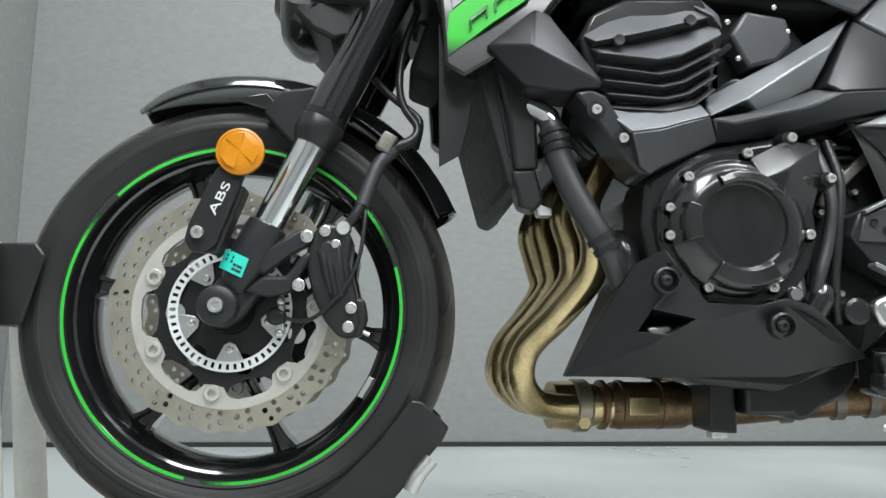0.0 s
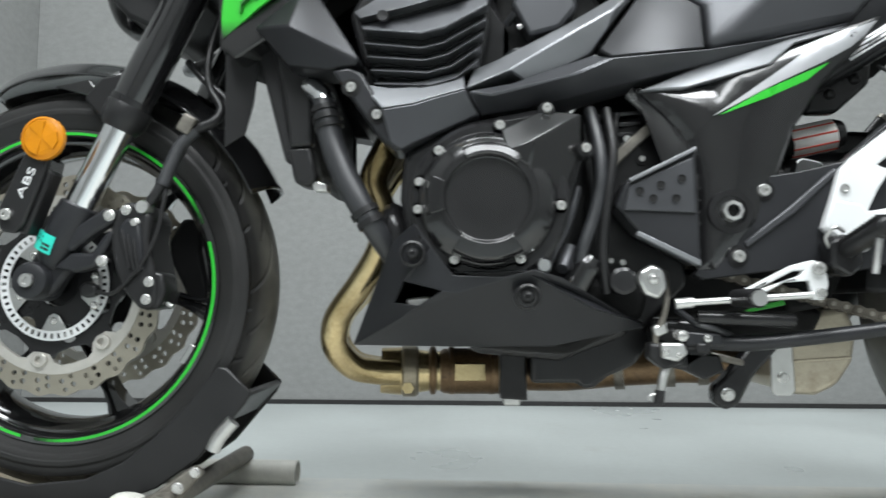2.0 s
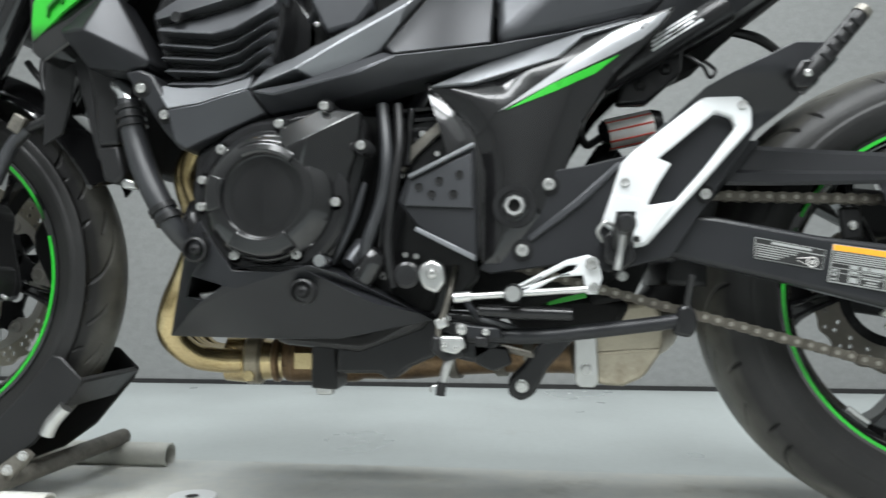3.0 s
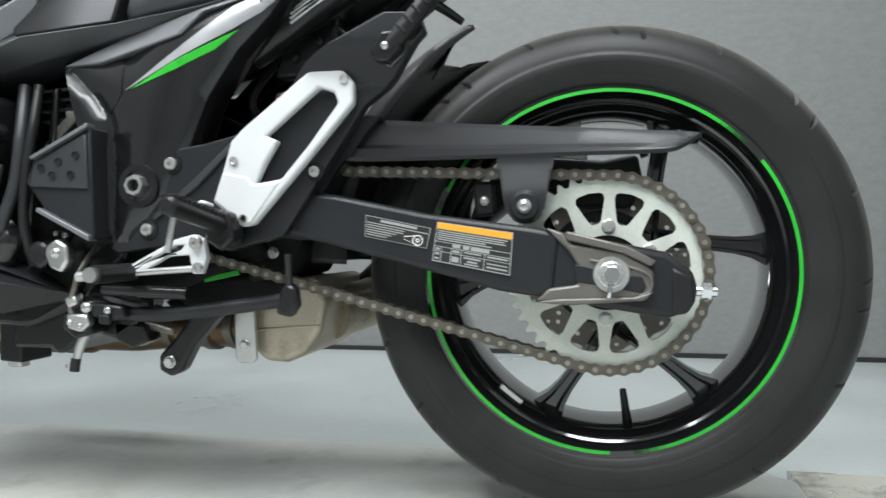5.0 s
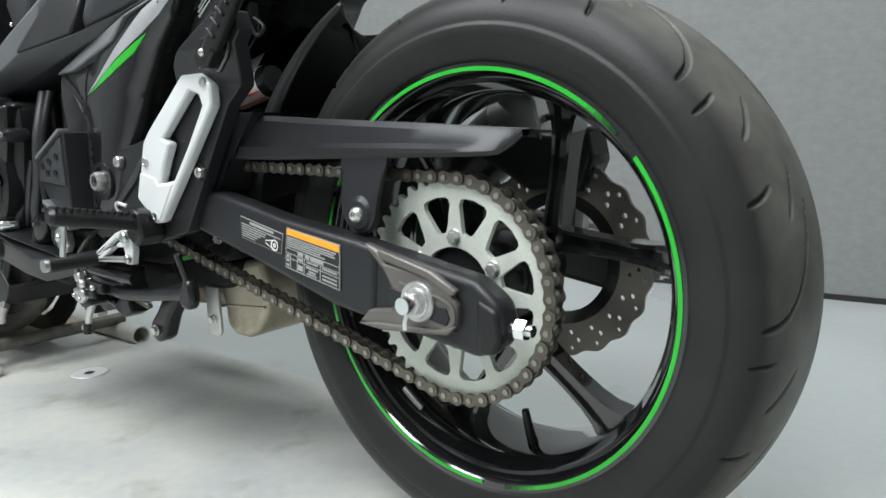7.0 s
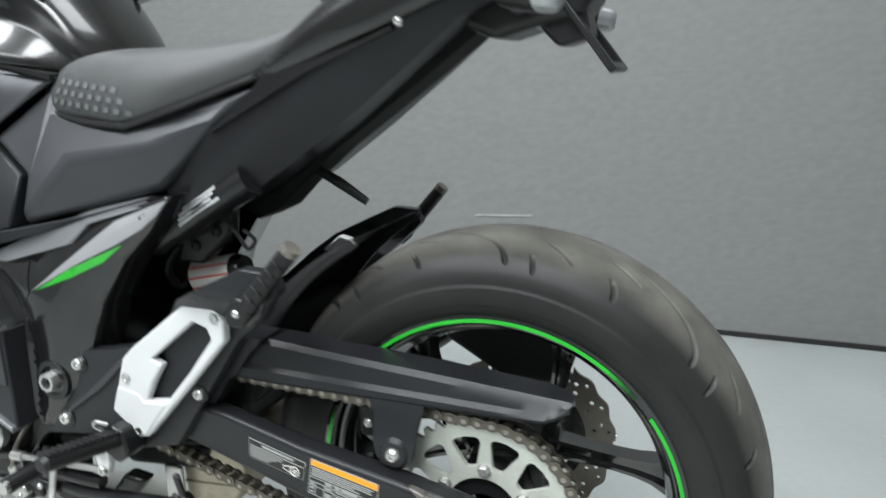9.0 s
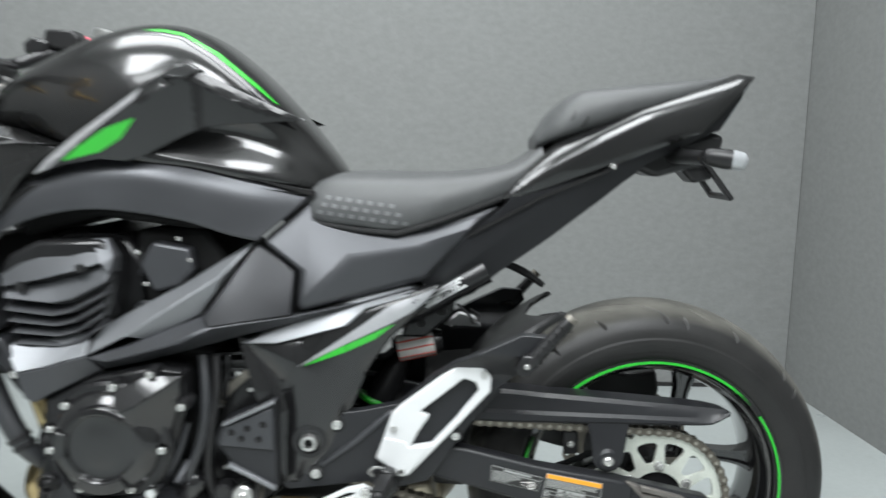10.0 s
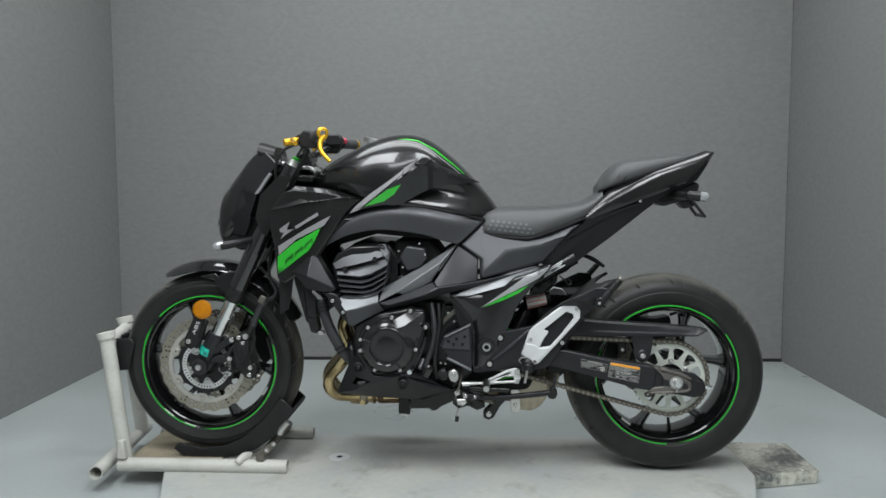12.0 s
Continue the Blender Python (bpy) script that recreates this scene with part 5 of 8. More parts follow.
part("radiator_block", slab([(0.350, 0.500), (0.380, 0.503), (0.390, 0.462), (0.378, 0.450), (0.360, 0.456)], -0.168, -0.130), PLASTIC, rad, bevel=0.005)
for k in range(3):
    part("radiator_flute", slab([(0.322 + 0.0075 * k, 0.665), (0.3255 + 0.0075 * k, 0.665), (0.3500 + 0.0035 * k, 0.520), (0.3475 + 0.0035 * k, 0.520)], -0.1630, -0.158), PLASTIC, rad, bevel=0.0008)
part("air_deflector", slab([(0.262, 0.690), (0.264, 0.506), (0.290, 0.522), (0.300, 0.560), (0.316, 0.690)], -0.150, -0.146), PLASTIC, rad, "black plastic air deflector", bevel=0.001)
part("radiator_foot", slab([(0.378, 0.462), (0.400, 0.455), (0.401, 0.446), (0.384, 0.446)], -0.162, -0.140), STEEL, rad, bevel=0.002)
for k in range(7):
    z = 0.520 + 0.022 * k
    part("core_bar", box((0.334 - 0.40 * (z - 0.58), 0.0, z), (0.012, 0.30, 0.004), (0, 22, 0)), CORE, rad)
hose2 = part("radiator_hose", tube([(0.359, -0.140, 0.574), (0.377, -0.160, 0.576), (0.394, -0.172, 0.562), (0.401, -0.176, 0.540), (0.409, -0.178, 0.505), (0.425, -0.182, 0.465), (0.447, -0.186, 0.425), (0.465, -0.184, 0.395), (0.484, -0.158, 0.364)], [0.012, 0.0125, 0.013, 0.0155, 0.0155, 0.0160, 0.0155, 0.0140, 0.0140], 24), HOSE, bike, "ribbed grey rubber radiator hose")
part("hose_neck", tube([(0.357, -0.142, 0.576), (0.375, -0.160, 0.579), (0.393, -0.172, 0.566), (0.399, -0.175, 0.551)], 0.0135, 20), CHROME, hose2, "polished metal hose neck")
for p, q, r in (((0.3990, -0.175, 0.548), (0.4005, -0.1755, 0.542), 0.0180), ((0.4015, -0.176, 0.537), (0.4030, -0.1765, 0.531), 0.0185), ((0.4040, -0.1768, 0.526), (0.4052, -0.177, 0.521), 0.0180), ((0.4500, -0.186, 0.419), (0.4540, -0.186, 0.4125), 0.0178), ((0.4575, -0.186, 0.4075), (0.4615, -0.186, 0.4005), 0.0172)):
    part("hose_clamp", rod(p, q, r, seg=28), PLASTIC, hose2)
part("coolant_pipe", tube([(0.482, -0.150, 0.420), (0.487, -0.17, 0.400), (0.500, -0.165, 0.360)], 0.014, 16), ENGINE, hose2)

# exhaust: four headers into a collector
for k, y in enumerate((-0.118, -0.042, 0.042, 0.118)):
    s = (0.010, 0.006, 0.0, 0.0)[k]
    yb = (-0.034, 0.002, 0.040, 0.076)[k]
    q = (0.018, 0.012, 0.004, 0.0)[k]
    pts = [(0.470 + q, y, 0.540), (0.440 + s + q, y, 0.505), (0.424 + s + q, y, 0.465), (0.434 + s * 1.5 + q * 0.85, y, 0.420), (0.440 + s * 1.2 + q * 0.5, y * 0.8 + yb * 0.2, 0.380), (0.412 + s * 1.5 + q * 0.2, y * 0.45 + yb * 0.55, 0.335), (0.376 + s * 1.7, yb, 0.290), (0.369 + s * 1.6, yb + 0.012, 0.250), (0.394 + s * 1.1, yb * 0.7 + 0.030, 0.218), (0.430 + s * 0.5, yb * 0.5 + 0.045, 0.208), (0.470, yb * 0.4 + 0.052, 0.206)]
    part("header_pipe", tube(pts, 0.0192, 20, 8), TITAN, bike, "gold heat-tinted steel header pipe")
col = part("collector", tube([(0.440, 0.058, 0.207), (0.470, 0.062, 0.206), (0.520, 0.068, 0.206), (0.530, 0.069, 0.206)], [0.034, 0.036, 0.029, 0.030], 32, straight=True), TITAN, bike, "heat-stained exhaust collector")
part("weld_band", tube([(0.470, 0.062, 0.206), (0.474, 0.0625, 0.206), (0.492, 0.0645, 0.206), (0.496, 0.065, 0.206)], [0.035, 0.0385, 0.0385, 0.035], 32, straight=True), WELD, col, "pale weld band")
part("weld_nut", lathe([(0, -0.008), (0.009, -0.008), (0.010, 0.01), (0, 0.01)], 0.484, 0.184, 6, cy=0.035), TITAN, col)
cat = part("catalyst", tube([(0.526, 0.068, 0.206), (0.534, 0.069, 0.206), (0.546, 0.070, 0.206), (0.640, 0.078, 0.206), (0.652, 0.079, 0.206)], [0.028, 0.0335, 0.0345, 0.0345, 0.030], 36, straight=True), RUSTY, bike, "brown heat-stained catalyst pipe")
ybar = lambda x: 0.070 + 0.085 * (x - 0.546)
for x in (0.512, 0.540, 0.600):
    part("band", tube([(x, ybar(x), 0.207), (x + 0.003, ybar(x + 0.003), 0.207), (x + 0.009, ybar(x + 0.009), 0.207), (x + 0.012, ybar(x + 0.012), 0.207)], [0.031, 0.0362, 0.0362, 0.031], 36, straight=True), RUSTY, cat)
part("stamped_plate", box((0.575, 0.0380, 0.207), (0.046, 0.003, 0.026), (0, 0, 4.8)), TITAN, cat, "gold stamped plate", bevel=0.002)
part("exhaust_pipe", tube([(0.645, 0.078, 0.206), (0.72, 0.077, 0.207), (0.80, 0.066, 0.213), (0.88, 0.048, 0.220), (0.97, 0.030, 0.227)], [0.029, 0.030, 0.027, 0.027, 0.032], 28), RUSTY, bike, "brown heat-stained exhaust pipe")
for x in (0.79, 0.86, 0.905):
    part("pipe_clamp", tube([(x, 0.068 - 0.22 * (x - 0.79), 0.2125 + 0.085 * (x - 0.79)), (x + 0.014, 0.065 - 0.22 * (x - 0.79), 0.2135 + 0.085 * (x - 0.79))], [0.032, 0.032], 28, straight=True), GRIME, bike)
muf = part("muffler_chamber", slab([(0.978, 0.258), (0.985, 0.202), (1.000, 0.190), (1.030, 0.189), (1.058, 0.202), (1.078, 0.232), (1.086, 0.272), (1.072, 0.306), (1.030, 0.300), (0.996, 0.284)], -0.062, 0.125), CANST, bike, "pale stained steel muffler chamber", bevel=0.016, segments=4)
part("chamber_seam", slab([(0.985, 0.234), (1.076, 0.241), (1.076, 0.237), (0.985, 0.230)], -0.0640, -0.050), CANST, muf, bevel=0.0015)
part("tail_pipe", tube([(1.06, 0.03, 0.250), (1.09, 0.08, 0.256), (1.10, 0.115, 0.262)], [0.040, 0.036, 0.036], 24), CANST, bike, "stained exhaust link pipe")
sil = part("silencer", tube([(1.08, 0.120, 0.258), (1.12, 0.145, 0.290), (1.18, 0.170, 0.360), (1.30, 0.190, 0.455), (1.315, 0.192, 0.465)], [0.036, 0.044, 0.046, 0.047, 0.046], 32), PLASTIC, bike, "black silencer with a silver end on the far side")
part("silencer_end", tube([(1.312, 0.192, 0.463), (1.318, 0.192, 0.467), (1.375, 0.199, 0.500), (1.385, 0.200, 0.505)], [0.046, 0.049, 0.046, 0.040], 32, straight=True), ALU, sil, "brushed silver silencer end")
part("end_cap", tube([(1.380, 0.200, 0.503), (1.398, 0.201, 0.513)], [0.044, 0.030], 32, straight=True), PLASTIC, sil)

# belly cowl
BELLY = {"a": (0.426, -0.106, 0.253), "b": (0.476, -0.176, 0.360), "c": (0.490, -0.190, 0.384), "d": (0.516, -0.222, 0.399), "e": (0.536, -0.226, 0.370), "f": (0.560, -0.228, 0.339), "g": (0.618, -0.229, 0.337), "h": (0.652, -0.231, 0.345), "i": (0.684, -0.226, 0.336), "j": (0.790, -0.150, 0.279), "k": (0.676, -0.172, 0.256), "l": (0.560, -0.152, 0.254), "m": (0.500, -0.205, 0.290), "n": (0.566, -0.226, 0.318), "o": (0.520, -0.150, 0.270)}
BELLY.update({"w": (0.490, -0.198, 0.307), "x": (0.503, -0.212, 0.332), "y": (0.548, -0.2265, 0.321), "z": (0.520, -0.2165, 0.304)})
belly = part("belly_cowl", facets(BELLY, "abcdexw efnyx awzm zynm fghn amnl nhkl hijk", -0.090), COWL, bike, "charcoal plastic belly cowl", bevel=0.002)
part("cowl_top", facets({"a": (0.560, -0.2285, 0.341), "b": (0.640, -0.2315, 0.343), "c": (0.725, -0.212, 0.300), "d": (0.790, -0.150, 0.283), "e": (0.776, -0.130, 0.294), "f": (0.705, -0.175, 0.326), "g": (0.648, -0.190, 0.354), "h": (0.575, -0.195, 0.348)}, "abgh bcfg cdef", -0.100), COWL, belly, bevel=0.002)
part("cowl_bracket", slab([(0.502, 0.312), (0.530, 0.316), (0.534, 0.308), (0.518, 0.300), (0.506, 0.302)], -0.192, -0.150), STEEL, belly, "bright bracket inside the cowl opening", bevel=0.003)
for x, z in ((0.514, 0.363), (0.645, 0.314)):
    part("cowl_socket", lathe([(0.0125, -0.2315), (0.0150, -0.2300), (0.0155, -0.22), (0.0115, -0.22)], x, z, 28, closed=True), PLASTIC, belly)
    bolt(BLACKDOME, x, -0.2265, z, 0.0085, belly)
part("cowl_keel", slab([(0.655, 0.262), (0.700, 0.275), (0.806, 0.296), (0.802, 0.254), (0.786, 0.230), (0.752, 0.215), (0.736, 0.202), (0.722, 0.199), (0.714, 0.207), (0.655, 0.206)], -0.110, 0.02), ENGINE, belly, bevel=0.012)
part("drain_cover", slab([(0.616, 0.255), (0.650, 0.255), (0.652, 0.182), (0.616, 0.184)], -0.090, -0.030), PLASTIC, belly, bevel=0.003)
part("drain_bolt", box((0.632, -0.072, 0.181), (0.022, 0.020, 0.014)), STEEL, belly, bevel=0.003)
for bmirror in (slab([(0.520, 0.256), (0.540, 0.320), (0.556, 0.370), (0.580, 0.338), (0.652, 0.346), (0.790, 0.280), (0.730, 0.210), (0.690, 0.252)], 0.225, 0.190),):
    part("belly_cowl", bmirror, COWL, bike, "charcoal plastic belly cowl", bevel=0.004)
part("sump", slab([(0.520, 0.330), (0.560, 0.255), (0.700, 0.245), (0.790, 0.290), (0.800, 0.340)], -0.150, 0.150), DARK, bike, bevel=0.01)

# ---- tank, seats, panels, tail ----
tank_st = [
    (0.352, [(0.0, 0.925), (0.035, 0.922), (0.062, 0.910), (0.068, 0.896), (0.062, 0.880), (0.040, 0.868), (0.0, 0.865)]),
    (0.400, [(0.0, 0.962), (0.060, 0.958), (0.105, 0.940), (0.118, 0.918), (0.115, 0.893), (0.080, 0.872), (0.0, 0.866)]),
    (0.470, [(0.0, 1.000), (0.075, 0.995), (0.128, 0.968), (0.148, 0.932), (0.148, 0.896), (0.115, 0.868), (0.0, 0.860)]),
    (0.550, [(0.0, 1.036), (0.080, 1.029), (0.135, 0.992), (0.158, 0.940), (0.160, 0.880), (0.140, 0.842), (0.0, 0.835)]),
    (0.630, [(0.0, 1.052), (0.080, 1.044), (0.138, 1.002), (0.163, 0.945), (0.166, 0.876), (0.152, 0.828), (0.0, 0.820)]),
    (0.705, [(0.0, 1.038), (0.078, 1.030), (0.136, 0.988), (0.148, 0.932), (0.130, 0.882), (0.156, 0.826), (0.0, 0.808)]),
    (0.780, [(0.0, 0.986), (0.072, 0.978), (0.120, 0.946), (0.130, 0.910), (0.116, 0.874), (0.144, 0.812), (0.0, 0.796)]),
    (0.850, [(0.0, 0.917), (0.058, 0.910), (0.090, 0.892), (0.096, 0.872), (0.102, 0.846), (0.116, 0.800), (0.0, 0.785)]),
    (0.900, [(0.0, 0.858), (0.042, 0.854), (0.070, 0.840), (0.080, 0.824), (0.078, 0.808), (0.066, 0.792), (0.0, 0.786)]),
    (0.926, [(0.0, 0.822), (0.020, 0.820), (0.034, 0.814), (0.040, 0.807), (0.038, 0.800), (0.030, 0.794), (0.0, 0.792)]),
]
bm = hull(tank_st, 90, 84)
tank_tree = tree_of(bm)
tank = part("fuel_tank", bm, METALBLACK, bike, "gloss metallic black fuel tank with green stripes", angle=60)
for sy in (-1, 1):
    part("tank_stripe", drape(tank_tree, [(0.618, 1.033), (0.650, 1.036), (0.682, 1.031), (0.735, 1.003), (0.790, 0.959), (0.822, 0.929), (0.819, 0.929), (0.786, 0.956), (0.732, 0.998), (0.682, 1.026), (0.650, 1.031)], 0.0012, side=sy), GREENP, tank, "green stripe along the tank shoulder")
    part("tank_line", drape(tank_tree, [(0.600, 1.024), (0.650, 1.028), (0.682, 1.0225), (0.731, 0.9935), (0.785, 0.951), (0.818, 0.923), (0.816, 0.923), (0.784, 0.949), (0.730, 0.991), (0.682, 1.0195), (0.650, 1.025)], 0.0012, side=sy), DECALGREY, tank)
cap = lathe([(0, -0.004), (0.036, -0.004), (0.042, -0.001), (0.043, 0.012), (0, 0.012)], 0, 0, 40)
cap.transform(pose(0.545, 0, 1.036, -76, 0, 90))
part("filler_cap", cap, ALU, tank, "silver filler cap")


COVERLINE = [(0.480, 0.812), (0.500, 0.836), (0.545, 0.872), (0.598, 0.908), (0.645, 0.944), (0.685, 0.971), (0.706, 0.975), (0.736, 0.962), (0.771, 0.946), (0.820, 0.924), (0.868, 0.904), (0.808, 0.898), (0.765, 0.895), (0.733, 0.889), (0.696, 0.872), (0.650, 0.846), (0.622, 0.836), (0.585, 0.838), (0.535, 0.829)]


def ridge(x):
    return float(np.interp(x, (0.480, 0.560, 0.640, 0.690, 0.705, 0.770, 0.868), (0.806, 0.862, 0.920, 0.952, 0.958, 0.930, 0.900)))


def cover_out(x, z):
    """How far the tank side cover stands out: fullest along its ridge, drawn in below it and rounded over above."""
    full = 0.178 + 0.018 * math.sin(max(0, min(1, (x - 0.47) / 0.26)) * math.pi) - 0.48 * max(0, x - 0.715)
    d = z - ridge(x)
    return full - (0.9 * d if d > 0 else -0.22 * d)


for sy in (-1, 1):
    cover = part("tank_side_cover", panel(COVERLINE, lambda x, z, s=sy: s * cover_out(x, z), lambda x, z, s=sy: s * (0.128 - 0.30 * max(0, x - 0.735)), 0.008), COVER, bike, "gloss black cover along the tank side, ending in a point", angle=24)
    rim = lambda x, z, s=sy: s * (cover_out(x, z) + 0.0012)
    rim2 = lambda x, z, s=sy: s * (cover_out(x, z) - 0.004)
    part("cover_flash", panel([(0.486, 0.813), (0.502, 0.834), (0.547, 0.870), (0.600, 0.906), (0.646, 0.941), (0.640, 0.924), (0.600, 0.892), (0.560, 0.860), (0.512, 0.822)], rim, rim2, 0.010), DECALGREY, cover, "grey flash on the tank side cover")
    part("cover_green", panel([(0.532, 0.833), (0.560, 0.855), (0.600, 0.882), (0.640, 0.898), (0.618, 0.868), (0.588, 0.848)], rim, rim2, 0.010), GREENP, cover, "green flash on the tank side cover")
    part("cover_tip", facets({n: (x, sy * y, z) for n, (x, y, z) in {"a": (0.676, 0.186, 0.955), "b": (0.692, 0.172, 0.976), "c": (0.708, 0.168, 0.980), "d": (0.728, 0.172, 0.970), "e": (0.716, 0.190, 0.956)}.items()}, "abce cde", sy * 0.14), GLOSS, cover, bevel=0.004)
AIR = [
    [(0.452, -0.150, 0.792), (0.518, -0.150, 0.822), (0.585, -0.152, 0.835), (0.686, -0.150, 0.831), (0.786, -0.136, 0.808), (0.884, -0.104, 0.790)],
    [(0.432, -0.165, 0.765), (0.505, -0.167, 0.800), (0.585, -0.169, 0.815), (0.688, -0.167, 0.810), (0.790, -0.147, 0.785), (0.866, -0.119, 0.774)],
    [(0.420, -0.170, 0.738), (0.490, -0.172, 0.772), (0.580, -0.172, 0.788), (0.690, -0.170, 0.780), (0.780, -0.154, 0.752), (0.836, -0.136, 0.748)],
    [(0.412, -0.172, 0.716), (0.480, -0.172, 0.748), (0.572, -0.172, 0.764), (0.690, -0.170, 0.752), (0.762, -0.160, 0.730), (0.804, -0.152, 0.720)],
]
for sy in (-1, 1):
    g = np.array(AIR) * np.array((1, -sy, 1))
    g = catmull(catmull(g, 17).transpose(1, 0, 2), 50)
    air = part("airbox_panel", skin(g), SATIN, bike, "satin dark grey panel under the tank")
    md = air.modifiers.new("wall", "SOLIDIFY")
    md.thickness, md.offset = 0.006, -sy
    part("tank_gasket", slab([(0.460, 0.800), (0.520, 0.838), (0.600, 0.846), (0.690, 0.840), (0.790, 0.815), (0.884, 0.796), (0.884, 0.788), (0.786, 0.802), (0.686, 0.824), (0.585, 0.828), (0.520, 0.815)], lambda x, z, s=sy: s * (0.158 - 0.30 * max(0, x - 0.75)), lambda x, z, s=sy: s * 0.09), DARK, bike)

part("airbox", slab([(0.440, 0.715), (0.470, 0.800), (0.560, 0.835), (0.700, 0.828), (0.800, 0.795), (0.800, 0.735), (0.700, 0.735), (0.560, 0.750)], -0.138, 0.138), DARK, bike, "black airbox under the tank", bevel=0.008)

for sy in (-1, 1):
    part("front_blade", panel([(0.520, 0.800), (0.470, 0.796), (0.424, 0.758), (0.384, 0.712), (0.356, 0.662), (0.364, 0.644), (0.392, 0.690), (0.424, 0.728), (0.470, 0.760), (0.520, 0.778)], lambda x, z, s=sy: s * (0.176 - 0.06 * max(0, x - 0.44)), lambda x, z, s=sy: s * 0.150), COVER, bike, "black blade in front of the cylinder head", bevel=0.003)

# front shrouds
SH = [(0.268, 0.622), (0.262, 0.700), (0.247, 0.775), (0.242, 0.817), (0.290, 0.876), (0.322, 0.884), (0.420, 0.870), (0.516, 0.855), (0.466, 0.805), (0.428, 0.742), (0.385, 0.682), (0.345, 0.640), (0.290, 0.606)]
for sy in (-1, 1):
    sh_rule = lambda x, z, s=sy: s * (0.196 - 0.30 * max(0, 0.30 - x) - 0.30 * max(0, x - 0.42) - 0.18 * max(0, z - 0.80))
    shroud = part("side_shroud", slab(SH, sh_rule, lambda x, z, s=sy: s * 0.150), METALBLACK, bike, "black radiator shroud with green and grey flashes", bevel=0.006, segments=3)
    BROW = {"a": (0.247, 0.183, 0.820), "b": (0.354, 0.194, 0.843), "c": (0.463, 0.186, 0.858), "d": (0.518, 0.160, 0.857), "e": (0.430, 0.140, 0.882), "f": (0.318, 0.146, 0.894), "g": (0.284, 0.160, 0.872), "h": (0.385, 0.110, 0.892)}
    part("shroud_brow", facets({n: (x, sy * y, z) for n, (x, y, z) in BROW.items()}, "abfg bcef cde feh", sy * 0.108), METALBLACK, shroud, bevel=0.010, segments=4)
    skin_at = lambda x, z, s=sy: sh_rule(x, z) + s * 0.0012
    skin_in = lambda x, z, s=sy: sh_rule(x, z) - s * 0.004
    grn = part("green_flash", slab([(0.402, 0.770), (0.386, 0.736), (0.366, 0.704), (0.318, 0.668), (0.272, 0.632), (0.270, 0.660), (0.272, 0.686), (0.322, 0.726)], skin_at, skin_in), GREENFADE, shroud, "bright green flash fading to black")
    part("grey_flash", slab([(0.432, 0.807), (0.412, 0.777), (0.330, 0.737), (0.276, 0.691), (0.273, 0.716), (0.362, 0.770)], skin_at, skin_in), DECALGREY, shroud, "grey flash")
    part("zigzag_mark", slab([(0.278, 0.767), (0.310, 0.788), (0.301, 0.765), (0.323, 0.767), (0.300, 0.752), (0.282, 0.738), (0.292, 0.757), (0.282, 0.757)], skin_at, skin_in), DECALGREY, shroud)
    part("print_bar", slab([(0.327, 0.776), (0.393, 0.816), (0.396, 0.807), (0.329, 0.767)], skin_at, skin_in), DECALGREY, shroud)
    top_at = lambda x, z, s=sy: sh_rule(x, z) + s * 0.0024
    for k in range(3):
        x0, z0 = 0.296 + 0.030 * k, 0.676 + 0.0235 * k
        loop = [(x0, z0), (x0 + 0.022, z0 + 0.019), (x0 + 0.022, z0 + 0.004), (x0 + 0.0195, z0 + 0.002), (x0 + 0.0195, z0 + 0.0125), (x0 + 0.0025, z0 - 0.0025), (x0 + 0.0025, z0 - 0.012), (x0, z0 - 0.014)]
        part("print_bar", slab(loop, top_at, skin_in), DARKGREEN, grn)
    low = [(0.318, 0.645), (0.376, 0.690), (0.392, 0.682), (0.452, 0.598), (0.440, 0.586), (0.408, 0.584), (0.358, 0.592)]
    part("shroud_foot", facets({"a": (0.316, sy * 0.200, 0.642), "b": (0.374, sy * 0.196, 0.692), "c": (0.392, sy * 0.198, 0.685), "d": (0.449, sy * 0.222, 0.594), "e": (0.444, sy * 0.222, 0.586), "f": (0.410, sy * 0.214, 0.583), "g": (0.360, sy * 0.206, 0.591), "h": (0.366, sy * 0.230, 0.632)}, "abh bcdh deh efh fgh gah", sy * 0.155), TAILP, bike, "dark grey lower shroud", bevel=0.003)

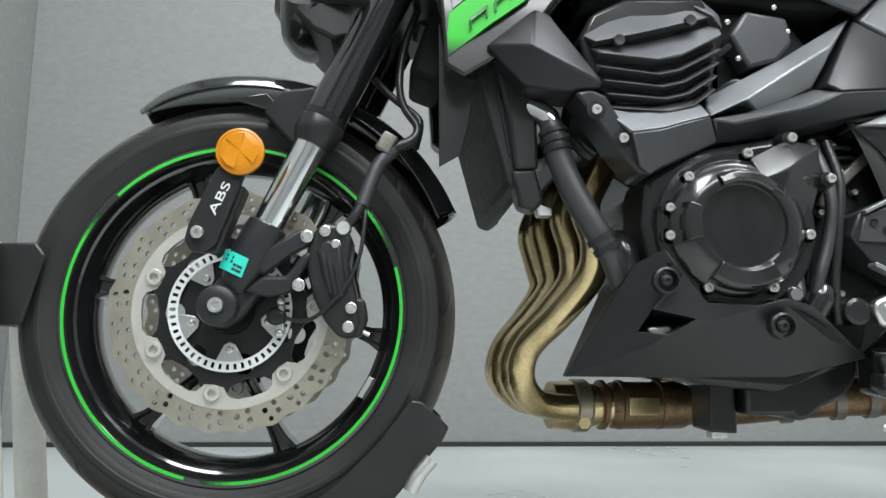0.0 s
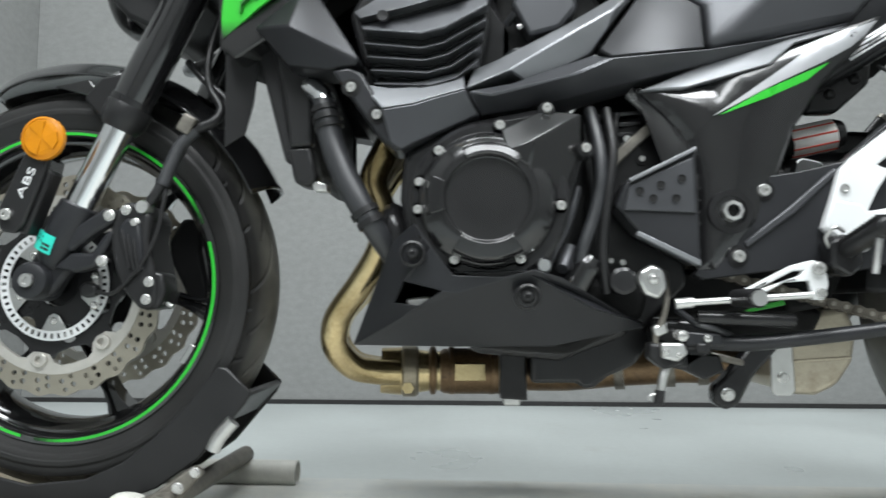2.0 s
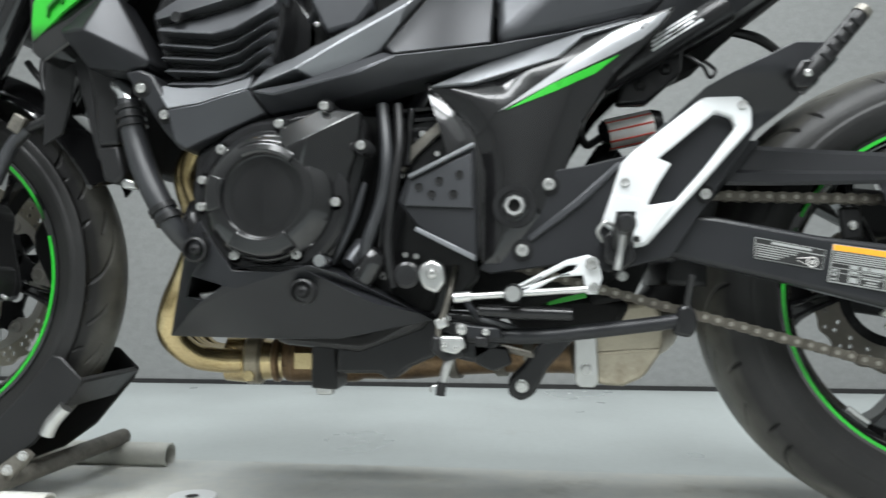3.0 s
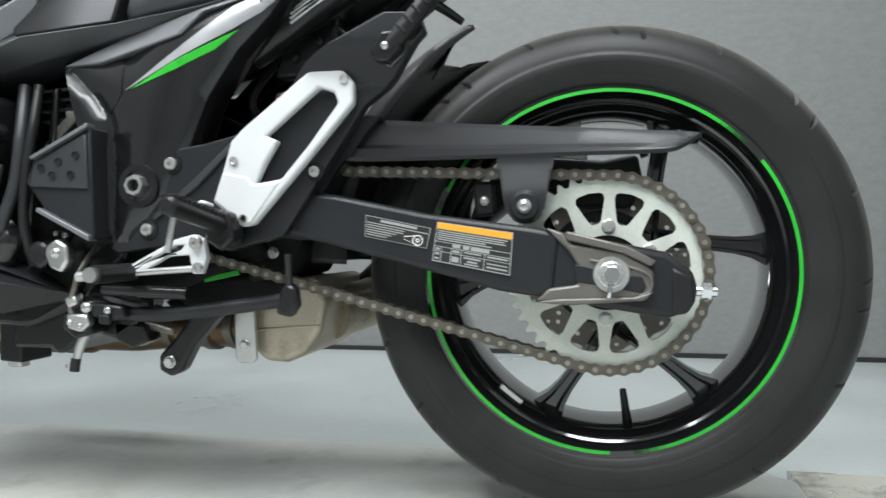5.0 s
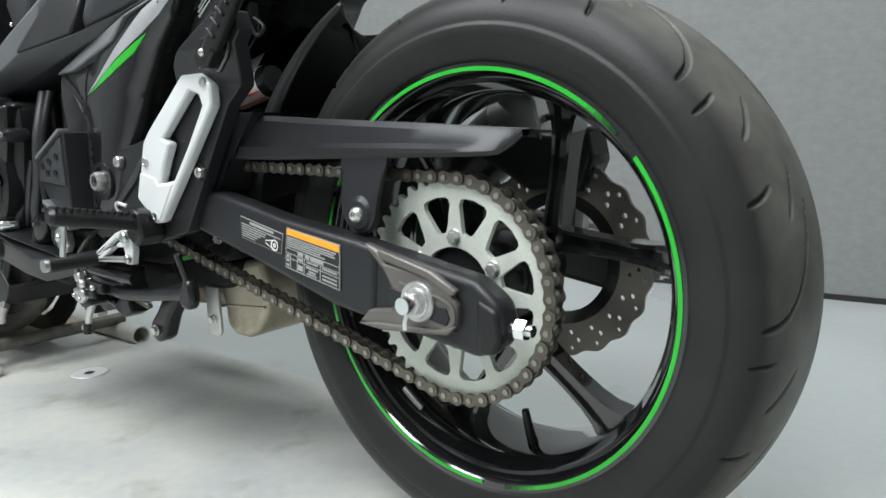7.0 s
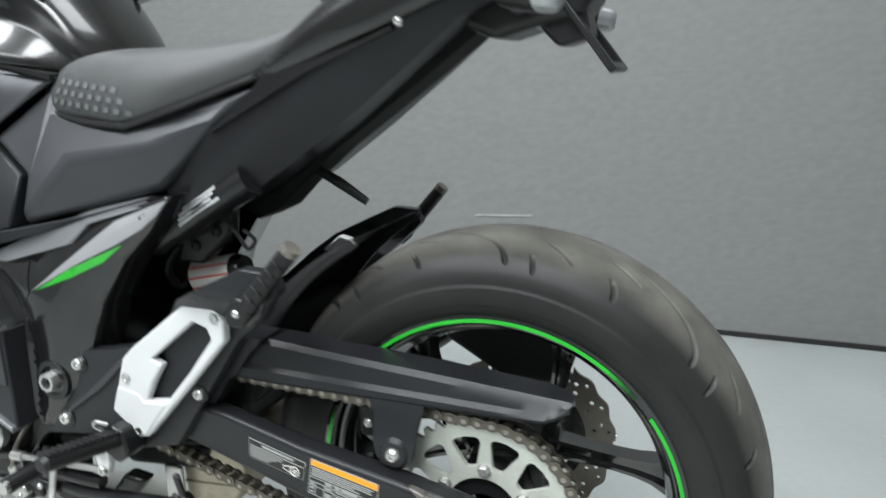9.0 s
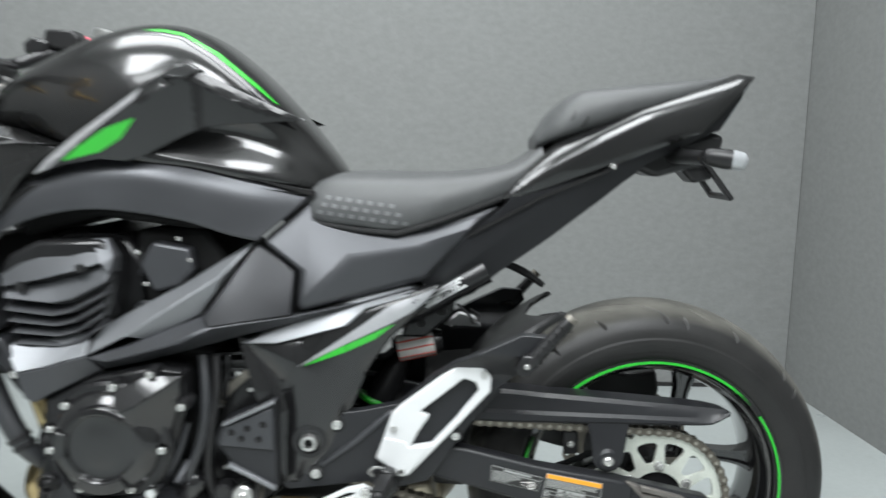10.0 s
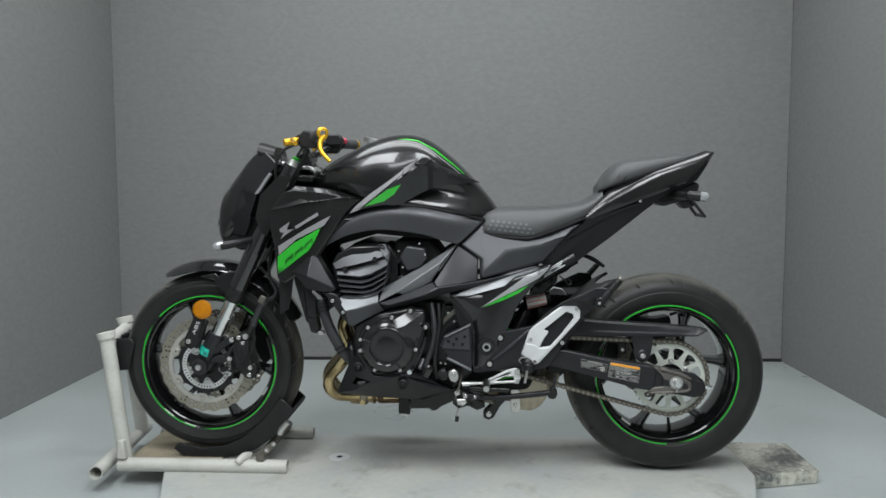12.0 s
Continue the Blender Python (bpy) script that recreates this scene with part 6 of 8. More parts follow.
# frame and side panels
for sy in (-1, 1):
    f = lambda d: (lambda x, z, s=sy: s * d)
    hang = part("engine_hanger", slab([(0.416, 0.580), (0.436, 0.584), (0.453, 0.577), (0.505, 0.486), (0.490, 0.484), (0.470, 0.505)], sy * 0.222, sy * 0.165), COWL, bike, "grey engine hanger plate", bevel=0.004)
    # Upper facets take the paler grey as painted sheen; lower ones stay satin.
    part("hanger_top", facets({"a": (0.449, sy * 0.212, 0.566), "b": (0.476, sy * 0.200, 0.567), "c": (0.522, sy * 0.196, 0.575), "d": (0.570, sy * 0.194, 0.586), "e": (0.574, sy * 0.224, 0.556), "f": (0.542, sy * 0.226, 0.547), "g": (0.514, sy * 0.228, 0.538), "h": (0.478, sy * 0.234, 0.531), "i": (0.500, sy * 0.214, 0.556)}, "abih bcgi igh cdefg", sy * 0.165), SPAR, hang, "grey hanger face, lightened for ceiling sheen", bevel=0.002)
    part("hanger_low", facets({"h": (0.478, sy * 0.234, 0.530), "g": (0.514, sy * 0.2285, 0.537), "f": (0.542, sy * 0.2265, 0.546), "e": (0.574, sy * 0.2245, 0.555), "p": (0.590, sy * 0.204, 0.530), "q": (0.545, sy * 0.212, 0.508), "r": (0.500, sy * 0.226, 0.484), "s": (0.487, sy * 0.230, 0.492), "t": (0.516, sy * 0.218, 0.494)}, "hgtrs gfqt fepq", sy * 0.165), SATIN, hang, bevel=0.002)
    for x, z in ((0.440, 0.559), (0.471, 0.526)):
        bolt(SOCKET, x, sy * 0.2225, z, 0.0066, hang, side=sy)
        # Flat dark disc: the shade of the bolt recess is in its colour.
        part("counterbore_shade", lathe([(0.0, 0.0), (0.0105, -0.0004 * -sy), (0.0112, 0.0)], x, z, 24, cy=sy * 0.2228), DARK, hang)
    S = {"a": (0.575, 0.224, 0.556), "b": (0.583, 0.188, 0.590), "c": (0.612, 0.172, 0.607), "d": (0.700, 0.160, 0.656), "e": (0.803, 0.142, 0.722), "f": (0.756, 0.176, 0.668), "g": (0.690, 0.194, 0.626), "h": (0.626, 0.210, 0.582), "i": (0.650, 0.186, 0.571), "j": (0.726, 0.178, 0.611), "k": (0.748, 0.170, 0.645)}
    S = {n: (x, sy * y, z) for n, (x, y, z) in S.items()}
    # The spar's lighter tone stands in for the ceiling it reflects.
    spar = part("frame_spar", facets(S, "abch cdgh defg hgji gfkj fek", sy * 0.120), SPAR, bike, "grey frame spar, ceiling sheen put into its pale colour", bevel=0.0025)
    R = {"a": (0.577, 0.224, 0.553), "b": (0.626, 0.200, 0.568), "c": (0.728, 0.178, 0.609), "d": (0.748, 0.204, 0.598), "e": (0.700, 0.214, 0.574), "f": (0.602, 0.224, 0.547), "g": (0.866, 0.184, 0.613), "h": (0.960, 0.166, 0.632), "i": (1.046, 0.150, 0.656), "j": (0.592, 0.200, 0.530), "k": (0.650, 0.190, 0.541), "l": (0.790, 0.174, 0.580), "m": (0.868, 0.166, 0.600), "n": (0.960, 0.152, 0.622), "o": (1.046, 0.144, 0.650)}
    R = {n: (x, sy * y, z) for n, (x, y, z) in R.items()}
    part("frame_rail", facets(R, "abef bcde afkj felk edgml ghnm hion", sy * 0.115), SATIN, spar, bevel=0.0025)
    part("knee_panel", facets({"a": (0.805, sy * 0.146, 0.717), "b": (0.864, sy * 0.160, 0.676), "c": (0.862, sy * 0.184, 0.614), "d": (0.744, sy * 0.206, 0.597), "e": (0.733, sy * 0.196, 0.609), "f": (0.800, sy * 0.186, 0.650)}, "abf bcf cdf def eaf", sy * 0.125), TAILP, bike, "dark grey five-sided frame panel", bevel=0.003)
    V = {"a": (0.808, 0.146, 0.719), "b": (0.884, 0.106, 0.790), "c": (0.888, 0.118, 0.752), "d": (1.002, 0.132, 0.741), "e": (1.176, 0.112, 0.782), "f": (1.125, 0.122, 0.735), "g": (1.056, 0.138, 0.662), "h": (0.868, 0.176, 0.616), "i": (0.869, 0.158, 0.676), "j": (0.950, 0.166, 0.700), "k": (1.060, 0.150, 0.716)}
    V = {n: (x, sy * y, z) for n, (x, y, z) in V.items()}
    side = part("side_cover", facets(V, "abcji cdkj defk kfg jkgh ijh", sy * 0.080), SATIN, bike, "satin grey side cover under the seat", bevel=0.010, segments=4)
    PLATE_LINE = [(0.778, 0.574), (0.872, 0.577), (0.900, 0.604), (1.010, 0.640), (1.084, 0.662), (1.052, 0.618), (1.010, 0.578), (0.972, 0.522), (0.952, 0.470), (0.925, 0.405), (0.872, 0.346), (0.852, 0.346), (0.853, 0.460), (0.842, 0.503), (0.818, 0.538)]
    plate_inset = inset(PLATE_LINE)
    plate_at = lambda x, z, d=plate_inset: 0.160 + 0.03 * max(0, 0.57 - z) - 0.05 * max(0, x - 0.95) + 0.0125 * (1 - math.exp(-d(x, z) / 0.018))
    plate = part("pivot_plate", panel(PLATE_LINE, lambda x, z, s=sy: s * plate_at(x, z), lambda x, z, s=sy: s * 0.110, 0.007), COVER, bike, "satin black frame pivot plate", angle=60)
    p_at = lambda x, z, s=sy: s * (plate_at(x, z) + 0.0012)
    p_in = lambda x, z, s=sy: s * (plate_at(x, z) - 0.004)
    part("plate_gusset", panel([(0.784, 0.569), (0.866, 0.572), (0.866, 0.530), (0.846, 0.506), (0.822, 0.536)], lambda x, z, s=sy: s * (plate_at(x, z) + 0.0015), p_in), COVER, plate, bevel=0.003)
    if sy < 0:
        # Top facet coloured light where the plate would catch the lamps.
        part("plate_brow", facets({n: (x, sy * y, z) for n, (x, y, z) in {"a": (0.784, 0.172, 0.566), "b": (0.862, 0.162, 0.600), "c": (0.956, 0.148, 0.638), "d": (1.036, 0.140, 0.655), "e": (1.050, 0.158, 0.648), "f": (0.972, 0.171, 0.624), "g": (0.944, 0.1735, 0.598), "h": (0.835, 0.1745, 0.567)}.items()}, "abgh bcfg cdef", sy * 0.125), SPAR, plate, "grey top facet, lightened for ceiling sheen", bevel=0.003)
        part("white_flash", panel([(0.871, 0.533), (0.943, 0.583), (1.008, 0.629), (1.078, 0.656), (1.062, 0.637), (1.043, 0.621), (1.009, 0.602), (0.940, 0.569)], p_at, p_in), DECALWHITE, plate, "pearl white flash")
        part("green_flash", panel([(0.878, 0.534), (0.932, 0.564), (1.015, 0.601), (0.986, 0.578), (0.938, 0.556)], p_at, p_in), GREENP, plate, "green flash")
    part("pivot_nut", lathe([(0.0075, sy * 0.170), (0.0080, sy * 0.186), (0.0120, sy * 0.186), (0.0132, sy * 0.182), (0.0132, sy * 0.168)], 0.889, 0.417, 6 if sy > 0 else 8, closed=True), STEEL, plate, "pale hollow pivot nut")
    part("pivot_boss", lathe([(0.019, -0.176), (0.026, -0.176), (0.0275, -0.168), (0.0275, -0.15), (0.019, -0.15)], 0.889, 0.417, 40, closed=True) if sy < 0 else lathe([(0.019, 0.176), (0.026, 0.176), (0.0275, 0.15), (0.019, 0.15)], 0.889, 0.417, 40, closed=True), ENGINE, plate)
    part("pivot_hole", lathe([(0.0, sy * 0.1780), (0.0078, sy * 0.1780)], 0.889, 0.417, 24), DARK, plate)

# seat
seat_st = [
    (0.852, [(0.0, 0.800), (0.045, 0.799), (0.078, 0.792), (0.096, 0.778), (0.094, 0.764), (0.060, 0.758), (0.0, 0.758)]),
    (0.890, [(0.0, 0.820), (0.062, 0.817), (0.098, 0.804), (0.118, 0.774), (0.114, 0.748), (0.074, 0.744), (0.0, 0.744)]),
    (0.950, [(0.0, 0.826), (0.078, 0.824), (0.118, 0.806), (0.136, 0.768), (0.130, 0.743), (0.090, 0.738), (0.0, 0.738)]),
    (1.012, [(0.0, 0.827), (0.085, 0.825), (0.128, 0.808), (0.145, 0.766), (0.138, 0.739), (0.095, 0.736), (0.0, 0.736)]),
    (1.080, [(0.0, 0.829), (0.083, 0.827), (0.122, 0.814), (0.138, 0.784), (0.131, 0.758), (0.092, 0.752), (0.0, 0.752)]),
    (1.150, [(0.0, 0.836), (0.074, 0.834), (0.106, 0.825), (0.118, 0.806), (0.112, 0.784), (0.078, 0.780), (0.0, 0.780)]),
    (1.200, [(0.0, 0.848), (0.066, 0.847), (0.092, 0.840), (0.100, 0.826), (0.095, 0.806), (0.066, 0.803), (0.0, 0.803)]),
    (1.240, [(0.0, 0.878), (0.055, 0.876), (0.074, 0.868), (0.080, 0.858), (0.076, 0.842), (0.055, 0.838), (0.0, 0.838)]),
]
bm = hull(seat_st, 44, 70)
seat_tree = tree_of(bm)
seat = part("rider_seat", bm, SEAT, bike, "black vinyl rider seat with embossed squares", angle=60)
for row in range(3):
    for k in range(9 - row):
        x0, z0 = 0.890 + 0.0165 * k + 0.006 * row, 0.762 + 0.0115 * row - 0.0016 * k
        part("embossed_square", drape(seat_tree, [(x0, z0), (x0 + 0.008, z0 - 0.001), (x0 + 0.010, z0 + 0.005), (x0 + 0.002, z0 + 0.006)], 0.0014, cuts=1), SEATMARK, seat)
part("seat_piping", tube([(0.858, -0.098, 0.766), (0.884, -0.114, 0.748), (0.950, -0.133, 0.740), (1.006, -0.141, 0.737), (1.020, -0.141, 0.738), (1.080, -0.134, 0.757), (1.150, -0.115, 0.783), (1.205, -0.096, 0.806), (1.236, -0.080, 0.838)], 0.0045, 10), PLASTIC, seat)
pill_st = [
    (1.230, [(0.0, 0.892), (0.030, 0.891), (0.050, 0.888), (0.058, 0.882), (0.054, 0.874), (0.035, 0.868), (0.0, 0.868)]),
    (1.258, [(0.0, 0.932), (0.050, 0.930), (0.076, 0.918), (0.086, 0.902), (0.082, 0.888), (0.058, 0.882), (0.0, 0.882)]),
    (1.294, [(0.0, 0.962), (0.058, 0.960), (0.086, 0.946), (0.096, 0.922), (0.090, 0.902), (0.064, 0.894), (0.0, 0.894)]),
    (1.330, [(0.0, 0.969), (0.060, 0.967), (0.088, 0.955), (0.098, 0.934), (0.092, 0.914), (0.065, 0.904), (0.0, 0.904)]),
    (1.400, [(0.0, 0.978), (0.055, 0.976), (0.080, 0.966), (0.088, 0.950), (0.082, 0.934), (0.060, 0.926), (0.0, 0.926)]),
    (1.480, [(0.0, 0.988), (0.042, 0.986), (0.062, 0.980), (0.068, 0.968), (0.062, 0.956), (0.045, 0.950), (0.0, 0.950)]),
    (1.550, [(0.0, 0.997), (0.022, 0.996), (0.034, 0.992), (0.038, 0.984), (0.034, 0.976), (0.022, 0.972), (0.0, 0.972)]),
]
pill = part("pillion_seat", hull(pill_st, 40, 60), SEAT, bike, "black vinyl pillion seat", angle=60)
for k in range(2):
    x = 1.284 + 0.022 * k
    part("seat_seam", tube([(x - 0.010, -0.088 - 0.004 * k, 0.905), (x, -0.092 - 0.004 * k, 0.922), (x + 0.012, -0.080, 0.949), (x + 0.014, -0.050, 0.961)], 0.0022, 8), PLASTIC, pill)

# tail
wide = lambda x: 0.128 - 0.085 * max(0, x - 1.10) - 0.06 * max(0, x - 1.40)
TAIL = [(1.050, 0.662), (1.124, 0.737), (1.176, 0.780), (1.226, 0.842), (1.262, 0.868), (1.400, 0.918), (1.560, 0.982), (1.556, 0.958), (1.524, 0.908), (1.470, 0.884), (1.405, 0.851), (1.333, 0.792), (1.255, 0.731), (1.164, 0.666), (1.120, 0.640), (1.080, 0.640)]
tail_under = lambda x: 0.667 + 0.726 * (x - 1.164)
fold_line = lambda x: float(np.interp(x, (1.18, 1.252, 1.325, 1.390, 1.465, 1.530, 1.60), (0.806, 0.854, 0.893, 0.925, 0.950, 0.970, 0.992)))
tail_fold = lambda x, z: 0.006 * math.log1p(math.exp(min(40, (z - fold_line(x)) / 0.006)))
tail_wide = lambda x, z: -1.2 * tail_fold(x, z) + wide(x) - 0.026 + 0.022 * min(1, max(0, (z - tail_under(x)) / 0.060))
bm = panel(TAIL, lambda x, z: -tail_wide(x, z), 0.0)
half = mirrored(bm)
me = bpy.data.meshes.new("half")
half.to_mesh(me)
half.free()
bm.from_mesh(me)
bpy.data.meshes.remove(me)
bmesh.ops.remove_doubles(bm, verts=bm.verts, dist=1e-5)
tail = part("tail_unit", bm, TAILP, bike, "dark grey tail unit rising to a sharp point", angle=50)
COWLLINE = [(1.172, 0.790), (1.196, 0.816), (1.239, 0.861), (1.270, 0.890), (1.302, 0.912), (1.350, 0.936), (1.454, 0.962), (1.551, 0.997), (1.574, 0.992), (1.548, 0.966), (1.520, 0.937), (1.485, 0.900), (1.407, 0.872), (1.320, 0.836), (1.250, 0.808), (1.204, 0.792)]
cowl_inset = inset(COWLLINE)
for sy in (-1, 1):
    w_at = lambda x, z, s=sy: s * max(0.012, min(wide(x) + 0.004, 0.132) - 1.5 * tail_fold(x, z) - 0.10 * max(0, 0.84 - z) - 0.007 * math.exp(-cowl_inset(x, z) / 0.006))
    w_in = lambda x, z, s=sy: s * max(0.006, wide(x) - 0.060 - 0.6 * tail_fold(x, z))
    part("tail_cowl", panel(COWLLINE, w_at, w_in, 0.007), METALBLACK, tail, "gloss metallic black tail cowl", angle=60)
    w_in = lambda x, z, s=sy: s * (wide(x) - 0.02)
    part("tail_seam", slab([(1.124, 0.736), (1.240, 0.800), (1.340, 0.842), (1.340, 0.838), (1.240, 0.795), (1.124, 0.731)], lambda x, z, s=sy: s * (wide(x) + 0.001), w_in), DARK, tail)
    bolt(DOME, 1.346, sy * (wide(1.346) - 0.003), 0.846, 0.0062, tail, side=sy)
lamp = part("tail_lamp", slab([(1.520, 0.912), (1.556, 0.960), (1.574, 0.990), (1.578, 0.985), (1.548, 0.930), (1.530, 0.905)], -0.036, 0.036), LENS, tail, "clear tail lamp lens", bevel=0.003)
hang2 = part("number_bracket", slab([(1.385, 0.846), (1.420, 0.874), (1.520, 0.905), (1.540, 0.898), (1.532, 0.868), (1.520, 0.850), (1.470, 0.840), (1.430, 0.828)], -0.045, 0.045), PLASTIC, bike, "black tail bracket with turn signals", bevel=0.010, segments=3)
holder = pierced([(-0.050, -0.046), (0.050, -0.046), (0.046, 0.046), (-0.046, 0.046)], [[(-0.036, -0.036), (0.036, -0.036), (0.034, 0.014), (-0.034, 0.014)]], -0.004, 0.004)
holder.transform(pose(1.528, 0.0, 0.832, 0, 0, 0) @ Matrix.Rotation(radians(-38), 4, "Y") @ Matrix.Rotation(radians(90), 4, "Z"))
part("plate_holder", holder, PLASTIC, hang2, "empty black plate frame", bevel=0.002)
part("holder_stem", slab([(1.470, 0.870), (1.520, 0.872), (1.530, 0.830), (1.496, 0.820), (1.474, 0.842)], -0.034, 0.020), PLASTIC, hang2, bevel=0.006)
part("plate_lamp", tube([(1.455, -0.02, 0.866), (1.470, -0.022, 0.852), (1.486, -0.022, 0.846)], [0.010, 0.012, 0.008], 14), LENS, hang2, "small clear plate lamp")
for sy in (-1, 1):
    part("signal_stalk", tube([(1.455, sy * 0.035, 0.868), (1.465, sy * 0.080, 0.864), (1.475, sy * 0.140, 0.862)], [0.016, 0.012, 0.011], 16), PLASTIC, hang2)
    part("turn_signal", tube([(1.468, sy * 0.156, 0.865), (1.474, sy * 0.158, 0.864), (1.496, sy * 0.163, 0.861), (1.506, sy * 0.166, 0.860)], [0.008, 0.013, 0.0150, 0.0145], 20), PLASTIC, hang2, "black rear turn signal")
    part("lens", tube([(1.504, sy * 0.165, 0.861), (1.520, sy * 0.168, 0.858), (1.526, sy * 0.169, 0.857)], [0.0152, 0.0140, 0.009], 20), LENS, hang2, "clear lens")
part("strap", tube([(1.186, -0.006, 0.678), (1.222, -0.014, 0.664), (1.258, -0.008, 0.640)], [0.006, 0.007, 0.005], 10), PLASTIC, bike)
part("undertail", panel([(1.080, 0.632), (1.120, 0.690), (1.300, 0.800), (1.440, 0.880), (1.425, 0.852), (1.335, 0.784), (1.225, 0.704), (1.178, 0.664), (1.140, 0.626), (1.110, 0.612)], -0.024, 0.030), DARK, bike, "black inner fender under the tail", bevel=0.006)
part("under_tray", slab([(0.990, 0.660), (1.060, 0.668), (1.180, 0.690), (1.300, 0.790), (1.260, 0.840), (1.05, 0.76)], -0.085, 0.085), DARK, bike, bevel=0.01)

# ---- swingarm, suspension, footrests ----
ARM = [(0.870, 0.450), (0.960, 0.435), (1.060, 0.412), (1.131, 0.404), (1.242, 0.381), (1.364, 0.364), (1.392, 0.358), (1.384, 0.286), (1.326, 0.294), (1.201, 0.327), (1.072, 0.358), (0.960, 0.360), (0.870, 0.385)]
for sy in (-1, 1):
    arm = part("swingarm", slab(ARM, lambda x, z, s=sy: s * (0.150 + 0.055 * min(0.35, max(0, x - 1.0))), lambda x, z, s=sy: s * (0.128 + 0.02 * min(0.35, max(0, x - 1.0)))), COWL, bike, "charcoal box-section swingarm", bevel=0.006, segments=3)
    end = part("arm_end", slab([(1.372, 0.362), (1.410, 0.356), (1.505, 0.337), (1.530, 0.318), (1.536, 0.296), (1.528, 0.276), (1.505, 0.266), (1.420, 0.280), (1.368, 0.286)], sy * 0.166, sy * 0.136), COWL, arm, bevel=0.007, segments=3)
    plate = [(1.376, 0.364), (1.396, 0.358), (1.404, 0.346), (1.458, 0.338), (1.482, 0.324), (1.490, 0.316), (1.488, 0.292), (1.470, 0.286), (1.392, 0.282), (1.366, 0.284), (1.380, 0.298), (1.410, 0.302), (1.414, 0.318), (1.402, 0.338)]
    part("axle_plate", slab(plate, sy * 0.1725, sy * 0.160), AXLEPLATE, arm, "bronze-grey axle plate", bevel=0.003)
    part("plate_rim", slab([(1.398, 0.360), (1.462, 0.344), (1.492, 0.328), (1.486, 0.322), (1.458, 0.336), (1.400, 0.350)], sy * 0.176, sy * 0.168), AXLEPLATE, arm, bevel=0.002)
    part("plate_rim", slab([(1.366, 0.283), (1.392, 0.287), (1.470, 0.290), (1.490, 0.296), (1.480, 0.286), (1.400, 0.280)], sy * 0.176, sy * 0.168), AXLEPLATE, arm, bevel=0.002)
    # the slot that the axle slides in, with its index marks
    part("axle_slot", panel([(1.408, 0.324), (1.478, 0.311), (1.482, 0.301), (1.478, 0.294), (1.408, 0.306)], sy * 0.1738, sy * 0.165), COWL, arm, "recessed axle slot", bevel=0.001)
    part("slot_rim", tube([(1.424, sy * 0.1738, 0.329), (1.470, sy * 0.1738, 0.320), (1.486, sy * 0.1738, 0.311), (1.486, sy * 0.1738, 0.297), (1.474, sy * 0.1738, 0.291)], 0.0018, 8), AXLEPLATE, arm)
    part("axle_washer", lathe([(0.0, sy * 0.177), (0.0185, sy * 0.177), (0.0195, sy * 0.1755), (0.0195, sy * 0.168), (0, sy * 0.168)], 1.446, 0.3135, 36), STEEL, arm)
    bolt(HEX, 1.446, sy * 0.177, 0.3135, 0.0145, arm, side=sy)
    part("axle_tip", rod((1.446, sy * 0.185, 0.3135), (1.446, sy * 0.197, 0.3135), 0.0080), CHROME, arm)
    part("cotter_pin", tube([(1.446, sy * 0.190, 0.309), (1.444, sy * 0.191, 0.297), (1.443, sy * 0.190, 0.290)], 0.0022, 8), CHROME, arm)
    part("adjuster", rod((1.530, sy * 0.151, 0.296), (1.556, sy * 0.151, 0.295), 0.0055), CHROME, arm, "chain adjuster bolt")
    part("adjuster_nut", tube([(1.540, sy * 0.151, 0.2955), (1.550, sy * 0.151, 0.295)], [0.0095, 0.0095], 6, straight=True), CHROME, arm)
    part("end_cap", slab([(1.508, 0.322), (1.530, 0.312), (1.533, 0.286), (1.524, 0.272), (1.508, 0.270)], sy * 0.169, sy * 0.150), PLASTIC, arm, bevel=0.004)
    if sy < 0:
        left_arm = arm
part("cross_brace", slab([(0.960, 0.430), (1.090, 0.408), (1.090, 0.350), (0.960, 0.362)], -0.130, 0.130), COWL, bike, bevel=0.01)

# labels on the arm
arm_y = lambda x: -(0.150 + 0.055 * min(0.35, max(0, x - 1.0)))


def sticker_on(poly, lift):
    return slab(poly, lambda x, z: arm_y(x) - lift, lambda x, z: arm_y(x) + 0.0005)


def mixed(c, u, v):
    """The place at the shares u (along) and v (down) of a four-cornered label."""
    (ax, az), (bx, bz), (cx, cz), (dx, dz) = c
    return ((ax * (1 - u) + bx * u) * (1 - v) + (dx * (1 - u) + cx * u) * v, (az * (1 - u) + bz * u) * (1 - v) + (dz * (1 - u) + cz * u) * v)


def patch(c, u0, u1, v0, v1):
    return [mixed(c, u0, v0), mixed(c, u1, v0), mixed(c, u1, v1), mixed(c, u0, v1)]


big = [(1.2555, 0.3715), (1.3415, 0.3585), (1.3375, 0.3110), (1.2490, 0.3275)]
small = [(1.1700, 0.3800), (1.2480, 0.3640), (1.2430, 0.3410), (1.1690, 0.3550)]
lab = part("warning_label", sticker_on(big, 0.0006), GREYINK, left_arm, "grey and black chain warning label with an orange band")
part("label_ground", sticker_on(patch(big, 0.012, 0.988, 0.18, 0.975), 0.0010), INK, lab)
part("label_band", sticker_on(patch(big, 0.012, 0.988, 0.02, 0.165), 0.0010), ORANGEINK, lab, "orange warning band")
for k in range(5):
    part("print_bar", sticker_on(patch(big, 0.03, (0.94, 0.90, 0.92, 0.66, 0.74)[k], 0.205 + 0.052 * k, 0.232 + 0.052 * k), 0.0014), GREYINK, lab)
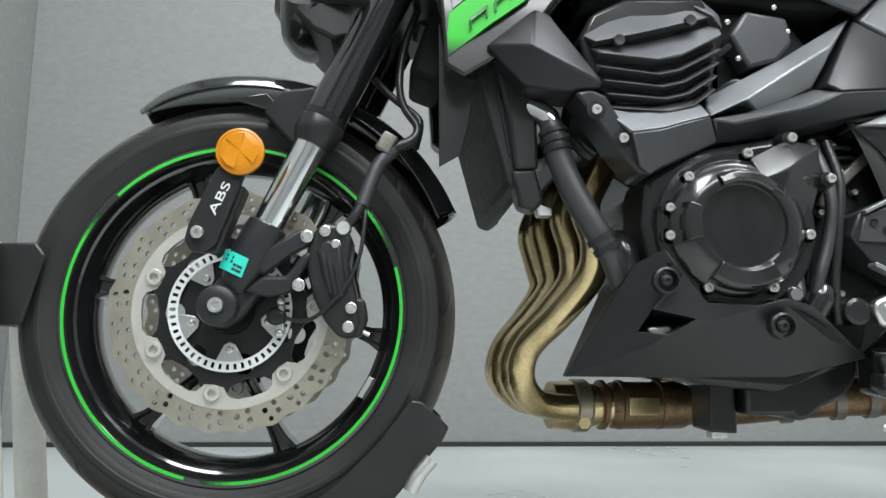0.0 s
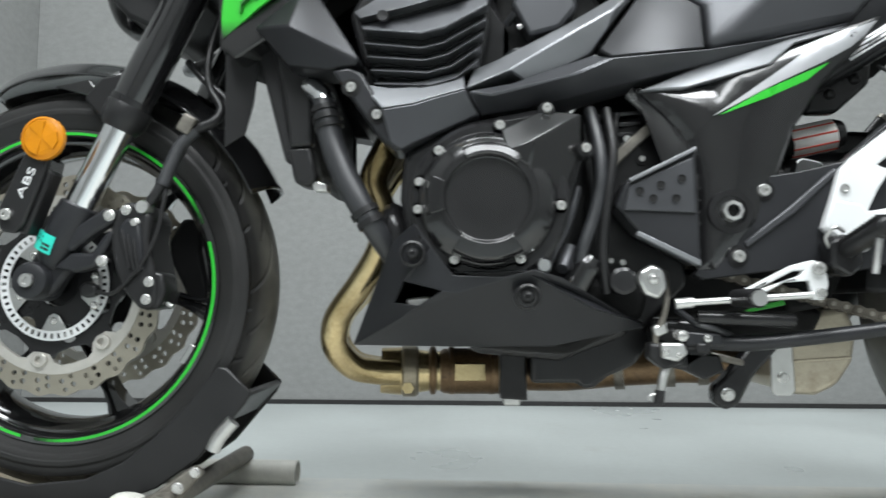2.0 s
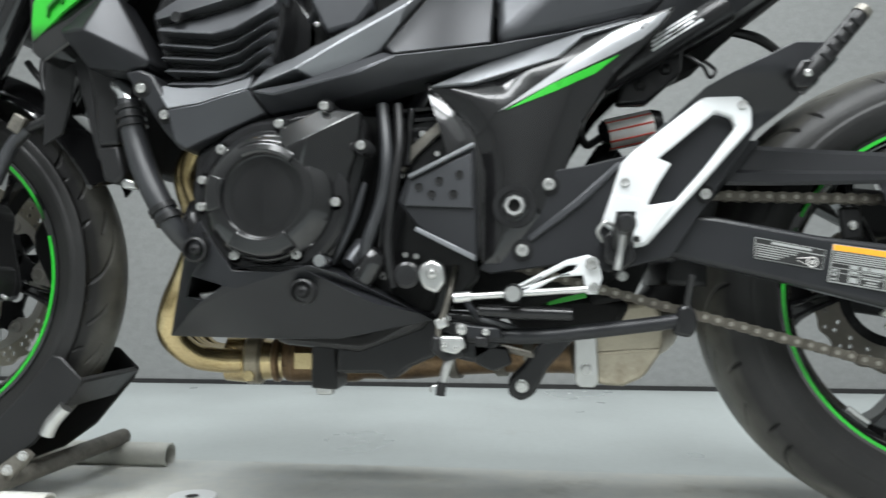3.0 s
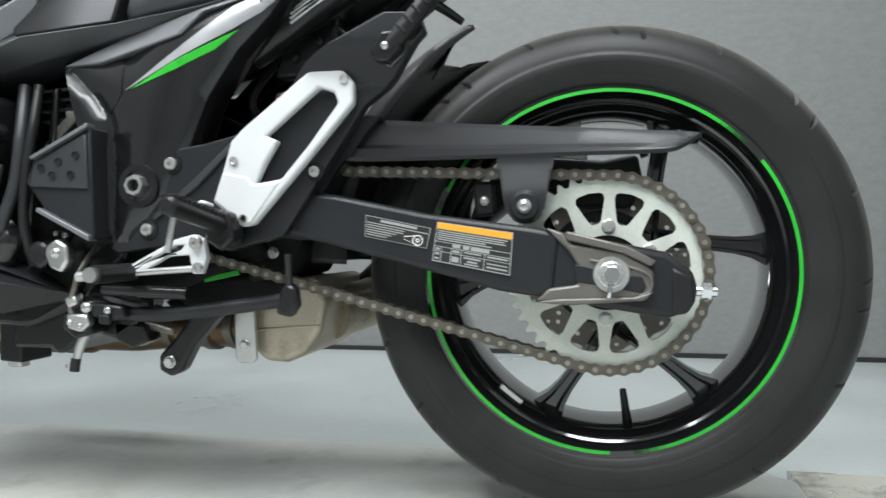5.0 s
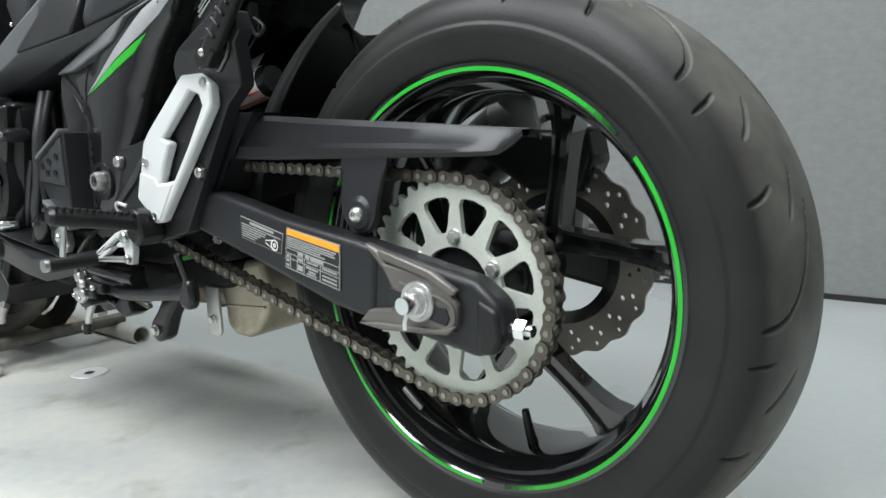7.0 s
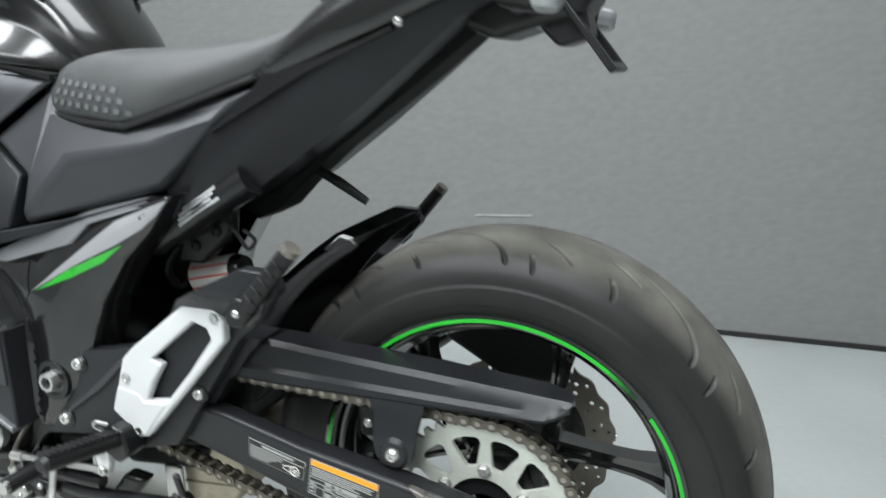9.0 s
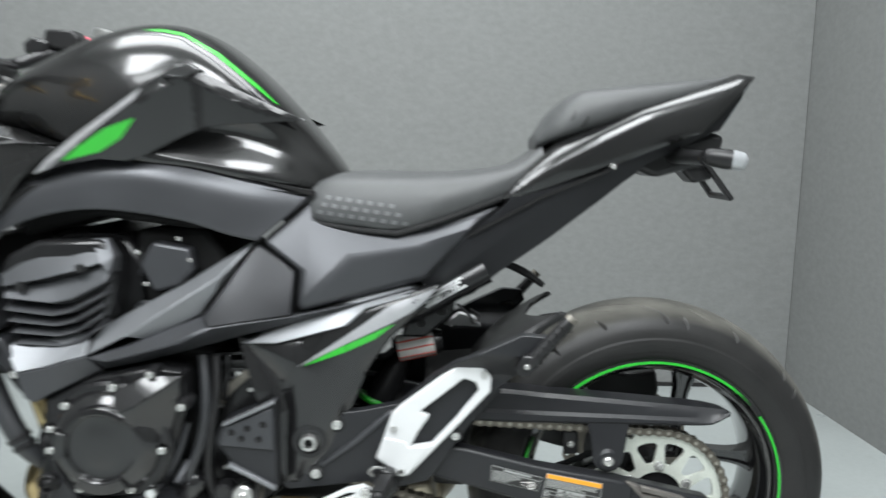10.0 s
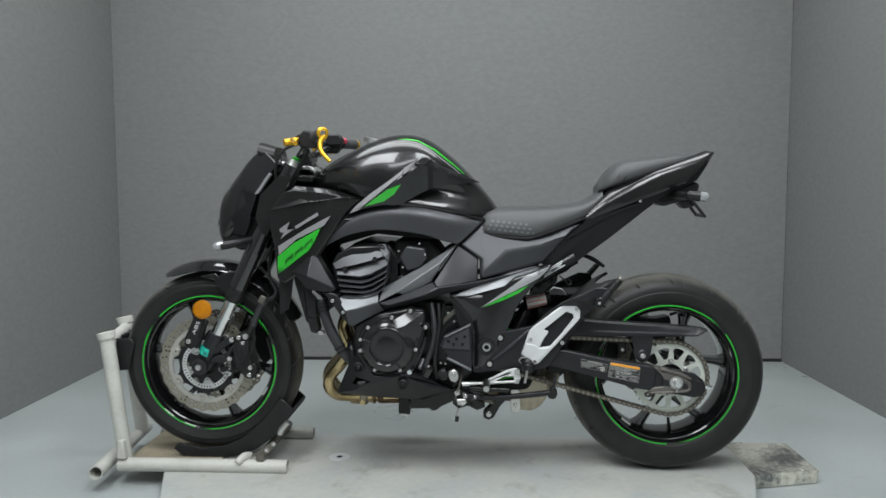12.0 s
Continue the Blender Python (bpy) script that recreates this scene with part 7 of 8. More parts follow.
for v in (0.48, 0.60, 0.72, 0.97):
    part("label_rule", sticker_on(patch(big, 0.012, 0.988, v, v + 0.016), 0.0014), GREYINK, lab)
for u in (0.10, 0.23, 0.36, 0.66):
    part("label_rule", sticker_on(patch(big, u, u + 0.010, 0.60, 0.97), 0.0014), GREYINK, lab)
for u0, u1, v0, v1 in ((0.24, 0.34, 0.50, 0.58), (0.38, 0.46, 0.50, 0.58), (0.48, 0.72, 0.50, 0.58), (0.25, 0.34, 0.64, 0.70), (0.40, 0.62, 0.64, 0.67), (0.25, 0.34, 0.80, 0.93), (0.40, 0.62, 0.76, 0.80), (0.45, 0.58, 0.84, 0.88), (0.42, 0.60, 0.91, 0.94), (0.70, 0.96, 0.64, 0.68), (0.70, 0.96, 0.80, 0.83), (0.70, 0.96, 0.88, 0.92), (0.03, 0.08, 0.64, 0.70), (0.03, 0.08, 0.76, 0.82), (0.03, 0.08, 0.88, 0.93)):
    part("print_bar", sticker_on(patch(big, u0, u1, v0, v1), 0.0014), GREYINK, lab)
lab2 = part("chain_label", sticker_on(small, 0.0006), GREYINK, left_arm, "black chain slack label with a small drawing")
part("label_ground", sticker_on(patch(small, 0.01, 0.99, 0.03, 0.97), 0.0010), INK, lab2)
part("print_bar", sticker_on(patch(small, 0.24, 0.80, 0.08, 0.20), 0.0014), GREYINK, lab2)
for k in range(6):
    part("print_bar", sticker_on(patch(small, 0.03, (0.98, 0.62, 0.60, 0.50, 0.42, 0.36)[k], 0.28 + 0.11 * k, 0.325 + 0.11 * k), 0.0014), GREYINK, lab2)
bx, bz = mixed(small, 0.84, 0.70)
for r0, r1, ox in ((0.0062, 0.0050, 0.0), (0.0024, 0.0012, 0.0)):
    bm = pierced(ring(bx, bz, r0, 28), [ring(bx, bz, r1, 24)], arm_y(bx) - 0.0015, arm_y(bx) - 0.0008)
    part("drawing", bm, WHITE, lab2)
for dz in (0.0058, -0.0058):
    part("drawing", sticker_on([(bx - 0.016, bz + 0.0035 + dz * 0.25), (bx, bz + dz), (bx, bz + dz * 0.82), (bx - 0.016, bz + 0.0027 + dz * 0.25)], 0.0015), WHITE, lab2)

# chain guard
secs = []
for x, top, lip, wide_in in ((1.100, 0.4945, 0.446, -0.088), (1.180, 0.4935, 0.4435, -0.086), (1.262, 0.4875, 0.4435, -0.084), (1.400, 0.4785, 0.4445, -0.084), (1.500, 0.4715, 0.4455, -0.086), (1.522, 0.4700, 0.4500, -0.092), (1.536, 0.4690, 0.4585, -0.102), (1.542, 0.4680, 0.4640, -0.114)):
    mid = lip + 0.35 * (top - lip)
    secs.append([(x, -0.140, lip), (x, -0.1425, lip + 0.004), (x, -0.1415, mid - 0.003), (x, -0.1365, mid + 0.002), (x, -0.1330, top - 0.006), (x, -0.1280, top), (x, wide_in, top - 0.002), (x, wide_in + 0.002, top - 0.010), (x, wide_in - 0.001, top - 0.009), (x, -0.1260, top - 0.004), (x, -0.1330, mid), (x, -0.1370, lip)])
cg = part("chain_guard", skin(catmull(np.array(secs), 40), close_v=True, cap=True), COWL, bike, "charcoal plastic chain guard", angle=24)
part("guard_leg", panel([(1.318, 0.450), (1.386, 0.450), (1.379, 0.430), (1.374, 0.386), (1.366, 0.374), (1.340, 0.372), (1.330, 0.384), (1.325, 0.430)], lambda x, z: -0.1405 - 0.010 * min(1, max(0, (0.440 - z) / 0.04)), lambda x, z: -0.134 - 0.010 * min(1, max(0, (0.440 - z) / 0.04))), COWL, cg)
part("guard_front", panel([(1.062, 0.486), (1.100, 0.499), (1.184, 0.497), (1.156, 0.468), (1.132, 0.436), (1.112, 0.406), (1.070, 0.404), (1.058, 0.440)], lambda x, z: -0.1455 + 0.08 * max(0, x - 1.15), -0.100), COWL, cg, bevel=0.003)
part("guard_boss", lathe([(0.0, -0.153), (0.014, -0.153), (0.019, -0.149), (0.020, -0.140), (0, -0.140)], 1.352, 0.388, 30), COWL, cg)
bolt(DOME, 1.352, -0.154, 0.388, 0.0095, cg)
ear = part("guard_ear", slab([(1.286, 0.420), (1.312, 0.420), (1.314, 0.380), (1.290, 0.378)], -0.108, -0.098), PLASTIC, cg, bevel=0.004)
bolt(DOME, 1.301, -0.109, 0.397, 0.0070, ear)
part("chain_slider", slab([(0.980, 0.425), (1.08, 0.418), (1.10, 0.405), (1.00, 0.405)], -0.128, -0.092), PLASTIC, bike, bevel=0.004)

# inner rear mudguard
hug = []
for k in range(12):
    f = k / 11
    a = radians(178 - 60 * f)
    w = 0.101 - 0.008 * f
    top = 0.366 - 0.022 * f
    deep = 0.048 * (1 - 0.80 * f)
    row = []
    for u, drop in ((-1.0, deep), (-1.0, deep * 0.55), (-0.985, 0.008), (-0.955, 0.002), (-0.6, 0.0), (0, -0.003), (0.6, 0.0), (0.955, 0.002), (0.985, 0.008), (1.0, deep * 0.55), (1.0, deep)):
        back = radians(7) * max(0, f - 0.86) / 0.14 * (1 - abs(u)) * 2
        row.append((1.445 + (top - drop) * math.cos(a + back), w * u, 0.310 + (top - drop) * math.sin(a + back)))
    hug.append(row)
hg = part("hugger", skin(catmull(np.array(hug), 48)), PLASTIC, bike, "black plastic rear hugger", angle=30)
md = hg.modifiers.new("wall", "SOLIDIFY")
md.thickness, md.offset = 0.003, 1
part("hugger_mount", slab([(1.06, 0.49), (1.16, 0.50), (1.17, 0.44), (1.06, 0.44)], -0.10, 0.10), DARK, hg, bevel=0.006)

# shock and its reservoir
sh = part("shock_absorber", tube([(0.945, -0.02, 0.365), (0.96, -0.02, 0.395), (0.995, -0.02, 0.460), (1.02, 0.0, 0.510)], [0.020, 0.026, 0.026, 0.020], 20, straight=True), ENGINE, bike, "rear shock with green spring")
coil = []
for k in range(90):
    a = k / 90 * 1.2 * 2 * math.pi
    f = k / 89
    c = Vector((0.966 + 0.012 * f, -0.02, 0.424 + 0.022 * f))
    e1, e2 = Vector((0.88, 0, -0.47)), Vector((0, 1, 0))
    coil.append(c + 0.026 * (math.cos(a) * e1 + math.sin(a) * e2))
part("spring", tube(coil, 0.0052, 8, 2), GREENP, sh, "green coil spring")
can = part("reservoir", tube([(1.006, -0.033, 0.527), (1.012, -0.033, 0.5285), (1.078, -0.030, 0.543), (1.088, -0.030, 0.5445)], [0.017, 0.0215, 0.0215, 0.018], 28, straight=True), ENGINE, sh, "shock reservoir with a white and red label")
ax = (Vector((1.074, -0.030, 0.542)) - Vector((1.014, -0.033, 0.529))).normalized()
part("label_sleeve", tube([Vector((1.014, -0.033, 0.529)), Vector((1.074, -0.030, 0.542))], [0.0222, 0.0222], 28, straight=True), WHITE, can, "white label sleeve")
side_v = Vector((0, -1, 0))
up_v = ax.cross(side_v).normalized()
for a in (-38, -2, 36, 70):
    d = side_v * math.cos(radians(a)) + up_v * math.sin(radians(a))
    p, q = Vector((1.014, -0.033, 0.529)) + d * 0.0215, Vector((1.074, -0.030, 0.542)) + d * 0.0215
    part("red_line", rod(p, q, 0.0016, seg=8), RED, can)
part("reservoir_hose", tube([(1.006, -0.033, 0.527), (0.985, -0.04, 0.515), (0.978, -0.05, 0.545), (1.01, -0.03, 0.60)], 0.0055, 12), PLASTIC, sh)
part("frame_tube", tube([(1.000, -0.094, 0.585), (1.050, -0.098, 0.615), (1.100, -0.101, 0.645), (1.155, -0.100, 0.677)], [0.016, 0.0205, 0.0205, 0.0205], 20), ENGINE, bike, "black subframe tube")
tube_a, tube_b = Vector((1.060, -0.0988, 0.6210)), Vector((1.122, -0.1010, 0.6580))
tube_n = (tube_b - tube_a).normalized()
for k, a in enumerate((-8, 6, 20, 34, 48)):
    d = Vector((0, -1, 0)) * math.cos(radians(a)) + tube_n.cross(Vector((0, -1, 0))).normalized() * -math.sin(radians(a))
    p, q = tube_a.lerp(tube_b, 0.04 * (k % 3)), tube_a.lerp(tube_b, 1 - 0.07 * ((k * 2) % 3))
    part("print_bar", rod(p + d * 0.0192, q + d * 0.0192, 0.0022, seg=8), SILVER, bike, "silver print on the subframe tube")
part("subframe_gusset", slab([(1.020, 0.560), (1.040, 0.620), (1.110, 0.640), (1.105, 0.600), (1.060, 0.560)], -0.080, -0.060), ENGINE, bike, bevel=0.005)
for x, z in ((1.052, 0.585), (1.085, 0.605)):
    bolt(BLACKDOME, x, -0.081, z, 0.008, bike)
part("cable_loop", tube([(1.110, -0.090, 0.620), (1.128, -0.095, 0.605), (1.138, -0.092, 0.590), (1.146, -0.088, 0.600), (1.132, -0.09, 0.612)], 0.0025, 8), PLASTIC, bike)

# heel guards, passenger brackets
WH = [(1.120, 0.551), (1.150, 0.544), (1.163, 0.528), (1.163, 0.505), (1.106, 0.440), (1.042, 0.369), (1.028, 0.366), (0.991, 0.396), (1.003, 0.430), (1.014, 0.466), (1.028, 0.480), (1.070, 0.512)]
WI = [(1.122, 0.524), (1.140, 0.518), (1.145, 0.506), (1.110, 0.460), (1.076, 0.421), (1.044, 0.416), (1.056, 0.440), (1.072, 0.465), (1.057, 0.471)]
for sy in (-1, 1):
    br = part("footrest_bracket", panel([(0.930, 0.460), (0.972, 0.466), (1.024, 0.478), (1.110, 0.552), (1.150, 0.572), (1.205, 0.598), (1.243, 0.596), (1.250, 0.576), (1.208, 0.532), (1.172, 0.505), (1.128, 0.440), (1.072, 0.356), (1.000, 0.338), (0.980, 0.352), (0.858, 0.336), (0.846, 0.342), (0.905, 0.400)], lambda x, z, s=sy: s * (0.168 + 0.9 * min(0.04, max(0, z - 0.525))), lambda x, z, s=sy: s * (0.150 + 0.9 * min(0.04, max(0, z - 0.525)))), COWL, bike, "charcoal cast footrest bracket", bevel=0.004)
    part("bracket_rib", slab([(0.905, 0.381), (0.960, 0.424), (1.012, 0.470), (1.018, 0.466), (0.966, 0.416), (0.908, 0.374)], sy * 0.1725, sy * 0.165), SATIN, br, bevel=0.002)
    part("bracket_slot", slab([(1.196, 0.548), (1.203, 0.566), (1.222, 0.572), (1.234, 0.566), (1.228, 0.550), (1.212, 0.536)], sy * 0.2060, sy * 0.200), GLOSS, br, bevel=0.002)
    heel = part("heel_guard", pierced(WH, [WI], sy * 0.183, sy * 0.169), SILVER, br, "silver painted heel guard", bevel=0.003, segments=2)
    part("heel_facet", slab([(0.993, 0.398), (1.004, 0.430), (1.036, 0.424), (1.042, 0.415), (1.074, 0.417), (1.040, 0.371), (1.028, 0.369)], sy * 0.1845, sy * 0.176), SILVER, heel, bevel=0.002)
    for x, z in ((1.018, 0.443), (1.152, 0.532), (1.030, 0.376)):
        part("heel_screw", lathe([(0.0, 0.0), (0.0030, 0.0), (0.0036, -0.0012), (0.0052, -0.0012), (0.0058, 0.001)], x, z, 18, cy=sy * 0.1845), STEEL, heel)
    for x, z, r in ((0.930, 0.443, 0.0085), (0.898, 0.364, 0.0085), (1.112, 0.430, 0.0072)):
        bolt(SOCKET, x, sy * 0.169, z, r, br, side=sy)
        part("washer", lathe([(0.0, -0.001), (r * 1.5, -0.001), (r * 1.6, 0.002)], x, z, 28, cy=sy * 0.1685), ENGINE, br)
    bolt(SOCKET, 1.213, sy * 0.206, 0.551, 0.0042, br, side=sy)
    if sy > 0:
        part("footrest", tube([(1.000, sy * 0.170, 0.366), (0.985, sy * 0.215, 0.368), (0.958, sy * 0.275, 0.372)], [0.011, 0.010, 0.0085], 14), ALU, br, "folding footrest with grooved top")
    part("peg_hinge", rod((1.008, sy * 0.170, 0.352), (1.008, sy * 0.192, 0.352), 0.012), ENGINE, br)
    bolt(SOCKET, 1.008, sy * 0.193, 0.352, 0.0065, br, side=sy)
peg_l = part("peg_rubber", tube([(1.004, -0.302, 0.386), (1.004, -0.297, 0.386), (1.010, -0.196, 0.368)], [0.007, 0.0105, 0.0105], 12, straight=True), PLASTIC, bike, "ribbed black footrest bar")
for k in range(12):
    p = Vector((1.004, -0.294, 0.3855)).lerp(Vector((1.0095, -0.204, 0.3690)), k / 11)
    part("peg_tooth", box((p.x, p.y, p.z + 0.0105), (0.019, 0.0038, 0.004), (10, 0, 0)), PLASTIC, peg_l)
part("feeler", rod((1.003, -0.284, 0.378), (0.996, -0.286, 0.338), 0.0036), STEEL, peg_l, "bare steel lean feeler")
part("peg_bracket", slab([(0.992, 0.350), (0.990, 0.378), (1.004, 0.388), (1.022, 0.382), (1.028, 0.352), (1.012, 0.338)], -0.204, -0.168), ENGINE, peg_l, "black footrest hinge", bevel=0.004)
part("return_spring", tube([(0.992, -0.196, 0.372), (0.984, -0.206, 0.384), (0.992, -0.212, 0.394), (1.004, -0.206, 0.390)], 0.0022, 8), STEEL, peg_l, "steel return spring")
for sy in (-1, 1):
    pp = part("passenger_peg", tube([(1.213, sy * 0.214, 0.556), (1.221, sy * 0.214, 0.564), (1.268, sy * 0.212, 0.619), (1.273, sy * 0.212, 0.625)], [0.0095, 0.0105, 0.0098, 0.0085], 14, straight=True), PLASTIC, bike, "folded black passenger footrest")
    part("peg_end", tube([(1.271, sy * 0.212, 0.623), (1.276, sy * 0.212, 0.629)], [0.0102, 0.0092], 16, straight=True), GRIME, pp, "worn metal end of the footrest")
    for k in range(5):
        p = Vector((1.229, sy * 0.2225, 0.5730)).lerp(Vector((1.262, sy * 0.2205, 0.6120)), k / 4)
        part("peg_rib", box(p, (0.014, 0.006, 0.0035), (0, 43, 0)), PLASTIC, pp, bevel=0.0008)
    part("hinge_lug", slab([(1.194, 0.552), (1.206, 0.572), (1.222, 0.572), (1.228, 0.556), (1.214, 0.540), (1.200, 0.540)], sy * 0.222, sy * 0.204), ENGINE, pp, bevel=0.003)
    bolt(DOME, 1.211, sy * 0.2225, 0.556, 0.0050, pp, side=sy)

# gear linkage
lv = part("shift_lever", pierced([(0.884, 0.318), (0.950, 0.352), (0.974, 0.358), (0.986, 0.352), (0.990, 0.330), (0.984, 0.312), (0.972, 0.312), (0.968, 0.334), (0.940, 0.332), (0.900, 0.310), (0.886, 0.308)], [[(0.905, 0.322), (0.950, 0.345), (0.962, 0.346), (0.958, 0.340), (0.930, 0.330)]], -0.196, -0.186), SILVER, bike, "slotted silver gear lever", bevel=0.0015)
part("shift_peg", rod((0.889, -0.188, 0.314), (0.888, -0.258, 0.313), 0.0105), PLASTIC, lv, "black rubber toe peg")
part("peg_tip", rod((0.888, -0.258, 0.313), (0.888, -0.264, 0.313), 0.0085), ALU, lv)
part("shift_rod", rod((0.826, -0.190, 0.308), (0.972, -0.194, 0.318), 0.0042), ALU, lv, "silver gear rod")
part("rod_end", rod((0.818, -0.190, 0.307), (0.838, -0.191, 0.309), 0.0065), STEEL, lv)
bolt(SOCKET, 0.978, -0.197, 0.348, 0.0085, lv)
bolt(SOCKET, 0.980, -0.197, 0.320, 0.0065, lv)
clamp = part("shift_clamp", slab([(0.776, 0.345), (0.792, 0.354), (0.806, 0.346), (0.808, 0.326), (0.798, 0.312), (0.782, 0.318), (0.774, 0.334)], -0.196, -0.180), ALU, bike, "silver splined gear shaft clamp", bevel=0.004)
bolt(DOME, 0.792, -0.197, 0.336, 0.0075, clamp)

# side stand and its bracket
st = part("side_stand", tube([(0.850, -0.158, 0.264), (0.900, -0.166, 0.261), (0.960, -0.171, 0.266), (1.060, -0.177, 0.279), (1.084, -0.178, 0.284)], [0.0105, 0.0095, 0.0088, 0.0085, 0.0090], 18), COWL, bike, "black folded side stand")
part("stand_foot", slab([(1.070, 0.266), (1.076, 0.296), (1.086, 0.304), (1.096, 0.296), (1.099, 0.276), (1.090, 0.262)], -0.188, -0.172), ENGINE, st, bevel=0.005)
part("stand_tang", rod((1.086, -0.182, 0.296), (1.090, -0.196, 0.334), 0.0042), ENGINE, st)
part("stand_spring", tube([(0.846, -0.178, 0.292), (0.900, -0.180, 0.290), (0.956, -0.178, 0.288)], 0.0085, 14), ENGINE, st)
brk = part("stand_bracket", slab([(0.800, 0.290), (0.870, 0.288), (0.872, 0.246), (0.840, 0.226), (0.800, 0.236)], -0.150, -0.110), ENGINE, bike, "greasy side stand pivot bracket", bevel=0.006)
part("switch_arm", slab([(0.796, 0.282), (0.868, 0.272), (0.872, 0.254), (0.836, 0.252), (0.800, 0.262)], -0.168, -0.150), PLASTIC, brk, bevel=0.004)
part("stand_switch", slab([(0.790, 0.262), (0.826, 0.258), (0.830, 0.238), (0.806, 0.230), (0.788, 0.244)], -0.182, -0.152), PLASTIC, brk, bevel=0.004)
for x, z, r in ((0.824, 0.271, 0.0066), (0.800, 0.250, 0.0046), (0.846, 0.262, 0.0044), (0.818, 0.238, 0.0042), (0.808, 0.282, 0.0046)):
    bolt(SOCKET, x, -0.172, z, r, brk)
for poly, y0, y1, m, tip in (
        ([(0.800, 0.262), (0.828, 0.262), (0.832, 0.250), (0.820, 0.240), (0.802, 0.244)], -0.190, -0.176, ALU, "worn bare metal switch lug"),
        ([(0.826, 0.276), (0.872, 0.272), (0.876, 0.258), (0.830, 0.258)], -0.184, -0.166, COWL, "black pivot fork"),
        ([(0.842, 0.262), (0.858, 0.262), (0.858, 0.250), (0.842, 0.250)], -0.188, -0.180, PLASTIC, "black switch plug"),
        ([(0.792, 0.280), (0.806, 0.286), (0.812, 0.274), (0.798, 0.268)], -0.184, -0.170, STEEL, "worn bare metal lug"),
        ([(0.836, 0.250), (0.880, 0.246), (0.886, 0.226), (0.862, 0.216), (0.840, 0.226)], -0.150, -0.120, ENGINE, "greasy casting"),
        ([(0.872, 0.250), (0.912, 0.240), (0.912, 0.232), (0.872, 0.240)], -0.140, -0.130, GRIME, "greasy strut")):
    part("switch_piece", slab(poly, y0, y1), m, brk, tip, bevel=0.003)
for x, y, z, r in ((0.8265, -0.187, 0.270, 0.0078), (0.855, -0.187, 0.267, 0.0052), (0.806, -0.191, 0.252, 0.0040), (0.820, -0.191, 0.248, 0.0034)):
    bolt(DOME, x, y, z, r, brk)
part("drain_hose", tube([(0.816, -0.150, 0.345), (0.812, -0.176, 0.318), (0.806, -0.182, 0.292), (0.798, -0.178, 0.270), (0.800, -0.172, 0.244)], 0.0036, 10), GRIME, brk, "dull brown drain hose")
part("drain_hose", tube([(0.830, -0.150, 0.300), (0.846, -0.176, 0.284), (0.866, -0.178, 0.278), (0.890, -0.160, 0.270)], 0.0042, 10), HOSE, brk, "black switch lead")
part("stand_hook", tube([(0.812, -0.168, 0.238), (0.806, -0.172, 0.220), (0.802, -0.174, 0.200)], [0.0065, 0.0055, 0.0045], 12), STEEL, brk)
part("hook_tip", rod((0.802, -0.174, 0.206), (0.800, -0.175, 0.190), 0.0060), PLASTIC, brk)
part("hook_wire", tube([(0.800, -0.175, 0.202), (0.790, -0.176, 0.200), (0.789, -0.176, 0.194)], 0.0014, 6), STEEL, brk)
mt = part("muffler_bracket", slab([(0.930, 0.262), (0.966, 0.258), (0.930, 0.218), (0.912, 0.184), (0.896, 0.176), (0.880, 0.184), (0.880, 0.204), (0.900, 0.224)], -0.120, -0.095), ENGINE, bike, "black lower frame bracket", bevel=0.005)
bolt(HEX, 0.897, -0.122, 0.196, 0.0085, mt)
tab = part("muffler_tab", slab([(0.964, 0.262), (0.994, 0.262), (0.996, 0.196), (0.990, 0.190), (0.972, 0.190), (0.966, 0.196)], -0.080, -0.074), ALU, bike, "pale metal muffler strap", bevel=0.002)
bolt(HEX, 0.980, -0.081, 0.214, 0.0075, tab)
part("lower_link", slab([(0.860, 0.300), (0.990, 0.310), (1.040, 0.300), (1.020, 0.262), (0.900, 0.250)], -0.078, 0.090), DARK, bike, bevel=0.01)
bolt(HEX, 1.025, -0.092, 0.335, 0.008, bike)
part("suspension_link", slab([(0.985, 0.400), (1.060, 0.398), (1.062, 0.350), (1.040, 0.305), (0.985, 0.295)], -0.085, 0.085), DARK, bike, "black suspension link behind the chain", bevel=0.008)
part("frame_lower", slab([(0.800, 0.370), (0.900, 0.360), (1.00, 0.380), (1.02, 0.330), (0.90, 0.290), (0.80, 0.290)], -0.105, 0.105), DARK, bike, bevel=0.01)
for z in (0.300, 0.285):
    part("link_flash", box((0.955, -0.094, z + 0.02), (0.050, 0.004, 0.007), (0, -12, 0)), GREENP, bike, "green suspension link edge", bevel=0.001)

# rear caliper
rc = part("rear_caliper", slab([(1.310, 0.462), (1.380, 0.468), (1.440, 0.462), (1.488, 0.470), (1.496, 0.430), (1.480, 0.395), (1.410, 0.395), (1.330, 0.440)], 0.078, 0.130), PLASTIC, bike, "black rear brake caliper", bevel=0.007)
part("caliper_pad_spring", slab([(1.352, 0.506), (1.402, 0.516), (1.412, 0.501), (1.420, 0.464), (1.380, 0.460), (1.376, 0.486)], 0.094, 0.128), ALU, rc, bevel=0.003)
part("caliper_hose", tube([(1.492, 0.10, 0.470), (1.512, 0.10, 0.478), (1.500, 0.105, 0.488), (1.46, 0.11, 0.486), (1.40, 0.12, 0.480)], 0.0048, 10), PLASTIC, rc)
part("caliper_stay", slab([(1.420, 0.330), (1.470, 0.330), (1.470, 0.415), (1.430, 0.415)], 0.110, 0.122), ALU, rc, bevel=0.003)

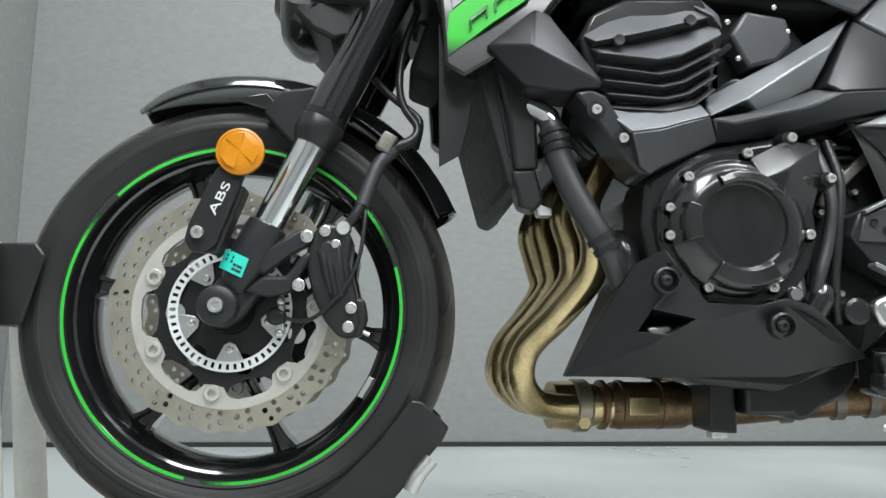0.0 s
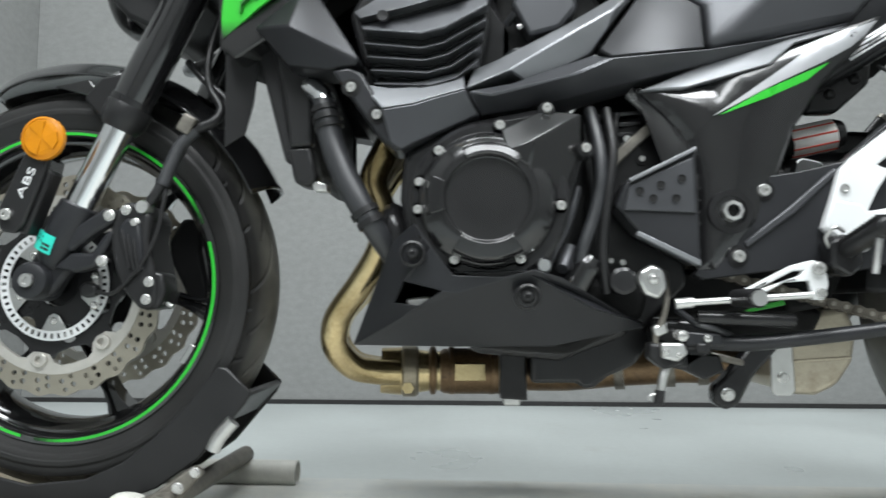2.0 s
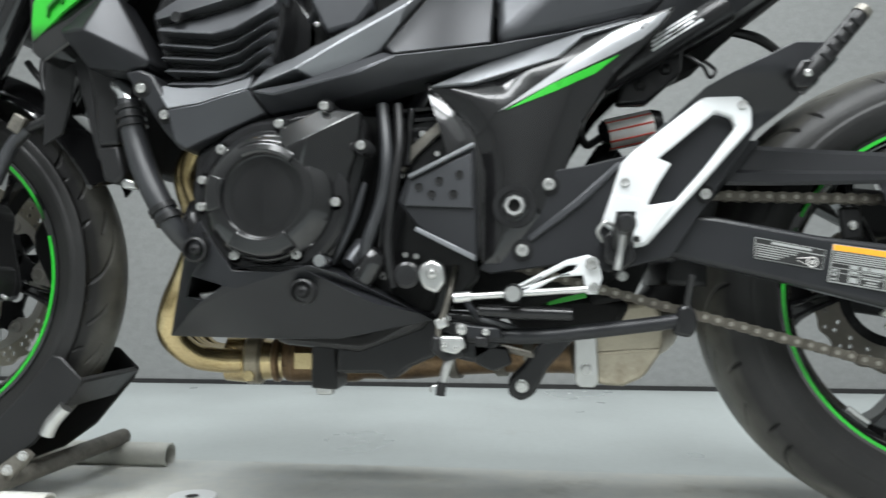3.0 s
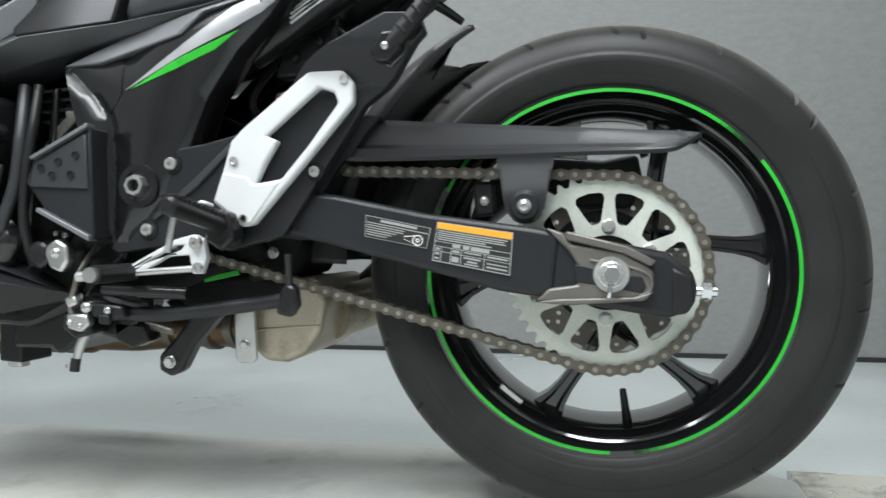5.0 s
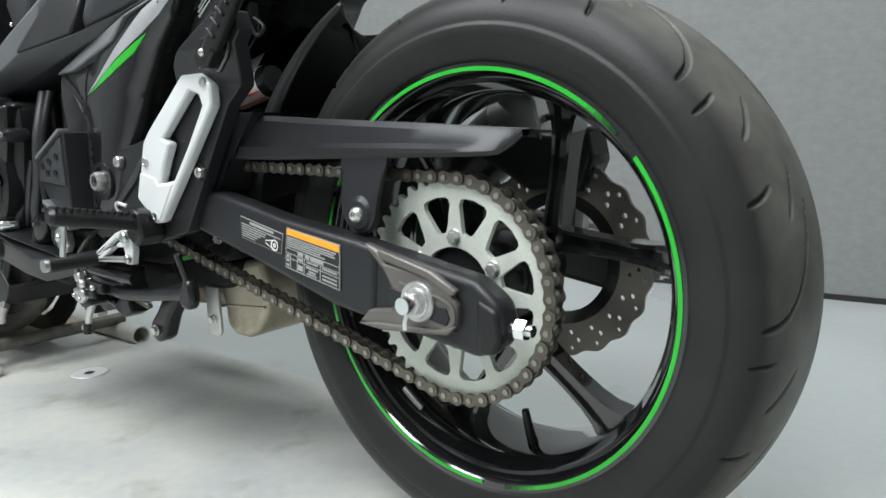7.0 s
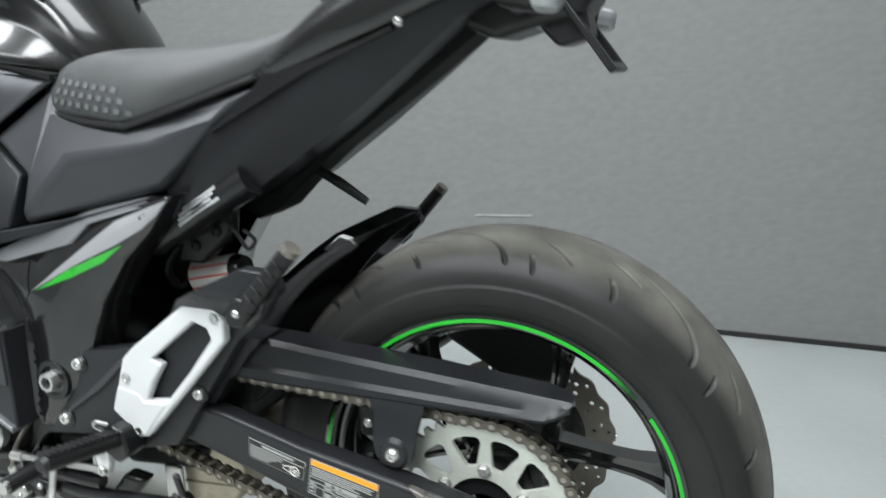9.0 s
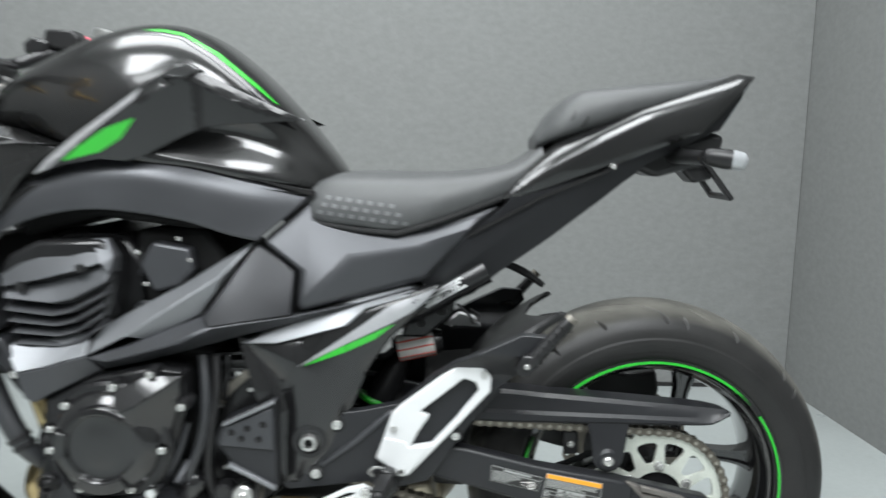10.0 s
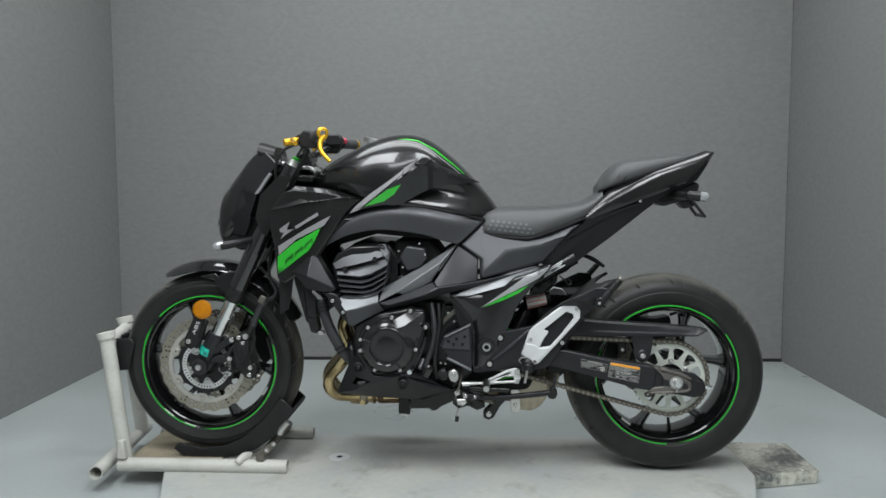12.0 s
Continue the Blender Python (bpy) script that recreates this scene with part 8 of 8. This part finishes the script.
# ---- wheel chock ----
chock = thing("wheel_chock", (-0.05, 0.03, 0), "chipped white tubular wheel chock with black cradle plates", "wheel chock")
part("side_tube", pipe((-0.262, -0.128, 0.023), (0.272, -0.128, 0.023), 0.0215, 0.003), STANDPAINT, chock, "white side tube with an open end")
part("side_tube", pipe((-0.262, 0.192, 0.023), (0.282, 0.192, 0.023), 0.0215, 0.003), STANDPAINT, chock, "white side tube with an open end")
part("cross_tube", pipe((-0.300, -0.205, 0.023), (-0.345, 0.240, 0.023), 0.0215, 0.003), STANDPAINT, chock)
for y, x0, x1 in ((-0.115, -0.248, -0.296), (0.165, -0.325, -0.373)):
    up = part("upright", rod((x0, y, 0.030), (x1, y, 0.430), 0.022), STANDPAINT, chock, "white upright tube")
    part("upright_head", tube([(x1 + 0.002, y, 0.420), (x1 - 0.002, y, 0.440)], [0.026, 0.027], 20, straight=True), STANDPAINT, up)
part("top_bar", rod((-0.293, -0.115, 0.405), (-0.370, 0.165, 0.405), 0.018), STANDPAINT, chock)
part("foot_gusset", slab([(-0.262, 0.046), (-0.232, 0.046), (-0.240, 0.105), (-0.256, 0.105)], -0.150, -0.110), STANDPAINT, chock, bevel=0.004)
part("deck", box((-0.10, 0.03, 0.026), (0.30, 0.28, 0.012)), BOARD, chock, "worn tan deck board", bevel=0.003)
for sy in (-1, 1):
    y0, y1 = sy * 0.079, sy * 0.0735
    part("front_cradle", slab([(-0.318, 0.412), (-0.238, 0.414), (-0.226, 0.398), (-0.248, 0.312), (-0.300, 0.308), (-0.318, 0.330)], y0, y1), PLASTIC, chock, "black front cradle plate", bevel=0.004)
    cr = part("rear_cradle", slab([(0.236, 0.222), (0.250, 0.220), (0.284, 0.188), (0.276, 0.172), (0.214, 0.098), (0.160, 0.060), (0.090, 0.034), (0.000, 0.026), (-0.080, 0.034), (-0.110, 0.058), (-0.090, 0.078), (-0.020, 0.062), (0.060, 0.070), (0.110, 0.092), (0.150, 0.124), (0.194, 0.168)], y0, y1), PLASTIC, chock, "black rear cradle plate", bevel=0.003)
part("front_cradle_bar", box((-0.309, 0.0, 0.36), (0.012, 0.150, 0.098)), PLASTIC, chock, bevel=0.004)
part("rear_cradle_bar", box((0.262, 0.0, 0.168), (0.055, 0.150, 0.010), (0, -48, 0)), PLASTIC, chock, bevel=0.003)
part("cradle_axle", rod((0.190, -0.140, 0.052), (0.190, 0.200, 0.052), 0.014), GRIME, chock)
part("cradle_link", tube([(0.262, -0.082, 0.150), (0.245, -0.084, 0.130), (0.236, -0.084, 0.112)], 0.010, 12), ALU, chock, "bright cradle pin")
part("latch_plate", slab([(0.120, 0.020), (0.200, 0.050), (0.235, 0.088), (0.222, 0.098), (0.168, 0.060), (0.110, 0.040)], -0.118, -0.100), GRIME, chock, "greasy latch plate", bevel=0.004)
for x, z, r in ((0.165, 0.040, 0.010), (0.186, 0.056, 0.009), (0.204, 0.070, 0.008), (0.226, 0.090, 0.007)):
    bolt(HEX, x, -0.119, z, r, chock)
part("rag", tube([(0.120, -0.150, 0.040), (0.135, -0.128, 0.052), (0.150, -0.105, 0.046), (0.160, -0.100, 0.030)], [0.010, 0.014, 0.012, 0.008], 10), STANDPAINT, chock, "white tape wrapped on the tube")
